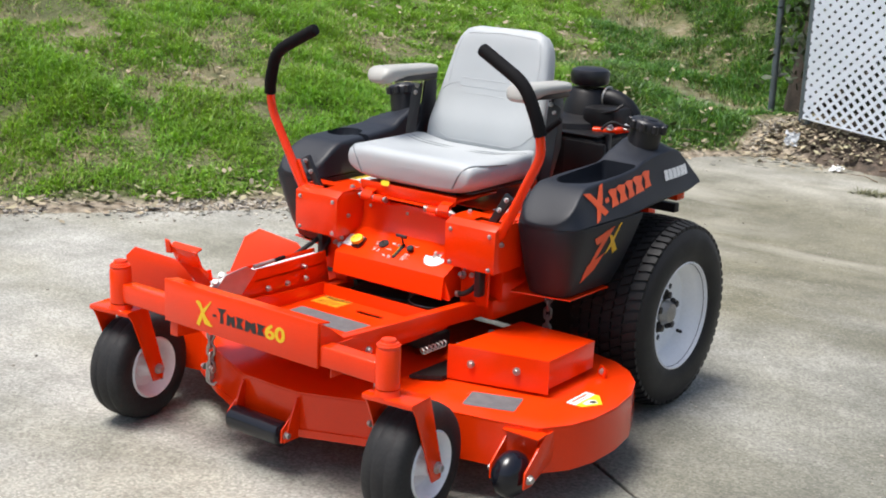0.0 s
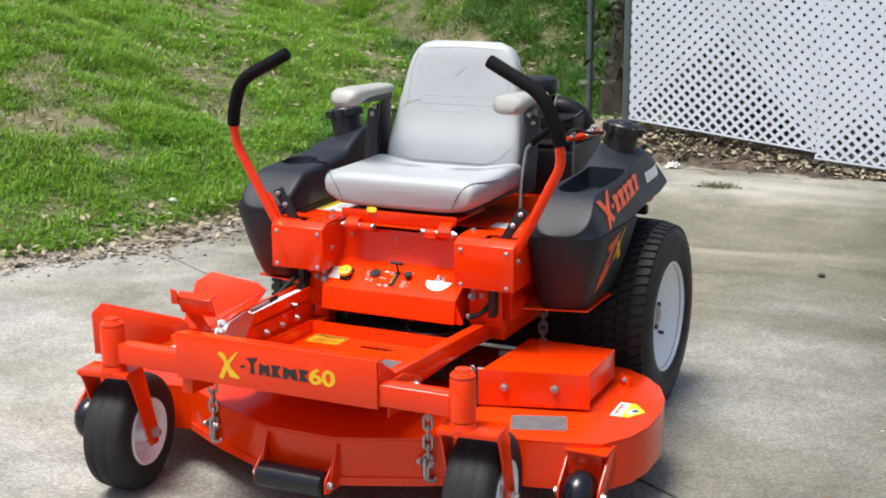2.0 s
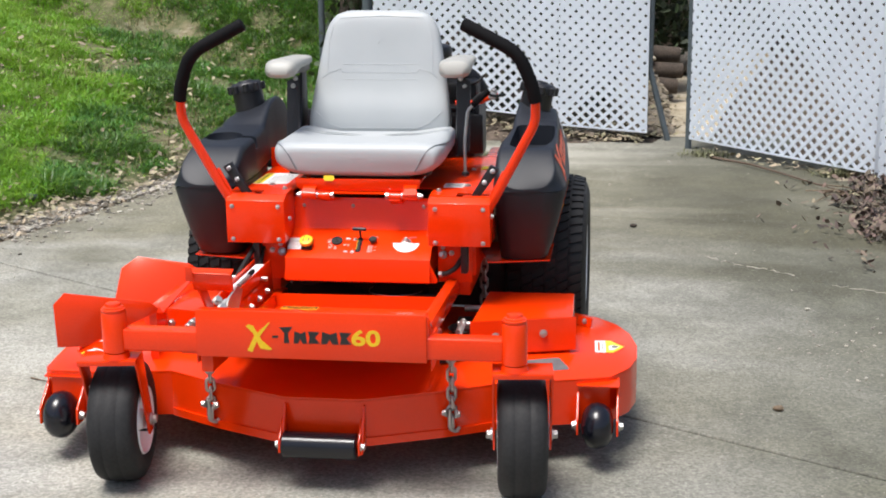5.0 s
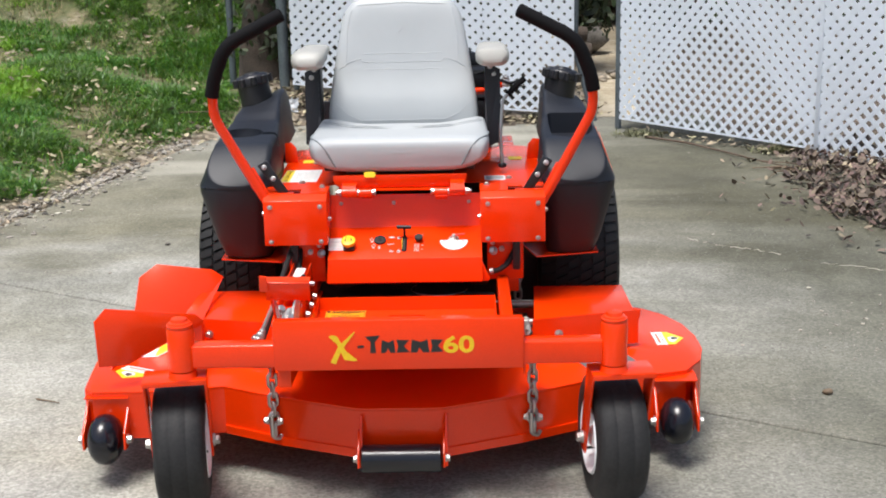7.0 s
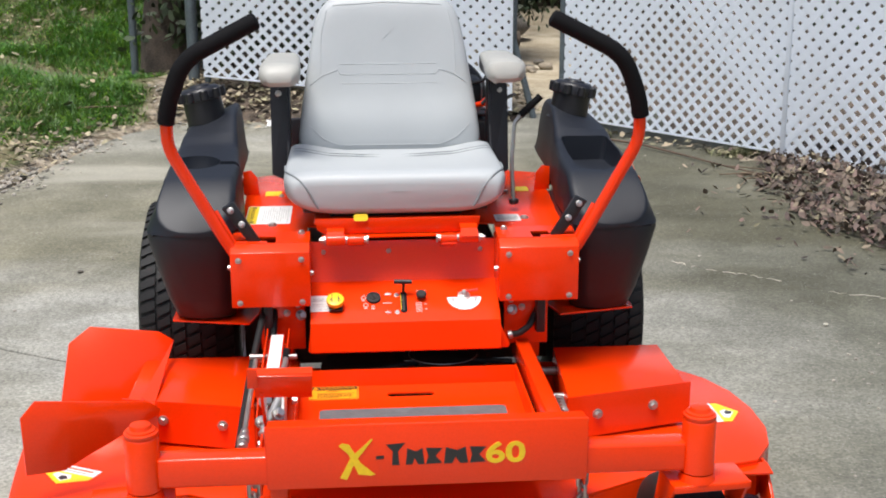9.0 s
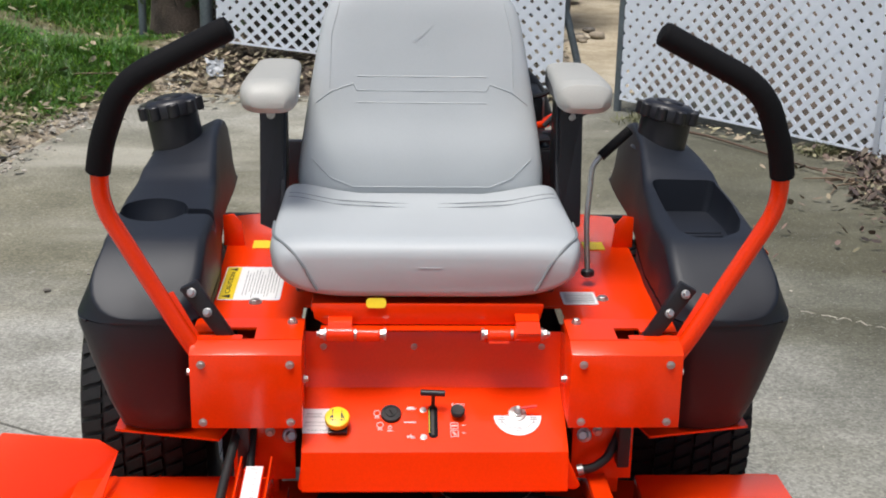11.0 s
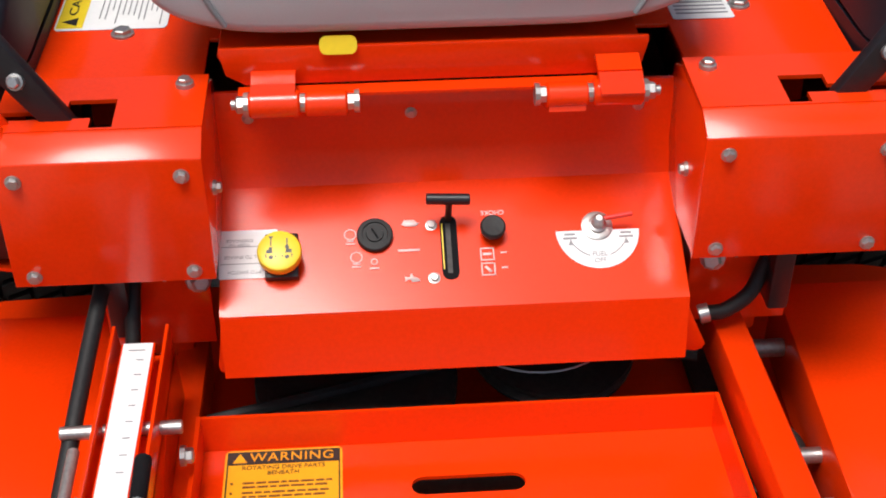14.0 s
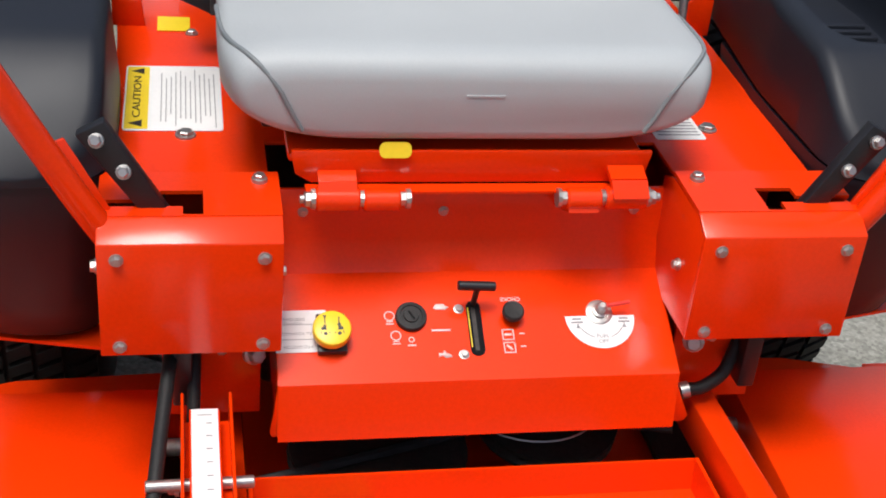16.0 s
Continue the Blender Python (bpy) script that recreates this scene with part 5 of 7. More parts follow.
# -- seat --
SX = -0.020
HX = -0.008
hinge_bar = part("seat_base", box((SX, 0.80, 0.676), (0.37, 0.20, 0.010), 0.004), RED, mower, "orange-red hinged seat plate")
flange = [(-0.182, 0.030), (-0.178, 0.010), (-0.162, 0.0), (0.164, 0.0), (0.184, 0.010), (0.188, 0.030), (0.188, 0.036), (-0.182, 0.036)]
part("front_flange", prism(flange, (SX, 0.694, 0.654), (1, 0, 0), (0, -0.06, 1), 0.004, 0.0006), RED, hinge_bar)
part("flange_fold", plate3([(SX - 0.168, 0.690, 0.652), (SX + 0.164, 0.690, 0.652), (SX + 0.164, 0.676, 0.6505), (SX - 0.168, 0.676, 0.6505)], 0.003), RED, hinge_bar)
part("seat_spacer", box((SX, 0.88, 0.687), (0.30, 0.28, 0.012), 0.004), BLACK, hinge_bar)
for s in (-1, 1):
    h = part("hinge", cyl((HX + s * 0.171, 0.672, 0.645), (HX + s * 0.127, 0.672, 0.645), 0.0125, 18, bev=0.002), RED, hinge_bar)
    part("hinge_leaf", plate3([(HX + s * 0.132, 0.661, 0.648), (HX + s * 0.170, 0.661, 0.648), (HX + s * 0.168, 0.672, 0.664), (HX + s * 0.130, 0.672, 0.664)], 0.006), RED, h)
    part("leaf_neck", plate3([(HX + s * 0.130, 0.671, 0.662), (HX + s * 0.168, 0.671, 0.662), (HX + s * 0.168, 0.690, 0.668), (HX + s * 0.130, 0.690, 0.668)], 0.006), RED, h)
    part("hinge_tube", cyl((HX + s * 0.123, 0.673, 0.643), (HX + s * 0.086, 0.673, 0.643), 0.0115, 18, bev=0.002), RED, h)
    part("tube_saddle", plate3([(HX + s * 0.120, 0.664, 0.638), (HX + s * 0.088, 0.664, 0.638), (HX + s * 0.088, 0.717, 0.618), (HX + s * 0.120, 0.717, 0.618)], 0.006), RED, h)
    part("hinge_pin", cyl((HX + s * 0.186, 0.672, 0.645), (HX + s * 0.078, 0.672, 0.645), 0.0045, 12), ZINC, h)
    for x, r in ((0.173, 0.0078), (0.1245, 0.0062), (0.078, 0.0075)):
        bolt("nut", (HX + s * x, 0.672, 0.645), (s, 0, 0), r, h, 0.009)
part("tag", prism(rrect(0.032, 0.016, 0.006), (-0.100, 0.686, 0.692), (1, 0, 0), (0, 0.3, 1), 0.002), YELLOW, hinge_bar, "yellow tag under the cushion")
seat = part("seat", box((SX, 0.93, 0.70), (0.42, 0.40, 0.012), 0.004), BLACK, mower, "grey vinyl seat with cream armrests")


def cushion_surface(f, a):
    """A point of the cushion: f from the front to the back, a round its section."""
    y = 0.683 + 0.385 * f
    ease = math.sqrt(max(0, 1 - (1 - min(1, f / 0.10)) ** 2))
    rear = math.sqrt(max(0.03, 1 - ((f - 0.86) / 0.14) ** 2)) if f > 0.86 else 1.0
    hw = 0.252 * (0.89 + 0.11 * math.sqrt(max(0, 1 - (1 - min(1, f / 0.20)) ** 2))) - 0.006 * max(0, f - 0.35) / 0.65
    hw *= 0.95 + 0.05 * rear
    top = 0.765 + 0.032 * ease + 0.006 * f
    top = 0.74 + (top - 0.74) * (0.4 + 0.6 * rear)
    bot = 0.714 - 0.022 * math.sqrt(max(0, 1 - (1 - min(1, f / 0.14)) ** 2))
    ca, sa = math.cos(a), math.sin(a)
    x = hw * math.copysign(abs(ca) ** 0.26, ca)
    mid = bot + (top - bot) * 0.56
    if sa > 0:
        z = mid + (top - mid) * abs(sa) ** 0.48
        z -= 0.026 * (1 - min(1, abs(x) / hw) ** 3) * min(1, f * 1.7)
        z += 0.020 * max(0, abs(x) / hw - 0.50) * f * (abs(sa) ** 0.5)
    else:
        z = mid - (mid - bot) * abs(sa) ** 0.55
        x *= 1 - 0.19 * abs(sa)
    return Vector((SX + x, y, z))


def cushion_mesh():
    b = bmesh.new()
    fs = [0, 0.004, 0.015, 0.03, 0.05, 0.075, 0.10, 0.13, 0.16, 0.20, 0.25, 0.31, 0.38, 0.46, 0.54, 0.62, 0.70, 0.78, 0.84, 0.88, 0.92, 0.95, 0.975, 0.99, 1.0]
    faces_from(b, [[cushion_surface(f, 2 * math.pi * (i + 0.5) / 64) for i in range(64)] for f in fs])
    return fix(b)


cush = part("cushion", cushion_mesh(), VINYL, seat, "grey vinyl cushion")
for s in (-1, 1):
    side = []
    for f0, d0 in ((0.42, 14), (0.30, 20), (0.20, 26), (0.12, 33), (0.06, 41), (0.020, 48)):
        p_ = cushion_surface(f0, radians(d0 if s > 0 else 180 - d0))
        side.append(p_ + (p_ - Vector((SX, 0.85, 0.74))).normalized() * 0.002)
    side += [Vector((SX + s * x_, y_, z_)) for x_, y_, z_ in ((0.196, 0.6825, 0.758), (0.188, 0.682, 0.742), (0.180, 0.682, 0.726), (0.173, 0.683, 0.714))]
    part("piping", pipe(side, 0.0024, 8, bend=0.01), VINYL_SEAM, cush)
for f0 in (0.70, 0.76):
    part("stitch", pipe([cushion_surface(f0 - 0.04 * (1 - abs(k) / 6), radians(90 - 9 * k)) + Vector((0, 0, 0.0002)) for k in range(-6, 7)], 0.0012, 6), VINYL_SEAM, cush)
part("stitch", box((SX + 0.005, 0.6835, 0.752), (0.038, 0.003, 0.002)), VINYL, cush)

# backrest: a padded shell leaning back
BO, BV = Vector((SX, 1.072, 0.752)), Vector((0, 0.115, 0.385)).normalized()
BU = Vector((1, 0, 0))
BN = BU.cross(BV)                      # towards the front
BH = 0.402


def back_half(v):
    f = v / BH
    w = 0.226 - 0.066 * max(0, f - 0.12) ** 1.2
    if f < 0.10:
        w *= 0.93 + 0.07 * math.sqrt(max(0, 1 - (1 - f / 0.10) ** 2))
    if f > 0.80:
        w = w * (0.70 + 0.30 * math.sqrt(max(0, 1 - ((f - 0.80) / 0.20) ** 2)))
    return w


bk = bmesh.new()
rings = []
NV = 30
for j in range(NV + 1):
    v = BH * j / NV
    f = j / NV
    w = back_half(v)
    endk = math.sqrt(max(0.0, 1 - (abs(f - 0.5) / 0.5) ** 8))
    ring = []
    for i in range(40):
        a = 2 * math.pi * i / 40
        ca, sa = math.cos(a), math.sin(a)
        u = w * math.copysign(abs(ca) ** 0.30, ca)
        d = 0.042 * math.copysign(abs(sa) ** 0.6, sa) * (0.35 + 0.65 * endk)
        if sa > 0:
            d -= 0.013 * (1 - (u / w) ** 2) * math.sin(math.pi * f)
            d += 0.006 * math.exp(-((v - 0.085) / 0.05) ** 2)
        ring.append(BO + BU * u + BV * v + BN * d)
    rings.append(ring)
faces_from(bk, rings)
back = part("backrest", fix(bk), VINYL, seat, "grey vinyl backrest with stitched panels")


def on_back(u, v):
    w = back_half(v)
    ca = min(1.0, abs(u) / w) ** (1 / 0.30)
    sa = math.sqrt(max(0, 1 - ca * ca))
    f = v / BH
    endk = math.sqrt(max(0.0, 1 - (abs(f - 0.5) / 0.5) ** 8))
    d = 0.042 * sa ** 0.6 * (0.35 + 0.65 * endk) - 0.013 * (1 - (u / w) ** 2) * math.sin(math.pi * f) + 0.006 * math.exp(-((v - 0.085) / 0.05) ** 2)
    return BO + BU * u + BV * v + BN * (d + 0.0003)


def seam(pts):
    out = []
    for (a, b), (c, d) in zip(pts, pts[1:]):
        for i in range(6):
            out.append(on_back(a + (c - a) * i / 6, b + (d - b) * i / 6))
    return out + [on_back(*pts[-1])]


for pts in ([(-0.195, 0.175), (-0.165, 0.198), (-0.125, 0.212), (-0.118, 0.200), (0.118, 0.200), (0.125, 0.212), (0.165, 0.198), (0.195, 0.175)],
            [(-0.118, 0.226), (0.118, 0.226)], [(-0.118, 0.178), (0.118, 0.178)],
            [(-0.200, 0.075), (-0.165, 0.040), (-0.125, 0.024), (0.125, 0.024), (0.165, 0.040), (0.200, 0.075)],
            [(-0.150, 0.36), (-0.165, 0.30), (-0.168, 0.205)], [(0.150, 0.36), (0.165, 0.30), (0.168, 0.205)],
            [(-0.135, 0.372), (0.0, 0.380), (0.135, 0.372)]):
    part("stitched_seam", pipe(seam(pts), 0.0011, 6), VINYL, back)
mk_ = bmesh.new()
for pts in ([(0.0, 0.322), (0.032, 0.322), (0.028, 0.330), (0.0, 0.330)], [(0.012, 0.318), (0.020, 0.318), (-0.012, 0.288), (-0.018, 0.290)], [(-0.02, 0.283), (0.018, 0.283), (0.012, 0.289), (-0.018, 0.289)]):
    plate3([on_back(*p) for p in pts], -0.0006, bm=mk_)
part("embossed_mark", mk_, VINYL, back, "small embossed mark")
part("seat_frame", box((SX, 1.125, 0.86), (0.40, 0.02, 0.24), 0.004, m=Matrix.Rotation(-0.27, 4, "X")), BLACK, seat)
def armrest_mesh(ax, y0=0.832, length=0.29):
    """A padded rest with a drooping rounded front."""
    b = bmesh.new()
    rings = []
    for j in range(17):
        f = j / 16
        y = y0 + length * f
        k = math.sqrt(max(0, 1 - (1 - min(1, f / 0.16)) ** 2)) * (1 if f < 0.93 else math.sqrt(max(0.02, 1 - ((f - 0.93) / 0.07) ** 2)))
        hw, top, bot = 0.050 * (0.55 + 0.45 * k) * (1 - 0.22 * f), 0.986 + 0.032 * k - 0.010 * f, 0.974 - 0.020 * k + 0.024 * min(1, f / 0.4)
        ring = []
        for i in range(24):
            a = 2 * math.pi * i / 24
            ca, sa = math.cos(a), math.sin(a)
            ring.append((ax + hw * math.copysign(abs(ca) ** 0.6, ca), y, (top + bot) / 2 + (top - bot) / 2 * math.copysign(abs(sa) ** 0.7, sa)))
        rings.append(ring)
    faces_from(b, rings)
    return fix(b)


for s in (-1, 1):
    ax = SX + s * 0.258
    arm = part("armrest", armrest_mesh(ax) if s < 0 else armrest_mesh(ax + 0.008, 0.852, 0.26), CREAM, seat, "cream padded armrest")
    # black plate added below the rest: its shaded underside put into colour
    part("arm_shade_plate", plate3([(ax - 0.036, 0.89, 0.966), (ax + 0.036, 0.89, 0.966), (ax + 0.031, 1.115, 0.957), (ax - 0.031, 1.115, 0.957)], 0.044, 0.010), BLACK, arm)
    br = part("arm_bracket", prism([(1.02, 0.70), (1.09, 0.70), (1.135, 0.80), (1.135, 0.955), (1.075, 0.955), (1.055, 0.83), (1.015, 0.76)], (SX + s * 0.250 - 0.004, 0, 0), (0, 1, 0), (0, 0, 1), 0.008, 0.0015), BLACK, arm)
    part("bracket_flange", plate3([(SX + s * 0.25, 1.022, 0.70), (SX + s * 0.292, 1.022, 0.72), (SX + s * 0.292, 1.062, 0.93), (SX + s * 0.25, 1.062, 0.95)], 0.004), BLACK, arm)
    bolt("bolt", (SX + s * 0.272, 1.056, 0.915), (0, -1, 0.1), 0.006, arm)
    bolt("bolt", (SX + s * 0.262, 1.05, 0.94), (s * -0.3, -1, 0.2), 0.006, arm)

# -- tanks --
def tank_top(y):
    if y < 0.80:
        k = (y - 0.668) / (0.80 - 0.668)
        return 0.668 + 0.098 * max(0, 1 - (1 - k) ** 1.4) ** 0.92
    pts = [(0.80, 0.766), (1.00, 0.778), (1.08, 0.785), (1.115, 0.798), (1.20, 0.808), (1.32, 0.812), (1.37, 0.803), (1.42, 0.768), (1.455, 0.728), (1.475, 0.702)]
    for (a, b), (c, d) in zip(pts, pts[1:]):
        if y <= c:
            return b + (d - b) * (y - a) / (c - a)
    return 0.702


def tank_bottom(y):
    return 0.660 if y < 0.95 else 0.660 + 0.012 * min(1, (y - 0.95) / 0.30) + 0.016 * max(0.0, min(1.0, (y - 1.40) / 0.07))


def tank_sides(y):
    n = max(0.0, 1 - (1 - min(1, (y - 0.668) / 0.085)) ** 2.6) ** (1 / 2.6)
    xi, xo = 0.373 + 0.027 * min(1, max(0, (y - 0.9) / 0.3)), 0.582 - 0.030 * max(0, y - 1.0) / 0.45
    mid = 0.462
    return mid + (xi - mid) * (0.12 + 0.88 * n), mid + (xo - mid) * (0.12 + 0.88 * n)


def no_dip(x, y):
    return 0


def tank_section(y, dip):
    xi, xo = tank_sides(y)
    zb, zt = tank_bottom(y), tank_top(y)
    h = zt - zb
    r = min(0.017, h * 0.6, (xo - xi) * 0.25)
    ro = r * 0.5
    lean_i, lean_o = 0.007, 0.036 * min(1, h / 0.1)
    pts = [(xi + 0.004, zb), (xi, zb + h * 0.06)]
    pts.append((xi + lean_i * 0.5, (zb + zt - r) / 2))
    for i in range(6):
        a = math.pi - math.pi / 2 * i / 5
        pts.append((xi + lean_i + r + r * math.cos(a), zt - r + r * math.sin(a)))
    xl, xr = xi + lean_i + r, xo - lean_o - ro
    NT = 8
    for i in range(1, NT):
        x = xl + (xr - xl) * i / NT
        pts.append((x, zt - 0.062 * dip(x, y) * min(1, h / 0.1)))
    for i in range(6):
        a = math.pi / 2 - math.pi / 2 * i / 5
        pts.append((xo - lean_o - ro + ro * math.cos(a), zt - ro + ro * math.sin(a)))
    pts = pts[:2] + [(x, z + tank_rise(y) * max(0.0, min(1.0, (xo - 0.04 - x) / (xo - 0.04 - xi))) ** 1.3) for x, z in pts[2:]]
    pts += [(xo - lean_o * 0.5, (zb + zt - ro) / 2), (xo, zb + h * 0.06), (xo - 0.004, zb)]
    return pts


def tank_rise(y):
    """How far the inner edge stands above the outer one behind the tray."""
    return float(np.interp(y, [1.09, 1.14, 1.22, 1.30, 1.40, 1.47], [0, 0.018, 0.048, 0.052, 0.030, 0]))


def outer_face(y, z):
    """x of the tank's outer face at y and z."""
    xi, xo = tank_sides(y)
    zb, zt = tank_bottom(y), tank_top(y)
    return xo - 0.036 * min(1, max(0, (z - zb) / max(0.02, zt - 0.0085 - zb)))


YS = [0.668, 0.670, 0.674, 0.68, 0.69, 0.70, 0.715, 0.73, 0.75, 0.765, 0.78, 0.795] + [0.815 + 0.02 * i for i in range(15)] + [1.12, 1.128, 1.135, 1.143, 1.16, 1.20, 1.25, 1.30, 1.34, 1.38, 1.42, 1.455, 1.47, 1.475]
for s in (1, -1):
    dip = no_dip
    tb_ = bmesh.new()
    faces_from(tb_, [[(s * x, y, z) for x, z in tank_section(y, dip)] for y in YS])
    fix(tb_)
    tank = part("side_tank", tb_, PLASTIC, mower, "black moulded fuel tank with a storage tray" if s > 0 else "black moulded fuel tank with a cup holder")
    if s > 0:
        tray = rounded([(0.48, 1.092, 0), (0.531, 1.092, 0), (0.538, 0.98, 0), (0.533, 0.89, 0), (0.516, 0.832, 0), (0.47, 0.798, 0), (0.434, 0.803, 0), (0.411, 0.840, 0), (0.410, 0.95, 0), (0.414, 1.092, 0), (0.479, 1.092, 0)], 0.016)[:-1]
        cut = bmesh.new()
        ctr_ = Vector((0.48, 0.97, 0))
        faces_from(cut, [[Vector((0.47 + (p.x - 0.47) * k, 1.092 - (1.092 - p.y) * ky, z)) for p in tray] for z, k, ky in ((0.728, 0.86, 0.90), (0.732, 0.90, 0.935), (0.750, 0.96, 0.975), (0.765, 0.985, 0.99), (0.772, 0.995, 1.0), (0.86, 1.06, 1.05))])
        carve(tank, cut)
    else:
        carve(tank, lathe((-0.486, 0.928, 0.664), (0, 0, 1), [(0, 0.046), (0.06, 0.050), (0.078, 0.052), (0.086, 0.056), (0.15, 0.062)], 40))
        carve(tank, box((-0.400, 0.921, 0.770), (0.14, 0.026, 0.07), 0.006))
    # lower half, in front of the drive wheel
    lo = bmesh.new()
    rings = []
    for z, sh in ((0.446, 0.060), (0.450, 0.054), (0.50, 0.036), (0.58, 0.015), (0.648, 0.0), (0.6595, 0.001)):
        ring = []
        yb = 0.985 + (0.08 * (z - 0.446) / 0.21)
        for y in [0.672, 0.676, 0.685, 0.70, 0.72, 0.745, 0.77, 0.80, 0.86, 0.92, yb]:
            a, b_ = tank_sides(y)
            yy = y + sh * 1.1 * max(0, (0.80 - y) / 0.13)
            ring.append((yy, a + sh * 0.35, b_ - sh))
        full = [(s * b_, yy, z) for yy, a, b_ in ring] + [(s * a, yy, z) for yy, a, b_ in ring[::-1]]
        rings.append(full)
    faces_from(lo, rings)
    part("lower_tank", fix(lo), PLASTIC, tank)
    rim_y = [0.69, 0.70, 0.715, 0.735, 0.76, 0.80, 0.87, 0.95]
    part("seam_ridge", pipe([(s * (tank_sides(y)[1] - 0.001), y, 0.6595) for y in rim_y], 0.0022, 6), PLASTIC, tank)
    cxp = 0.455 if s > 0 else 0.486
    cc = Vector((s * cxp, 1.245, 0.806))
    ax_ = Vector((s * 0.19, 0.05, 1)).normalized()
    neck = part("filler_neck", lathe(cc, ax_, [(0, 0.056), (0.006, 0.050), (0.070, 0.050)], 28), BLACK, tank)
    cap = part("fuel_cap", lathe(cc + ax_ * 0.066, ax_, [(0, 0.046), (0.002, 0.053), (0.022, 0.054), (0.029, 0.050), (0.034, 0.042), (0.034, 0.028), (0.038, 0.026), (0.040, 0.016), (0.040, 0.001)], 32), BLACK, tank, "black ribbed fuel cap")
    u_, v_ = frame_of(ax_)
    for i in range(9):
        a = 2 * math.pi * i / 9
        p = cc + ax_ * 0.067 + (u_ * math.cos(a) + v_ * math.sin(a)) * 0.053
        part("knurl", cyl(p, p + ax_ * 0.026, 0.011, 10, bev=0.002), BLACK, cap)
    if s > 0:
        for i in range(6):
            part("tray_rib", box((0.468, 0.848 + 0.0195 * i, 0.7295), (0.094 - 0.002 * (5 - i), 0.0095, 0.009), 0.002), PLASTIC, tank)
        # graphics on the outer face
        def decal(polys, mat, name, label, lift=0.0015):
            for poly in polys:
                part(name, plate3([(outer_face(y, z) + lift, y, z) for y, z in poly], 0.0006), mat, tank, label)


        decal([[(0.768, 0.752), (0.800, 0.750), (0.872, 0.690), (0.848, 0.682)], [(0.800, 0.668), (0.818, 0.674), (0.854, 0.726), (0.866, 0.770), (0.852, 0.764), (0.826, 0.728)], [(0.866, 0.714), (0.886, 0.716), (0.886, 0.728), (0.866, 0.726)]]
              + [[(y_, z_), (y_ + w_, z_ + 0.005), (y_ + w_ * 0.82, z_ + 0.026), (y_ + w_ * 1.05, z_ + 0.048), (y_ + w_ * 0.3, z_ + 0.050), (y_ - 0.004, z_ + 0.044), (y_ + w_ * 0.24, z_ + 0.024)] for y_, w_, z_ in ((0.894, 0.040, 0.698), (0.940, 0.044, 0.703), (0.990, 0.040, 0.709), (1.036, 0.056, 0.714), (1.098, 0.040, 0.722))], OPRINT, "orange_graphic", "orange jagged print bar", 0.0028)
        decal([[(1.235 + 0.029 * i, 0.726), (1.260 + 0.029 * i, 0.725), (1.260 + 0.029 * i, 0.755), (1.235 + 0.029 * i, 0.757)] for i in range(6)], LABEL, "white_graphic", "white print bar", 0.0028)

        def low_face(y, z):
            sh = float(np.interp(z, [0.446, 0.450, 0.50, 0.58, 0.648], [0.060, 0.054, 0.036, 0.015, 0.0]))
            return tank_sides(y)[1] - sh + 0.0022


        for polys, mt, nm in (([[(0.80, 0.622), (0.895, 0.646), (0.88, 0.618), (0.82, 0.600)], [(0.848, 0.612), (0.882, 0.625), (0.832, 0.545), (0.802, 0.530)], [(0.800, 0.540), (0.878, 0.566), (0.845, 0.520), (0.79, 0.488)]], OPRINT, "orange_graphic"),
                              ([[(0.925, 0.648), (0.936, 0.650), (0.902, 0.575), (0.882, 0.562)], [(0.880, 0.622), (0.897, 0.618), (0.948, 0.565), (0.928, 0.556)]], YTEXT, "yellow_graphic")):
            for poly in polys:
                part(nm, plate3([(low_face(y, z), y, z) for y, z in poly], 0.0008), mt, tank, "jagged print stroke")

# parking brake lever
brake = part("brake_lever", pipe([(0.272, 0.905, 0.66), (0.268, 0.925, 0.76), (0.276, 0.94, 0.855), (0.292, 0.945, 0.872), (0.318, 0.95, 0.895)], 0.005, 10, bend=0.02), ZINC, mower, "bent steel brake lever with a black handle")
part("brake_grip", pipe([(0.290, 0.945, 0.870), (0.340, 0.955, 0.915)], 0.009, 12), FOAM, brake)
part("brake_boot", cyl((0.272, 0.905, 0.662), (0.272, 0.907, 0.675), 0.012, 14, bev=0.003), BLACK, brake)

# -- engine behind the seat --
eng = part("engine", box((0.02, 1.52, 0.70), (0.46, 0.40, 0.22), 0.03, 3), ENGINE, mower, "black engine behind the seat")
for i in range(7):
    part("fin", box((0.17, 1.40, 0.70 + 0.018 * i), (0.16, 0.16, 0.006), 0.001), ENGINE, eng)
part("blower_housing", lathe((0.02, 1.52, 0.80), (0, 0, 1), [(0, 0.18), (0.03, 0.17), (0.05, 0.13), (0.055, 0.02)], 28), ENGINE, eng)
part("air_cleaner", cyl((0.080, 1.527, 0.83), (0.080, 1.527, 0.935), 0.088, 24, r1=0.066, bev=0.012), ENGINE, eng)
part("intake_neck", cyl((0.082, 1.527, 0.94), (0.082, 1.527, 0.965), 0.036, 20), ENGINE, eng)
part("intake_cap", lathe((0.085, 1.527, 0.950), (0, 0, 1), [(-0.006, 0.045), (-0.002, 0.060), (0.006, 0.065), (0.034, 0.067), (0.046, 0.062), (0.053, 0.046), (0.055, 0.01)], 28), BLACK, eng, "black mushroom intake cap")
part("intake_hose", pipe([(0.10, 1.53, 0.90), (0.17, 1.545, 0.905), (0.225, 1.56, 0.87), (0.25, 1.57, 0.80)], 0.036, 16, bend=0.05), ENGINE, eng)
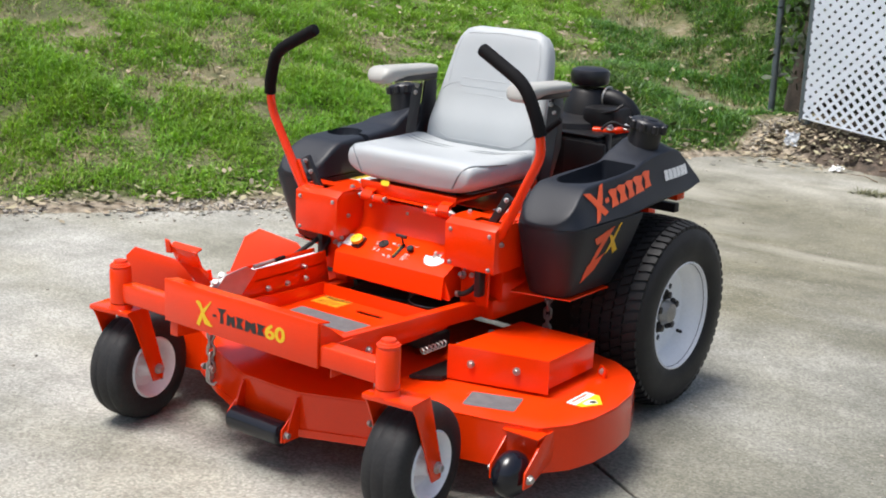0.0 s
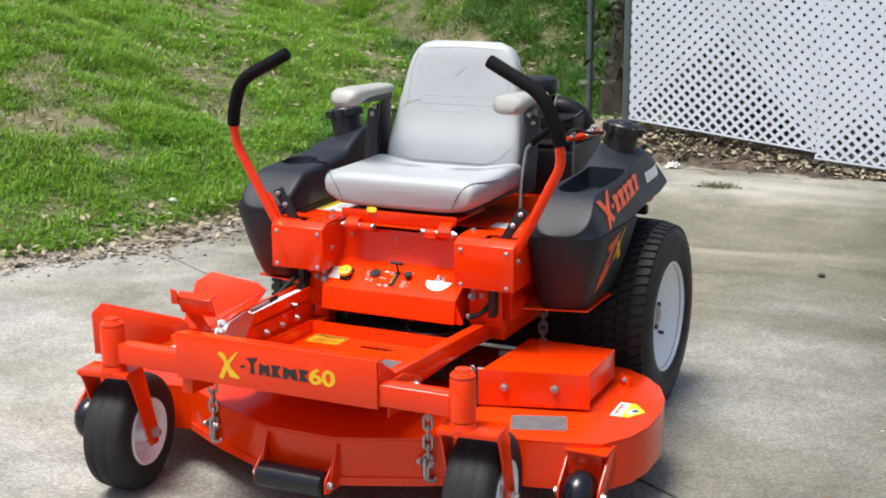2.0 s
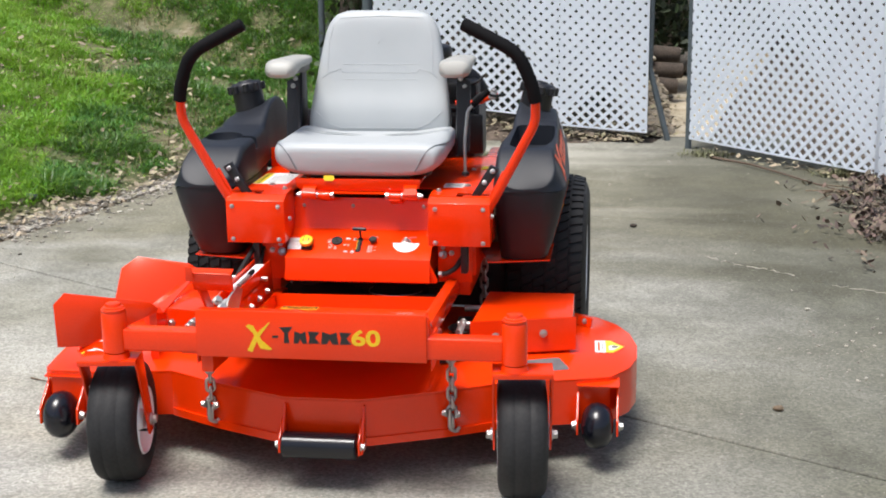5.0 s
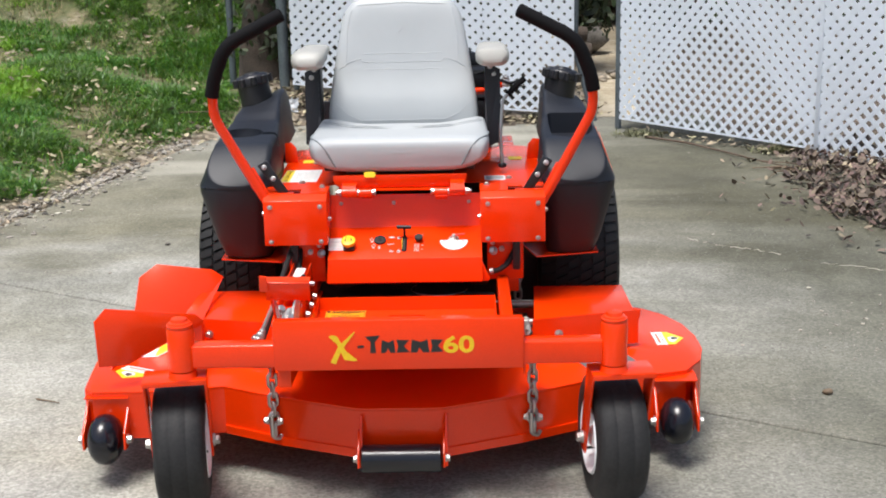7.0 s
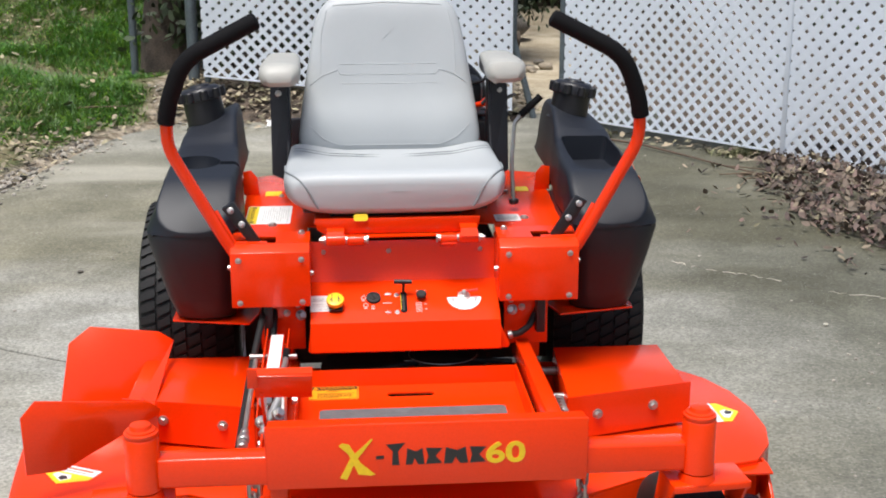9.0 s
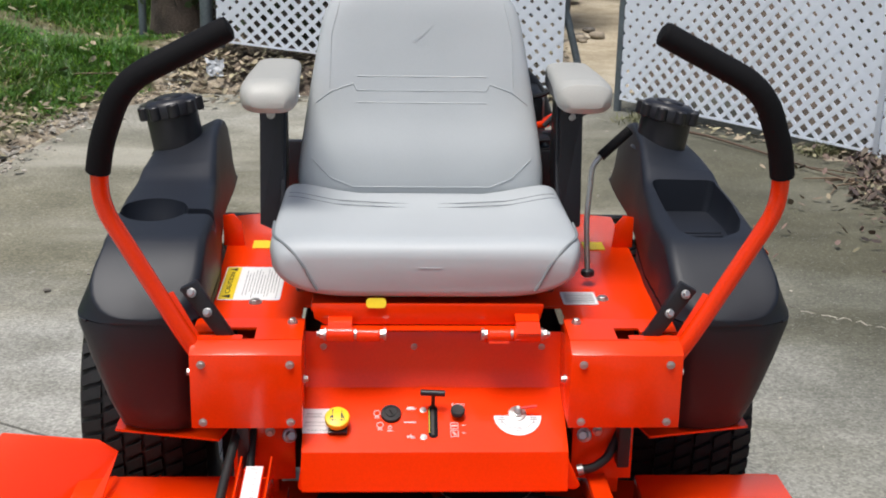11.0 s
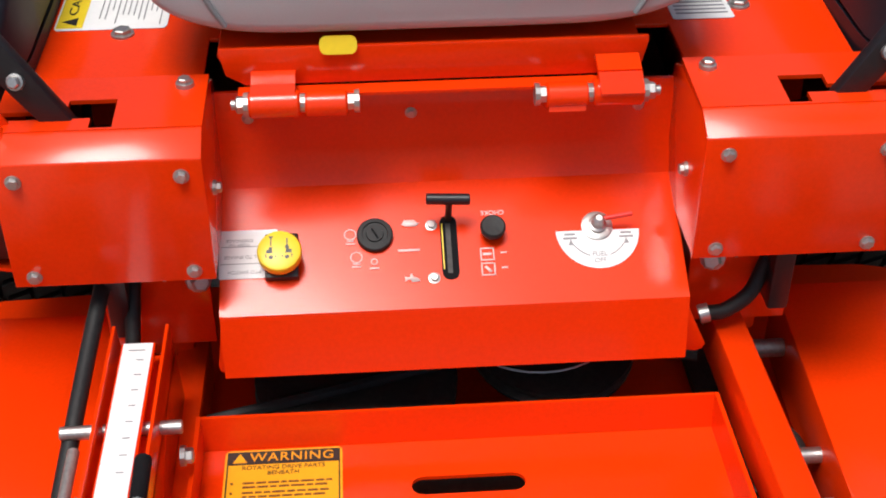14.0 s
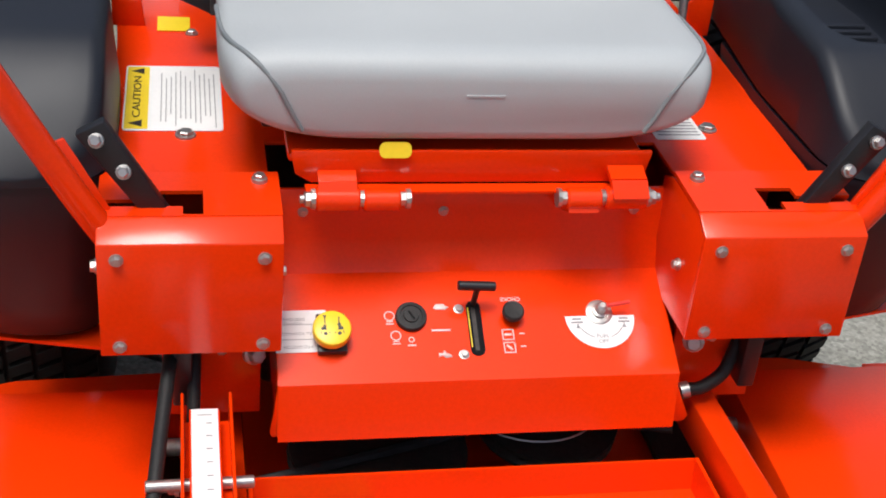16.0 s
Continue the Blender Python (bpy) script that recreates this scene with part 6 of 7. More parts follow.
for x, y, z in ((0.15, 1.543, 0.905), (0.235, 1.565, 0.845)):
    part("hose_clamp", pipe([(x, y + 0.038 * math.cos(a), z + 0.038 * math.sin(a)) for a in [2 * math.pi * i / 20 for i in range(20)]], 0.0035, 6, closed=True), ZINC, eng)
part("engine_guard", pipe([(0.175, 1.42, 0.812), (0.255, 1.44, 0.818), (0.305, 1.50, 0.835)], 0.012, 10, bend=0.03), RED, eng)
part("carburettor", box((0.185, 1.50, 0.845), (0.13, 0.15, 0.085), 0.02, 2), ENGINE, eng)
part("choke_link", pipe([(0.20, 1.43, 0.87), (0.25, 1.42, 0.885), (0.27, 1.44, 0.905)], 0.005, 8, bend=0.01), ENGINE, eng)
part("guard_post", box((0.25, 1.385, 0.745), (0.025, 0.02, 0.14), 0.002), BLACK, eng)
for x, y, z in ((0.262, 1.375, 0.835), (0.30, 1.42, 0.835), (0.30, 1.47, 0.845)):
    bolt("bolt", (x, y, z), (0.2, -0.4, 1), 0.010, eng, 0.014)
part("wire", pipe([(0.24, 1.36, 0.83), (0.27, 1.37, 0.86), (0.31, 1.40, 0.84), (0.34, 1.45, 0.84)], 0.005, 8, bend=0.02), RUBBER, eng)
part("side_shroud", box((0.205, 1.325, 0.725), (0.15, 0.02, 0.13), 0.006), ENGINE, eng)
part("side_shroud", box((-0.285, 1.325, 0.735), (0.075, 0.02, 0.14), 0.004), BLACK, eng)
part("muffler", box((0, 1.76, 0.60), (0.36, 0.14, 0.16), 0.03, 3), DARKMET, eng)
part("rear_frame", box((0, 1.60, 0.52), (0.64, 0.05, 0.08), 0.004), RED, eng)
for s in (-1, 1):
    part("frame_arm", box((s * 0.30, 1.45, 0.60), (0.05, 0.36, 0.06), 0.004), RED, eng)
    part("tank_bracket", box((s * 0.49, 1.42, 0.655), (0.05, 0.05, 0.045), 0.003), RED, eng)
    part("tank_arm", box((s * 0.40, 1.43, 0.602), (0.20, 0.03, 0.03), 0.003), DARKMET, eng)

# added dark sheet that hides the lit ground behind and keeps the underside dark
part("dark_backing", box((0, 1.06, 0.36), (0.80, 0.006, 0.30), 0.001), DARKMET, works)
# -- drive wheels --
R0 = 0.303
for s in (1, -1):
    c = Vector((0.507 if s > 0 else -0.538, 1.281, R0 - 0.003))
    prof = [(-0.106, 0.164), (-0.119, 0.174), (-0.127, 0.205), (-0.126, 0.245), (-0.117, 0.272), (-0.100, 0.286), (-0.05, 0.2915), (0, 0.292), (0.05, 0.2915), (0.100, 0.286), (0.117, 0.272), (0.126, 0.245), (0.127, 0.205), (0.119, 0.174), (0.106, 0.164)]
    dw = part("drive_wheel", lathe(c, (1, 0, 0), prof, 64, caps=False), RUBBER, mower, "large turf tyre on a white dished rim")
    td = bmesh.new()
    NB = 60
    for i in range(NB):
        for j, (x0, w, sk) in enumerate(((-0.096, 0.038, 0.2), (-0.0555, 0.031, 0.25), (-0.0185, 0.030, 0.25), (0.0185, 0.030, 0.25), (0.0555, 0.031, 0.25), (0.096, 0.036, 0.2))):
            a0 = 2 * math.pi * (i + 0.22 * j) / NB
            da = 2 * math.pi / NB * 0.36
            edge = abs(x0) > 0.09
            vs = []
            for lay in (0, 1):
                for xx, aa in ((x0 - w / 2, a0 - da + sk * 0.1), (x0 + w / 2, a0 - da - sk * 0.1), (x0 + w / 2, a0 + da - sk * 0.1), (x0 - w / 2, a0 + da + sk * 0.1)):
                    outer = abs(xx) > 0.10
                    rr = (0.287 if not outer else 0.272) if lay == 0 else (0.3005 - 0.0022 * (abs(xx) / 0.06) ** 2 if not outer else 0.286)
                    k_ = 0.93 if lay else 1.0
                    an = a0 + (aa - a0) * k_
                    vs.append(td.verts.new((c.x + xx, c.y + rr * math.cos(an), c.z + rr * math.sin(an))))
            td.faces.new(vs[4:])
            for q in range(4):
                td.faces.new((vs[q], vs[(q + 1) % 4], vs[4 + (q + 1) % 4], vs[4 + q]))
    fix(td)
    part("tread", td, RUBBER, dw, "blocky turf tread")
    for k in (s, -s):
        pr = [(-0.004, 0.176), (0.005, 0.173), (0.007, 0.168), (-0.010, 0.164), (-0.026, 0.155), (-0.034, 0.148), (-0.068, 0.140), (-0.074, 0.126), (-0.070, 0.075), (-0.062, 0.062), (-0.060, 0.050), (-0.060, 0.001)]
        part("rim", lathe(c + Vector((k * 0.112, 0, 0)), (k, 0, 0), pr, 48, caps=False), WHITE, dw, "white dished rim")
    hubx = c.x + s * 0.052
    part("hub", lathe((hubx, c.y, c.z), (s, 0, 0), [(0, 0.040), (0.010, 0.040), (0.013, 0.036), (0.030, 0.030), (0.034, 0.020), (0.034, 0.001)], 28), STEEL, dw, "steel wheel hub")
    for i in range(5):
        a = 2 * math.pi * i / 5 + 0.3
        bolt("lug_bolt", (hubx + s * 0.001, c.y + 0.056 * math.cos(a), c.z + 0.056 * math.sin(a)), (s, 0, 0), 0.013, dw, 0.020, DARKMET)
        a += 0.62
        part("rim_hole", cyl((c.x + s * 0.0415, c.y + 0.088 * math.cos(a), c.z + 0.088 * math.sin(a)), (c.x + s * 0.0428, c.y + 0.088 * math.cos(a), c.z + 0.088 * math.sin(a)), 0.009, 14), BLACK, dw)
    part("valve_stem", cyl((c.x + s * 0.060, c.y + 0.085, c.z - 0.080), (c.x + s * 0.078, c.y + 0.088, c.z - 0.083), 0.0055, 10), RUBBER, dw)

# ---------- ground, driveway, fence, litter ----------
EDGE = [(-3.9, -6.0), (-3.5, -1.0), (-3.02, 1.25), (-2.62, 1.75), (-2.2, 2.3), (-1.98, 3.1), (-1.76, 4.0), (-1.53, 5.05), (-1.38, 5.45), (-1.15, 5.72)]
JA, JB = Vector((-1.607, 2.044)), Vector((1.271, 0.372))
rng = np.random.default_rng(7)


def value_noise(x, y, scale, seed):
    """Smooth lattice noise in 0 to 1, for arrays."""
    r = np.random.default_rng(seed).random((64, 64))
    u, v = np.asarray(x) * scale + 1000, np.asarray(y) * scale + 1000
    i, j = np.floor(u).astype(int), np.floor(v).astype(int)
    fu, fv = u - i, v - j
    fu, fv = fu * fu * (3 - 2 * fu), fv * fv * (3 - 2 * fv)
    a, b, c, d = r[i % 64, j % 64], r[(i + 1) % 64, j % 64], r[i % 64, (j + 1) % 64], r[(i + 1) % 64, (j + 1) % 64]
    return (a * (1 - fu) + b * fu) * (1 - fv) + (c * (1 - fu) + d * fu) * fv


def edge_distance(x, y):
    """Metres to the left of the driveway's left edge (negative on the driveway)."""
    x, y = np.asarray(x, float), np.asarray(y, float)
    ex, ey = [p[0] for p in EDGE], [p[1] for p in EDGE]
    xe = np.interp(y, ey, ex)
    slope = np.interp(y, ey[:-1], np.diff(ex) / np.diff(ey))
    return (xe - x) / np.sqrt(1 + slope ** 2)


def fence_y(x):
    return np.interp(x, [-1.02, 0.95, 1.14, 2.1, 2.95, 6], [6.02, 5.72, 5.40, 4.34, 3.42, 0.5])


def ground_z(x, y):
    """The land: flat under the driveway, a grassy bank on one side, a wooded slope behind the fence."""
    x, y = np.asarray(x, float), np.asarray(y, float)
    d = edge_distance(x, y)
    left = np.clip(d - 0.30, 0, None)
    z = 0.30 * left - 0.10 * np.clip(left - 5, 0, None) - 0.2 * np.clip(left - 14, 0, None)
    z = np.where(d > 0, z + 0.02 * np.clip(d / 0.3, 0, 1), 0)
    behind = np.clip(y - fence_y(x) + 0.25, 0, None)
    hump = 0.16 * np.clip((0.5 - x) / 1.2, 0, 1) * np.clip(behind / 0.3, 0, 1)
    lane = np.clip((x - 0.70 - 0.08 * (y - 6.0)) / 0.35, 0, 1) * np.clip((2.15 + 0.16 * (y - 6.0) - x) / 0.4, 0, 1)
    slope = 0.5 * np.clip(y - 8.2 - 3.4 * lane, 0, 14) + 0.5 * np.clip(0.9 - lane, 0, 1) * np.clip(y - 7.2, 0, 1) * np.clip(y - 5.5, 0, 1)
    z = np.maximum(z, hump + slope)
    right = np.clip(x - 2.35, 0, None)
    z = np.maximum(z, 0.10 * np.clip(right - 0.9, 0, 3))
    z = np.where((lane > 0.05) & (behind > 0) & (y < 12), -0.02, z)
    z = z + (lane < 0.05) * (value_noise(x, y, 1.6, 3) - 0.5) * 0.10 * np.clip(np.maximum(left, behind * 0.6), 0, 1)
    far = np.hypot(x, y)
    return np.where(far > 40, 2.0, z) - 0.03 * ((d < 0.02) & (behind < 0.02) & (x < np.interp(y, [-7, 2.0, 3.6, 4.85], [2.75, 2.45, 2.35, 2.40])))


def mesh_object(name, verts, faces, mat, parent=None):
    me = bpy.data.meshes.new(name)
    nv, k = len(verts), faces.shape[1]
    me.vertices.add(nv)
    me.vertices.foreach_set("co", np.ascontiguousarray(verts, dtype=np.float32).ravel())
    me.loops.add(faces.size)
    me.loops.foreach_set("vertex_index", np.ascontiguousarray(faces, dtype=np.int32).ravel())
    me.polygons.add(len(faces))
    me.polygons.foreach_set("loop_start", np.arange(0, faces.size, k, dtype=np.int32))
    me.polygons.foreach_set("use_smooth", np.zeros(len(faces), bool))
    me.update(calc_edges=True)
    me.materials.append(mat)
    ob = new(name, me)
    if parent:
        ob.parent = parent
    return ob


def axis_steps(a, b, fine0, fine1, step, coarse):
    out = list(np.arange(fine0, fine1 + 1e-6, step))
    p, s = fine0, step
    while p > a:
        s = min(s * 1.35, coarse)
        p -= s
        out.insert(0, p)
    p, s = fine1, step
    while p < b:
        s = min(s * 1.35, coarse)
        p += s
        out.append(p)
    return np.array(out)


gx, gy = axis_steps(-400, 400, -6.5, 4.0, 0.10, 60), axis_steps(-400, 400, -1.0, 11.0, 0.10, 60)
GX, GY = np.meshgrid(gx, gy)
gv = np.stack([GX.ravel(), GY.ravel(), ground_z(GX, GY).ravel()], 1)
nx, ny = len(gx), len(gy)
ii = (np.arange(ny - 1)[:, None] * nx + np.arange(nx - 1)[None]).ravel()
ground = mesh_object("ground", gv, np.stack([ii, ii + 1, ii + 1 + nx, ii + nx], 1), EARTH)
ground.data.polygons.foreach_set("use_smooth", np.ones(len(ground.data.polygons), bool))
ex_d = edge_distance(GX, GY).ravel()
patch = np.clip((value_noise(GX, GY, 0.9, 13).ravel() - 0.56) * 4.5, 0, 1)
rim_w = np.where(GY.ravel() > 3.6, 0.18, 0.26)
soil = np.where(ex_d > 0, np.maximum(patch * 0.35, np.clip(1.3 - ex_d / rim_w, 0, 1)), np.where(GX.ravel() < 2.9, 1.0, patch * 0.6))
att = ground.data.attributes.new("bare_soil", "FLOAT", "POINT")
att.data.foreach_set("value", soil.astype(np.float32))
tagged(ground, "earth bank with thin lawn, leaf litter and gravel", "ground", kind="structure")

# driveway: two slabs parted by a joint
RIGHT = [(2.30, 4.85), (2.25, 3.6), (2.35, 2.0), (2.6, -6.0)]
FARP = [(-1.0, 5.86), (0.9, 5.62), (0.98, 5.90), (1.80, 5.90), (1.75, 5.05)]
outline = EDGE + FARP + RIGHT
jd = (JB - JA).normalized()
jn = Vector((-jd.y, jd.x))
driveway = new("driveway")
tagged(driveway, "weathered stained concrete driveway with a saw-cut joint", "driveway", kind="structure")
for side in (1, -1):
    b = bmesh.new()
    f = b.faces.new([b.verts.new((x, y, 0)) for x, y in outline])
    bmesh.ops.bisect_plane(b, geom=b.verts[:] + b.edges[:] + b.faces[:], dist=1e-5, plane_co=(JA.x + jn.x * 0.0052 * side, JA.y + jn.y * 0.0052 * side, 0), plane_no=(jn.x * -side, jn.y * -side, 0), clear_outer=True)
    bmesh.ops.recalc_face_normals(b, faces=b.faces[:])
    for f in b.faces:
        if f.normal.z < 0:
            f.normal_flip()
    e = bmesh.ops.extrude_face_region(b, geom=b.faces[:])
    bmesh.ops.translate(b, verts=[v for v in e["geom"] if isinstance(v, bmesh.types.BMVert)], vec=(0, 0, -0.12))
    fix(b)
    top = [ed for ed in b.edges if all(abs(v.co.z) < 1e-5 for v in ed.verts)]
    bmesh.ops.bevel(b, geom=top, offset=0.003, segments=1, affect="EDGES")
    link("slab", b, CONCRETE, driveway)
part("joint_filler", box((*((JA + JB) / 2 + jn * 0.0), -0.03), (8.0, 0.02, 0.02), m=Matrix.Rotation(math.atan2(jd.y, jd.x), 4, "Z")), BLACK, driveway)

# fence of white lattice gates
def lattice_panel(parent, a, b, z0a, z0b, h, seam=0):
    """Crossed diagonal strips between two upright ends; real gaps between them."""
    a, b = Vector((*a, 0)), Vector((*b, 0))
    L = (b - a).length
    d = (b - a) / L
    n = Vector((d.y, -d.x, 0))
    m = Matrix((d, n, Vector((0, 0, 1)))).transposed().to_4x4()
    m.translation = a
    pitch, w, t = 0.076, 0.0372, 0.0055
    slope = (z0b - z0a) / L
    verts, faces = [], []
    for sgn, lay in ((1, 0), (-1, 1)):
        k0 = -int(h / pitch) - 1 if sgn > 0 else 0
        k1 = int(L / pitch) + 1 if sgn > 0 else int((L + h) / pitch) + 1
        for k in range(k0, k1 + 1):
            xk = k * pitch
            # strip along (1, sgn): x from s0 to s1 where 0<=x<=L and 0<=z<=h
            if sgn > 0:
                s0, s1 = max(0, xk), min(L, xk + h)
                z = lambda x: x - xk
            else:
                s0, s1 = max(0, xk - h), min(L, xk)
                z = lambda x: xk - x
            if s1 - s0 < 0.03:
                continue
            hw = w / 2 * math.sqrt(2)
            base = len(verts)
            for x in (s0, s1):
                for off in (-hw, hw):
                    zz = min(h, max(0, z(x) + off))
                    for y in (lay * 0.0006, lay * 0.0006 + t):
                        verts.append(m @ Vector((x, y - lay * 0.0016, z0a + slope * x + zz)))
            o = base
            faces += [(o, o + 2, o + 6, o + 4), (o + 1, o + 5, o + 7, o + 3), (o, o + 4, o + 5, o + 1), (o + 2, o + 3, o + 7, o + 6), (o, o + 1, o + 3, o + 2), (o + 4, o + 6, o + 7, o + 5)]
    ob = mesh_object("lattice", np.array([tuple(v) for v in verts]), np.array(faces), LATTICE, parent)
    q = plate3([(0, 0.0075, z0a), (L, 0.0075, z0b), (L, 0.0075, z0b + 0.013), (0, 0.0075, z0a + 0.013)], 0.003)
    q.transform(m)
    part("edge_strip", q, LATTICE, parent)
    for pa, wd in [(0.0 if seam < 0 else L, 0.026)] if seam else []:
        q = box((0, 0, h / 2), (wd, 0.004, h), 0.001)
        q.transform(m @ Matrix.Translation((min(max(pa, wd / 2), L - wd / 2), 0.009, z0a + slope * pa)))
        part("edge_strip", q, LATTICE, parent)
    return ob


H = 1.85
gate_a = thing("lattice_gate", "white diagonal lattice gate panel, weathered, closing the driveway", "fence gate", "lattice gates")
lattice_panel(gate_a, (-1.00, 6.035), (0.285, 5.835), 0.238, 0.122, H)
lattice_panel(gate_a, (0.284, 5.812), (0.872, 5.724), 0.085, 0.050, H)
gate_b = thing("lattice_gate", "white diagonal lattice gate panel standing open beside a gap", "fence gate", "lattice gates")
lattice_panel(gate_b, (1.135, 5.40), (2.108, 4.335), 0.065, 0.045, H, 1)
lattice_panel(gate_b, (2.100, 4.315), (2.95, 3.385), 0.03, 0.02, H)
for g, pts in ((gate_a, [((-0.98, 6.07, 0.20), (-0.98, 6.07, 2.05)), ((1.007, 5.74, 0.0), (0.881, 5.76, 0.47)), ((0.881, 5.76, 0.46), (0.900, 5.77, 2.0)), ((-0.98, 6.07, 1.9), (0.895, 5.78, 1.9)), ((-0.98, 6.07, 0.55), (0.885, 5.78, 0.44))]),
               (gate_b, [((1.128, 5.43, 0.0), (1.128, 5.43, 2.0)), ((2.96, 3.45, 0.0), (2.96, 3.45, 2.0)), ((1.128, 5.43, 1.88), (2.96, 3.45, 1.88)), ((1.128, 5.43, 1.2), (2.96, 3.45, 1.2))])):
    for a, b in pts:
        part("pipe_rail", cyl(a, b, 0.020, 12), POST, g, "grey pipe frame")
for x, y, r in ((-1.085, 6.26, 0.036), (-1.52, 6.7, 0.024)):
    p = link("fence_post", lathe((x, y, float(ground_z(x, y)) - 0.1), (0, 0, 1), [(0, r), (2.3, r), (2.33, r * 0.8), (2.35, 0.004)], 18), POST)
    tagged(p, "grey galvanised steel fence post in the ground", "fence post", "fence posts")


# scattered pieces, as numpy meshes
def scatter_stones(name, pts, rmin, rmax, label, mat=STONE, flat=0.6, seed=1):
    r = np.random.default_rng(seed)
    ico = bmesh.new()
    bmesh.ops.create_icosphere(ico, subdivisions=1, radius=1)
    bv = np.array([v.co[:] for v in ico.verts])
    bf = np.array([[v.index for v in f.verts] for f in ico.faces])
    ico.free()
    n = len(pts)
    size = rmin + (rmax - rmin) * r.random(n) ** 2.2
    sc = size[:, None] * np.stack([0.7 + 0.6 * r.random(n), 0.7 + 0.6 * r.random(n), flat * (0.6 + 0.6 * r.random(n))], 1)
    jit = 1 + 0.45 * (r.random((n, len(bv))) - 0.5)
    v = bv[None] * jit[..., None] * sc[:, None]
    a = r.random(n) * 6.28
    c, s = np.cos(a)[:, None], np.sin(a)[:, None]
    x, y = v[..., 0] * c - v[..., 1] * s, v[..., 0] * s + v[..., 1] * c
    out = np.stack([x + pts[:, 0:1], y + pts[:, 1:2], v[..., 2] + pts[:, 2:3] + sc[:, 2:3] * 0.5], -1).reshape(-1, 3)
    fc = (bf[None] + (np.arange(n) * len(bv))[:, None, None]).reshape(-1, 3)
    ob = mesh_object(name, out, fc, mat)
    return tagged(ob, label, "gravel", kind="stuff")


def scatter_leaves(name, pts, lmin, lmax, label, mat=LEAF, tilt=0.5, seed=2, lift=0.03):
    r = np.random.default_rng(seed)
    n = len(pts)
    ln = lmin + (lmax - lmin) * r.random(n)
    wd = ln * (0.35 + 0.25 * r.random(n))
    yaw, pit, rol = r.random(n) * 6.28, (r.random(n) - 0.5) * 2 * tilt, (r.random(n) - 0.5) * 2 * tilt
    curl = (r.random(n) - 0.3) * 0.5
    t = np.array([[-1, 0], [-0.35, -1], [-0.35, 1], [0.4, -0.75], [0.4, 0.75], [1, 0]])
    px = t[None, :, 0] * ln[:, None] / 2
    py = t[None, :, 1] * wd[:, None] / 2
    pz = curl[:, None] * (t[None, :, 1] ** 2) * wd[:, None] * 0.6 + curl[:, None] * t[None, :, 0] ** 2 * ln[:, None] * 0.25
    c, s = np.cos(rol)[:, None], np.sin(rol)[:, None]
    py, pz = py * c - pz * s, py * s + pz * c
    c, s = np.cos(pit)[:, None], np.sin(pit)[:, None]
    px, pz = px * c - pz * s, px * s + pz * c
    c, s = np.cos(yaw)[:, None], np.sin(yaw)[:, None]
    px, py = px * c - py * s, px * s + py * c
    low = pz.min(1, keepdims=True)
    out = np.stack([px + pts[:, 0:1], py + pts[:, 1:2], pz - low + pts[:, 2:3] + (r.random(n) * lift)[:, None]], -1).reshape(-1, 3)
    f = np.array([[0, 1, 2], [1, 3, 2], [2, 3, 4], [3, 5, 4]])
    fc = (f[None] + (np.arange(n) * 6)[:, None, None]).reshape(-1, 3)
    ob = mesh_object(name, out, fc, mat)
    return tagged(ob, label, "leaves", kind="stuff")


def scatter_blades(name, x, y, h, label, mat, seed=5, lean=0.55, width=0.006):
    r = np.random.default_rng(seed)
    n = len(x)
    z = ground_z(x, y) - 0.005
    yaw = r.random(n) * 6.28
    ln = lean * (0.3 + r.random(n))
    w = width * (0.6 + 0.8 * r.random(n))
    dx, dy = np.cos(yaw), np.sin(yaw)
    px, py = -dy * w, dx * w
    rows = []
    for f, k in ((0, 1.0), (0.5, 0.85), (0.85, 0.45)):
        bend = ln * f ** 1.8
        cx, cy, cz = x + dx * bend * h, y + dy * bend * h, z + h * f * np.sqrt(np.clip(1 - (ln * f * 0.6) ** 2, 0.2, 1))
        rows += [np.stack([cx - px * k, cy - py * k, cz], 1), np.stack([cx + px * k, cy + py * k, cz], 1)]
    rows.append(np.stack([x + dx * ln * h, y + dy * ln * h, z + h * np.sqrt(np.clip(1 - (ln * 0.75) ** 2, 0.2, 1))], 1))
    v = np.stack(rows, 1).reshape(-1, 3)
    f = np.array([[0, 1, 3], [0, 3, 2], [2, 3, 5], [2, 5, 4], [4, 5, 6]])
    fc = (f[None] + (np.arange(n) * 7)[:, None, None]).reshape(-1, 3)
    ob = mesh_object(name, v, fc, mat)
    return tagged(ob, label, "grass", kind="stuff")


# lawn on the bank: thick in clumps, thin at the edge, with bare spots
n = 560000
lx, ly = -7.5 + 7.0 * rng.random(n), 0.2 + 9.8 * rng.random(n)
d = edge_distance(lx, ly)
clump = 0.55 * value_noise(lx, ly, 2.2, 11) + 0.45 * value_noise(lx, ly, 7.0, 12)
bare = value_noise(lx, ly, 0.9, 13)
fy_ = fence_y(lx)
edge_in = np.where(ly > 4.9, 0.05, np.where(ly > 3.6, 0.12, 0.14)) + 0.24 * value_noise(lx, ly, 3.0, 15) + 0.10 * rng.random(n)
keepm = (d > edge_in) & (clump + 0.42 * rng.random(n) - 0.09 > 0.42 + 0.42 * np.clip(bare - 0.58, 0, 1) * 2) & (ly < 9.9) & (d < 4.8)
keepm &= ~((lx > -1.08) & (ly > 5.55))
shade = lx + 0.25 * (ly - 6) + 0.9 * value_noise(lx, ly, 2.2, 49) > -0.3
keepm &= ~(shade & (ly > 5.2) & (rng.random(n) < 0.85))
lx, ly, cl = lx[keepm], ly[keepm], clump[keepm]
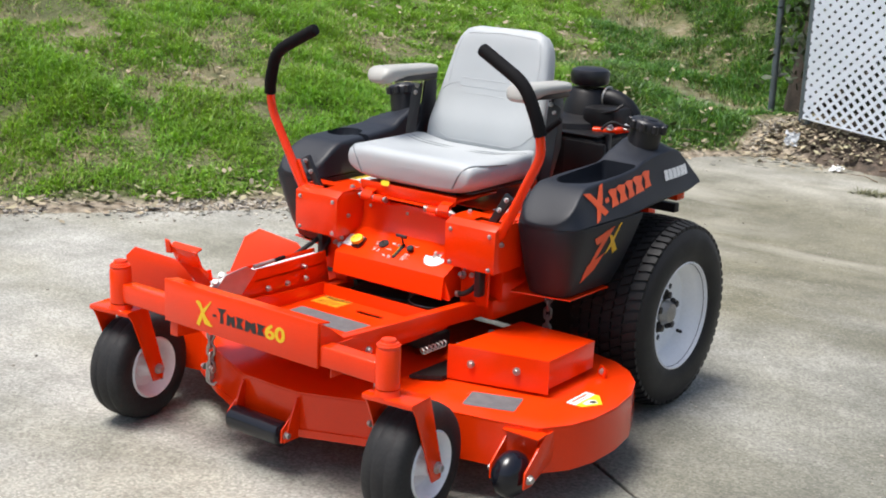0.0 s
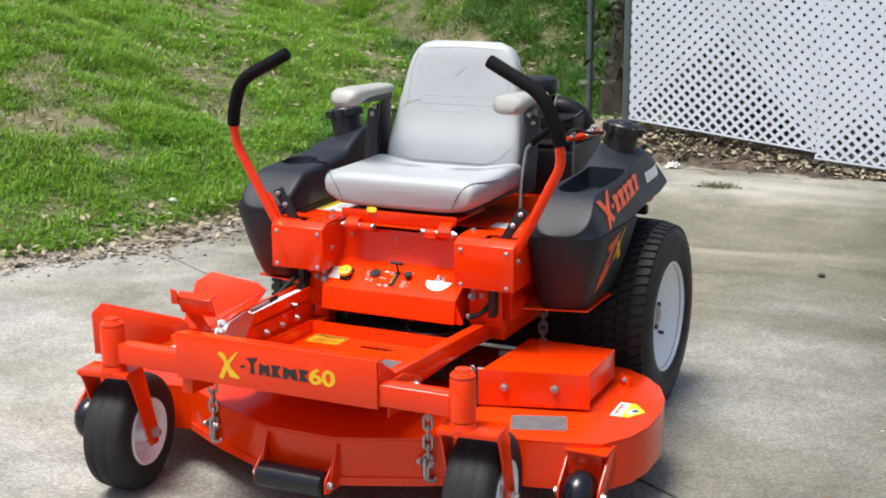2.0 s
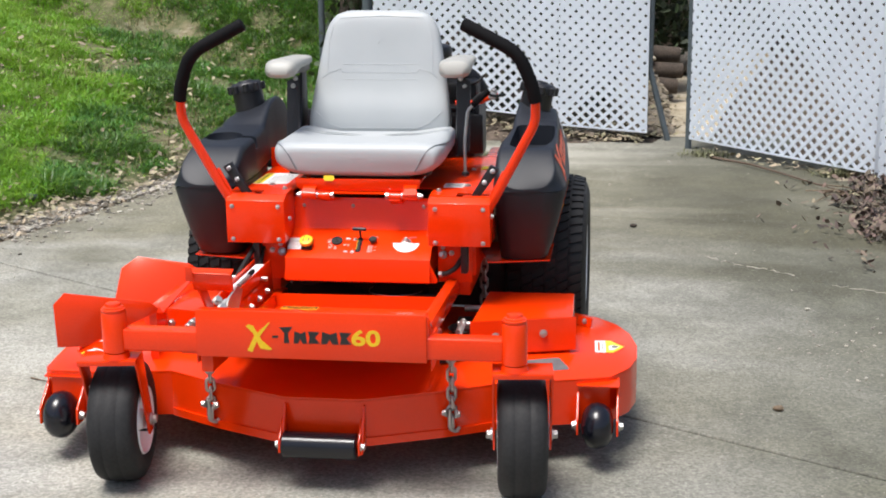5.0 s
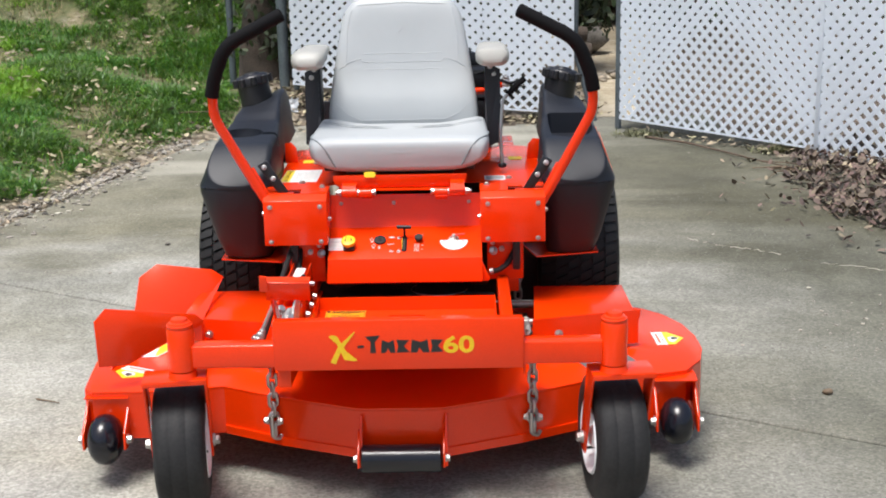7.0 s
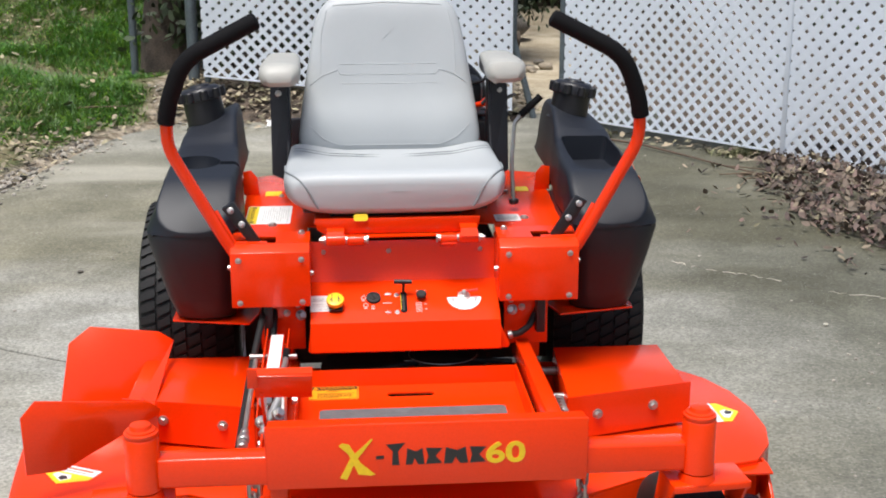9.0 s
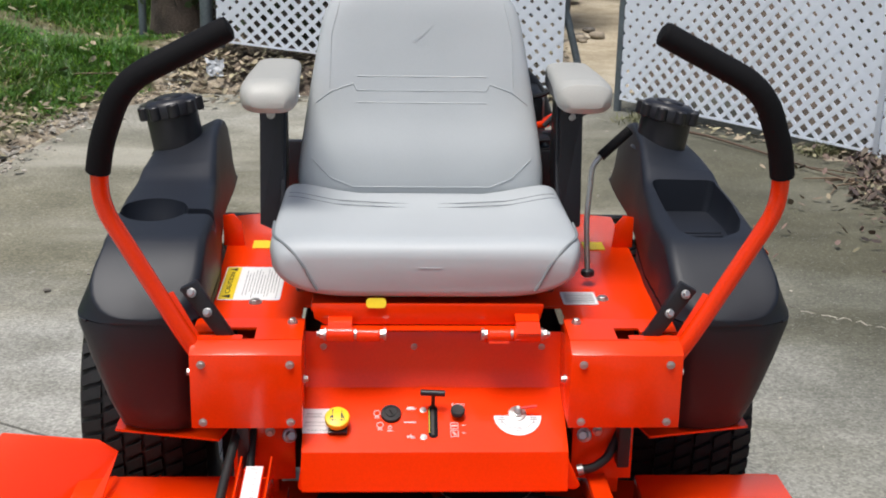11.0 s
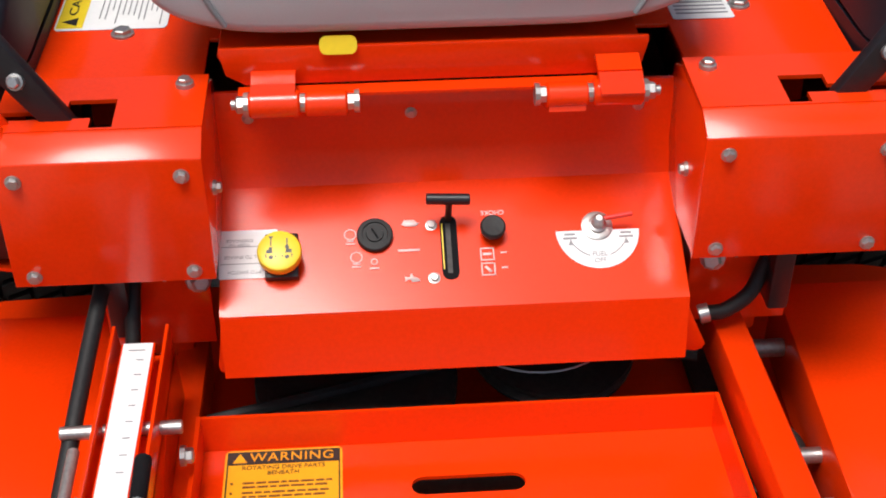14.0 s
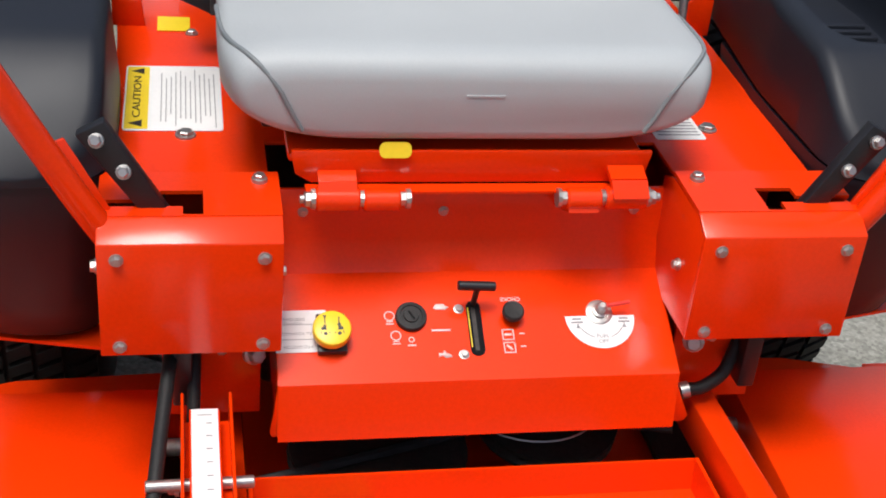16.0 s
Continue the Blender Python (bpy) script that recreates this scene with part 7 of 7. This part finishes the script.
hh = (0.020 + 0.10 * np.clip(cl - 0.30, 0, 1) * 1.4) * (0.6 + 0.8 * rng.random(len(lx)))
deep = (lx + 0.25 * (ly - 6) + 1.2 * (value_noise(lx, ly, 1.4, 17) - 0.5) > -3.0) & (ly > 3.4) & (rng.random(len(lx)) < 0.8)
scatter_blades("lawn_grass", lx[~deep], ly[~deep], hh[~deep], "patchy green lawn grass on the bank", GRASS, 5, 1.7, 0.0034)
scatter_blades("lush_grass", lx[deep], ly[deep], hh[deep] * 1.15, "darker lush grass near the fence", LUSH, 8, 1.5, 0.0034)
n = 26000
bx, by = -7 + 6 * rng.random(n), 0.4 + 8.5 * rng.random(n)
d = edge_distance(bx, by)
km = (d > 0.35) & (d < 4.5) & ~((bx > -1.4) & (by > 5.7)) & (value_noise(bx, by, 2.0, 21) > 0.40)
scatter_blades("dry_grass", bx[km], by[km], 0.03 + 0.06 * rng.random(km.sum()), "dry straw-coloured grass among the lawn", DRYGRASS, 6, 1.1, 0.0028)

# gravel along the edge of the driveway and thinly on it
n = 8500
t = rng.random(n) * 6.9 - 0.6
off = np.abs(rng.normal(0.06, 0.10, n)) * np.where(t > 3.6, 0.6, 1.0) * np.where(rng.random(n) < 0.12, -1.0, 1.0)
ex = np.interp(t, [p[1] for p in EDGE], [p[0] for p in EDGE])
gxp, gyp = ex - off, t + rng.normal(0, 0.05, n)
gp_ = np.stack([gxp, gyp, np.where(edge_distance(gxp, gyp) > 0, ground_z(gxp, gyp), 0.0)], 1)
gp_ = gp_[(edge_distance(gxp, gyp) < 0.75) & (value_noise(gxp, gyp, 3.2, 33) + 0.35 * rng.random(n) > 0.62)]
scatter_stones("edge_gravel", gp_, 0.0025, 0.015, "loose tan gravel along the driveway edge", seed=31)
n = 210
gp_ = np.stack([-2.0 + 4.2 * rng.random(n), -0.8 + 6.2 * rng.random(n), np.zeros(n)], 1)
gp_ = gp_[edge_distance(gp_[:, 0], gp_[:, 1]) < 0]
k2 = 90
cl2 = np.stack([1.50 + rng.normal(0, 0.11, k2), 1.38 + rng.normal(0, 0.22, k2), np.zeros(k2)], 1)
scatter_stones("loose_pebbles", np.concatenate([gp_, cl2]), 0.0025, 0.008, "small loose pebbles on the concrete", seed=32)

# leaf litter: along the fence, on the bank, and the pile beside the driveway
def litter(n, cx, cy, sx_, sy_, seed):
    r = np.random.default_rng(seed)
    return np.stack([cx + r.normal(0, sx_, n), cy + r.normal(0, sy_, n)], 1)


r = np.random.default_rng(44)
n = 1500
fx = -1.25 + 2.1 * r.random(n)
strip = np.stack([fx, fence_y(fx) - np.abs(r.normal(0.02, 0.14 + 0.10 * (fx < -0.5), n)) + 0.12], 1)
n = 130
fx = 1.2 + 0.9 * r.random(n)
strip2 = np.stack([fx, fence_y(fx) - np.abs(r.normal(0.03, 0.09, n)) + 0.02], 1)
corner = litter(260, -1.12, 6.05, 0.14, 0.30, 45)
wd_ = np.stack([-3.4 + 2.5 * r.random(9000), 5.5 + 4.2 * r.random(9000)], 1)
wd_ = wd_[(wd_[:, 0] + 0.25 * (wd_[:, 1] - 6) + 0.9 * value_noise(wd_[:, 0], wd_[:, 1], 2.2, 49) > -0.5)]
bankl = np.stack([-6 + 4.4 * r.random(2400), 0.8 + 7.5 * r.random(2400)], 1)
bankl = bankl[value_noise(bankl[:, 0], bankl[:, 1], 1.3, 13) > 0.40]
bankl = bankl[edge_distance(bankl[:, 0], bankl[:, 1]) > 0.1]
t = r.random(1600) * 6.0 - 0.3
edge = np.stack([np.interp(t, [p[1] for p in EDGE], [p[0] for p in EDGE]) - 0.22 - r.normal(0, 0.15, 1600), t], 1)
pth = np.stack([0.55 + 0.60 * r.random(900), 5.75 + 2.3 * r.random(900)], 1)
pth = pth[pth[:, 0] < 1.0 + 0.25 * r.random(len(pth)) ** 3]
def on_ground(p, up=0.004):
    gz = ground_z(p[:, 0], p[:, 1])
    return np.column_stack([p, np.where(edge_distance(p[:, 0], p[:, 1]) > 0, gz, np.maximum(0.0, gz)) + up])


scatter_leaves("fence_litter", on_ground(np.concatenate([strip, corner])), 0.018, 0.062, "grey-brown dead leaves along the fence foot", LEAF, seed=51)
on_lawn = np.stack([-4.6 + 3.5 * r.random(800), 4.9 + 4.2 * r.random(800)], 1)
on_lawn = on_lawn[(edge_distance(on_lawn[:, 0], on_lawn[:, 1]) > 0.1) & (value_noise(on_lawn[:, 0], on_lawn[:, 1], 1.6, 53) + 0.10 * on_lawn[:, 0] > 0.22)]
scatter_leaves("lawn_leaves", on_ground(on_lawn, 0.032), 0.025, 0.075, "pale dead leaves lying on the grass", LEAF, seed=52)
allp = np.concatenate([strip2, bankl, edge, wd_, pth])
zz = np.where(edge_distance(allp[:, 0], allp[:, 1]) > 0, ground_z(allp[:, 0], allp[:, 1]), np.maximum(0.0, ground_z(allp[:, 0], allp[:, 1])))
scatter_leaves("leaf_litter", np.column_stack([allp, zz + 0.004]), 0.018, 0.060, "brown and tan dead leaves on the ground", seed=46)
pl = np.random.default_rng(47)
n = 4200
py_ = 2.1 + 2.55 * pl.random(n)
edge_x = np.interp(py_, [2.0, 2.4, 3.0, 3.7, 4.2, 4.7], [2.16, 1.96, 1.85, 1.82, 1.96, 2.2]) + 0.10 * (value_noise(py_, py_ * 0, 4, 50) - 0.5)
px_ = edge_x + np.abs(pl.normal(0, 0.42, n)) - np.where(pl.random(n) < 0.10, np.abs(pl.normal(0, 0.22, n)), 0.0)
hz_ = 0.055 * np.clip((px_ - edge_x) / 0.25, 0, 1) * pl.random(n)
pile = np.column_stack([px_, py_, np.maximum(0, ground_z(px_, py_)) + 0.004 + hz_])
tan_ = pl.random(n) < 0.09
scatter_leaves("leaf_pile", pile[~tan_], 0.018, 0.055, "pile of brown dead leaves beside the driveway", PILE, tilt=0.9, seed=48)
scatter_leaves("leaf_pile", pile[tan_], 0.018, 0.050, "paler tan dead leaves on the pile", LEAF, tilt=0.9, seed=54)


# twigs and sticks
def stick(name, pts, r, label):
    o = link(name, pipe([Vector(p) for p in pts], [r * (1 - 0.6 * i / (len(pts) - 1)) for i in range(len(pts))], 7), TWIG)
    return tagged(o, label, "twig", "fallen twigs")


tw = np.random.default_rng(60)
for cx, cy, k in ((1.95, 3.9, 6), (-0.15, 5.55, 3), (2.0, 3.0, 6), (-1.9, 5.6, 4), (-2.3, 4.7, 3)):
    for i in range(k):
        a, L = tw.random() * 6.28 if i else 2.6, 0.12 + 0.32 * tw.random()
        x, y = cx + tw.normal(0, 0.14), cy + tw.normal(0, 0.10)
        z = max(0.0, float(ground_z(x, y))) + 0.006
        stick("twig", [(x, y, z), (x + L * 0.4 * math.cos(a), y + L * 0.4 * math.sin(a), z + 0.012), (x + L * math.cos(a + 0.25), y + L * math.sin(a + 0.25), z + 0.004)], 0.003 + 0.004 * tw.random(), "thin brown dry twig lying on the driveway edge")
stick("twig", [(1.25, 5.05, 0.01), (1.45, 4.78, 0.02), (1.62, 4.52, 0.012), (1.75, 4.2, 0.02), (1.9, 3.95, 0.02)], 0.008, "long brown fallen branch beside the leaf pile")
stick("twig", [(-1.13, 0.80, 0.004), (-1.08, 0.775, 0.006), (-1.05, 0.765, 0.004)], 0.003, "short dark twig lying on the concrete")

# a weed tuft, scraps and single stones
for cx, cy, sp in ((1.22, 5.16, 0.09), (-0.139, 5.08, 0.06), (1.95, 4.55, 0.08)):
    r = np.random.default_rng(int(cx * 100) + 500)
    m_ = 520
    x, y = cx + r.normal(0, sp, m_), cy + r.normal(0, sp * 0.5, m_)
    scatter_blades("weed_tuft", x, y, 0.03 + 0.05 * r.random(m_), "dry olive weed tuft in a crack", OLIVE, 71, 1.3, 0.003)


def pebble(name, x, y, rad, mat, label, cat="stone", flat=0.65, z=None):
    b = bmesh.new()
    bmesh.ops.create_icosphere(b, subdivisions=2, radius=rad)
    for v in b.verts:
        k = 1 + 0.35 * noise.noise(v.co * (1.6 / rad) + Vector((x * 9, y * 9, 3)))
        v.co = Vector((v.co.x * k * 1.25, v.co.y * k, v.co.z * k * flat))
    zm = min(v.co.z for v in b.verts)
    b.transform(Matrix.Translation((x, y, (max(0.0, float(ground_z(x, y))) if z is None else z) - zm - 0.001)))
    return tagged(link(name, b, mat), label, cat)


pebble("stone", 0.786, 3.152, 0.014, BARK, "small dark lump lying on the concrete")
pebble("stone", 1.211, 0.754, 0.013, TWIG, "brown broken stone lying on the concrete")
pebble("stone", -1.135, 2.641, 0.010, ROCK, "small grey stone lying on the concrete")
pebble("stone", 1.425, 1.823, 0.008, STONE, "small pale stone lying on the concrete")
pebble("stone", -2.55, 3.0, 0.024, STONE, "tan stone in the thin grass")

def scrap(name, x, y, z, size, tilt, label, seed, mat=None):
    """A thin crumpled sheet standing among the leaves."""
    r_ = np.random.default_rng(seed)
    b = bmesh.new()
    bmesh.ops.create_grid(b, x_segments=7, y_segments=7, size=size)
    for v in b.verts:
        v.co += Vector(r_.normal(0, 0.14 * size, 3))
    e_ = bmesh.ops.extrude_face_region(b, geom=b.faces[:])
    bmesh.ops.translate(b, verts=[v for v in e_["geom"] if isinstance(v, bmesh.types.BMVert)], vec=(0, 0, 0.0015))
    b.transform(Matrix.Rotation(tilt, 4, "X"))
    zm = min(v.co.z for v in b.verts)
    b.transform(Matrix.Translation((x, y, z - zm)))
    return tagged(link(name, fix(b), mat or SCRAP, angle=20), label, "litter")


scrap("crumpled_paper", -0.567, 5.60, 0.0, 0.036, 0.35, "white crumpled paper on the driveway edge", 9, PAPER)
scrap("plastic_scrap", -1.0, 5.885, 0.07, 0.045, 1.1, "pale crumpled plastic scrap among dead leaves", 5)
pebble("crushed_can", -2.3, 3.35, 0.026, POST, "crushed grey can lying in the grass", "litter", 0.8)

# beyond the fence: a tan path with rubble beside it, rocks, a trunk, dark shrubs
lane_b = bmesh.new()
faces_from(lane_b, [[(x, y, 0.003 if y < 11.5 else 0.10) for x in np.linspace(a_, b_, 6)] for y, a_, b_ in ((5.88, 0.94, 1.30), (6.8, 0.99, 1.42), (7.9, 1.06, 1.60), (9.4, 1.18, 1.85), (11.4, 1.36, 2.20), (12.2, 1.42, 2.30))], closed=False)
tagged(link("garden_path", lane_b, SAND), "tan trodden earth path leading behind the fence", "path", kind="structure")
for i in range(34):
    q_ = np.random.default_rng(300 + i)
    row = i % 3
    x, y = ((0.98 + 0.42 * q_.random(), 7.74 + 0.14 * q_.normal()), (0.86 + 0.20 * q_.random(), 6.5 + 0.5 * q_.random()), (0.80 + 0.25 * q_.random(), 6.9 + 0.7 * q_.random()))[row]
    pebble("rubble_stone", x, y, 0.016 + 0.035 * q_.random() ** 2, (RUBBLE, ROCK)[i % 4 == 1], "pale broken stone lying beside the path" if i % 4 != 1 else "dark broken stone lying beside the path", "stone", 0.6)
hr_ = np.random.default_rng(310)
n = 2600
hx_, hy_ = 0.30 + 0.74 * hr_.random(n), 5.98 + 1.55 * hr_.random(n)
hz_ = np.maximum(0.0, ground_z(hx_, hy_)) + 0.23 * np.clip((hy_ - 6.3) / 1.0, 0, 1) * np.clip((1.06 - hx_) / 0.10, 0, 1) * hr_.random(n) ** 0.5
scatter_stones("rubble_heap", np.stack([hx_, hy_, hz_], 1), 0.010, 0.046, "heap of pale broken stones behind the gate", RUBBLE, seed=311)
hl = hr_.random(900) < 0.5
scatter_leaves("heap_leaves", np.stack([hx_[:900], hy_[:900], hz_[:900] + 0.02], 1)[hl], 0.03, 0.07, "grey-brown dead leaves on the rubble", LEAF, seed=312)
for pts in ([(0.25, 7.66, 0.24), (0.8, 7.62, 0.26), (1.16, 7.66, 0.25)], [(0.40, 7.85, 0.36), (0.95, 7.80, 0.37), (1.14, 7.82, 0.36)], [(0.55, 7.55, 0.12), (1.0, 7.60, 0.14), (1.12, 7.61, 0.13)]):
    tagged(link("log", pipe([Vector(q) for q in pts], [0.075, 0.07, 0.06], 12), BARK), "dark weathered log lying behind the rubble", "log")
pebble("rock", 0.880, 7.60, 0.055, SANDSTONE, "pale tan rock lying on a log", "rock", 0.5, z=0.33)
for i, (x, y, rad) in enumerate(((0.60, 8.1, 0.13), (0.35, 7.95, 0.15), (2.75, 8.6, 0.24), (1.25, 9.6, 0.22), (1.55, 12.0, 0.4), (2.3, 12.2, 0.5))):
    pebble("rock", x, y, rad, ROCK, "rough dark rock at the foot of the wooded slope", "rock", 0.6)
tk = link("tree_trunk", pipe([(-1.32, 6.95, 0.0), (-1.36, 7.0, 0.4), (-1.30, 7.05, 1.0), (-1.42, 7.15, 2.2), (-1.36, 7.2, 3.6)], [0.22, 0.15, 0.13, 0.12, 0.08], 16), BARK)
tagged(tk, "rough dark tree trunk behind the fence post", "tree trunk")
r = np.random.default_rng(80)
n = 30000
sx_ = -1.2 + 7 * r.random(n)
sy_ = 6.9 + 5.6 * r.random(n) ** 1.3
sz_ = 3.2 * r.random(n) ** 1.2
dens = value_noise(sx_, sz_ * 2 + sy_, 1.4, 81)
km = (dens > 0.25) & ~((sx_ > 0.62) & (sx_ < 2.9) & (sy_ < 8.2 + 1.2 * (sx_ > 1.02))) & (sz_ > 0.1)
pts = np.stack([sx_[km], sy_[km], ground_z(sx_[km], sy_[km]) + sz_[km]], 1)
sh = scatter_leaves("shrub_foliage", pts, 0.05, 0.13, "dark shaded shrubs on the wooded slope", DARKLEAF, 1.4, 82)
tagged(sh, category="shrubs")
# leaves added close behind the lattice so that its holes look dark
r = np.random.default_rng(83)
n = 9000
hx = np.concatenate([-0.95 + 1.85 * r.random(n), 1.30 + 1.55 * r.random(n)])
hy = fence_y(hx) + 0.35 + 0.55 * r.random(2 * n) + np.where(hx > 1.2, 0.15, 0.0)
hz = 1.75 * r.random(2 * n) ** 0.8
km = value_noise(hx * 2, hz * 2 + hy, 1.3, 86) > 0.18
km &= ~(hx > 0.65) & ((hz > 0.45) | (r.random(2 * n) < 0.35))
hx, hy, hz = hx[km], hy[km], hz[km]
sh = scatter_leaves("hedge_foliage", np.stack([hx, hy, ground_z(hx, hy) + hz], 1), 0.05, 0.12, "shade-dark shrubs filling in close behind the lattice", DARKLEAF, 1.4, 87)
tagged(sh, category="shrubs")
r = np.random.default_rng(88)
n = 4200
gap = np.stack([0.20 + 1.15 * r.random(n), 7.95 + 0.75 * r.random(n), 0.30 + 1.7 * r.random(n) ** 0.9], 1)
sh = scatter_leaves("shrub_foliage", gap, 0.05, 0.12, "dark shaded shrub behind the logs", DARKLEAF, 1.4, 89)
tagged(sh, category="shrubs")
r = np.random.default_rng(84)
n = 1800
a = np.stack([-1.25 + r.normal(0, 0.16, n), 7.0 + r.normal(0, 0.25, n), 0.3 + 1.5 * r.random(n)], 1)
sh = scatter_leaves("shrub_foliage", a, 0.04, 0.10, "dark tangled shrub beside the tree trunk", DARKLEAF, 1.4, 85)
tagged(sh, category="shrubs")

# the pale healed crack across the slab, thin and broken
ck = np.array([(1.10, 2.60), (1.20, 2.50), (1.29, 2.43), (1.39, 2.36), (1.47, 2.25), (1.62, 2.15), (1.79, 2.06), (1.95, 1.98), (2.1, 1.90)])
cr = np.random.default_rng(95)
for k0 in range(8):
    for h0, h1 in ((0.05, 0.50), (0.56, 0.97)):
        if cr.random() < 0.18:
            continue
        pts_ = [Vector((*(ck[k0] + (ck[k0 + 1] - ck[k0]) * q + cr.normal(0, 0.008, 2)), 0.0006)) for q in np.linspace(h0, h1, 5)]
        part("healed_crack", pipe(pts_, [0.0008, 0.002 + 0.0015 * cr.random(), 0.0022, 0.0025, 0.0008], 6, flat=0.15), STONE, driveway, "pale mortar-filled crack")
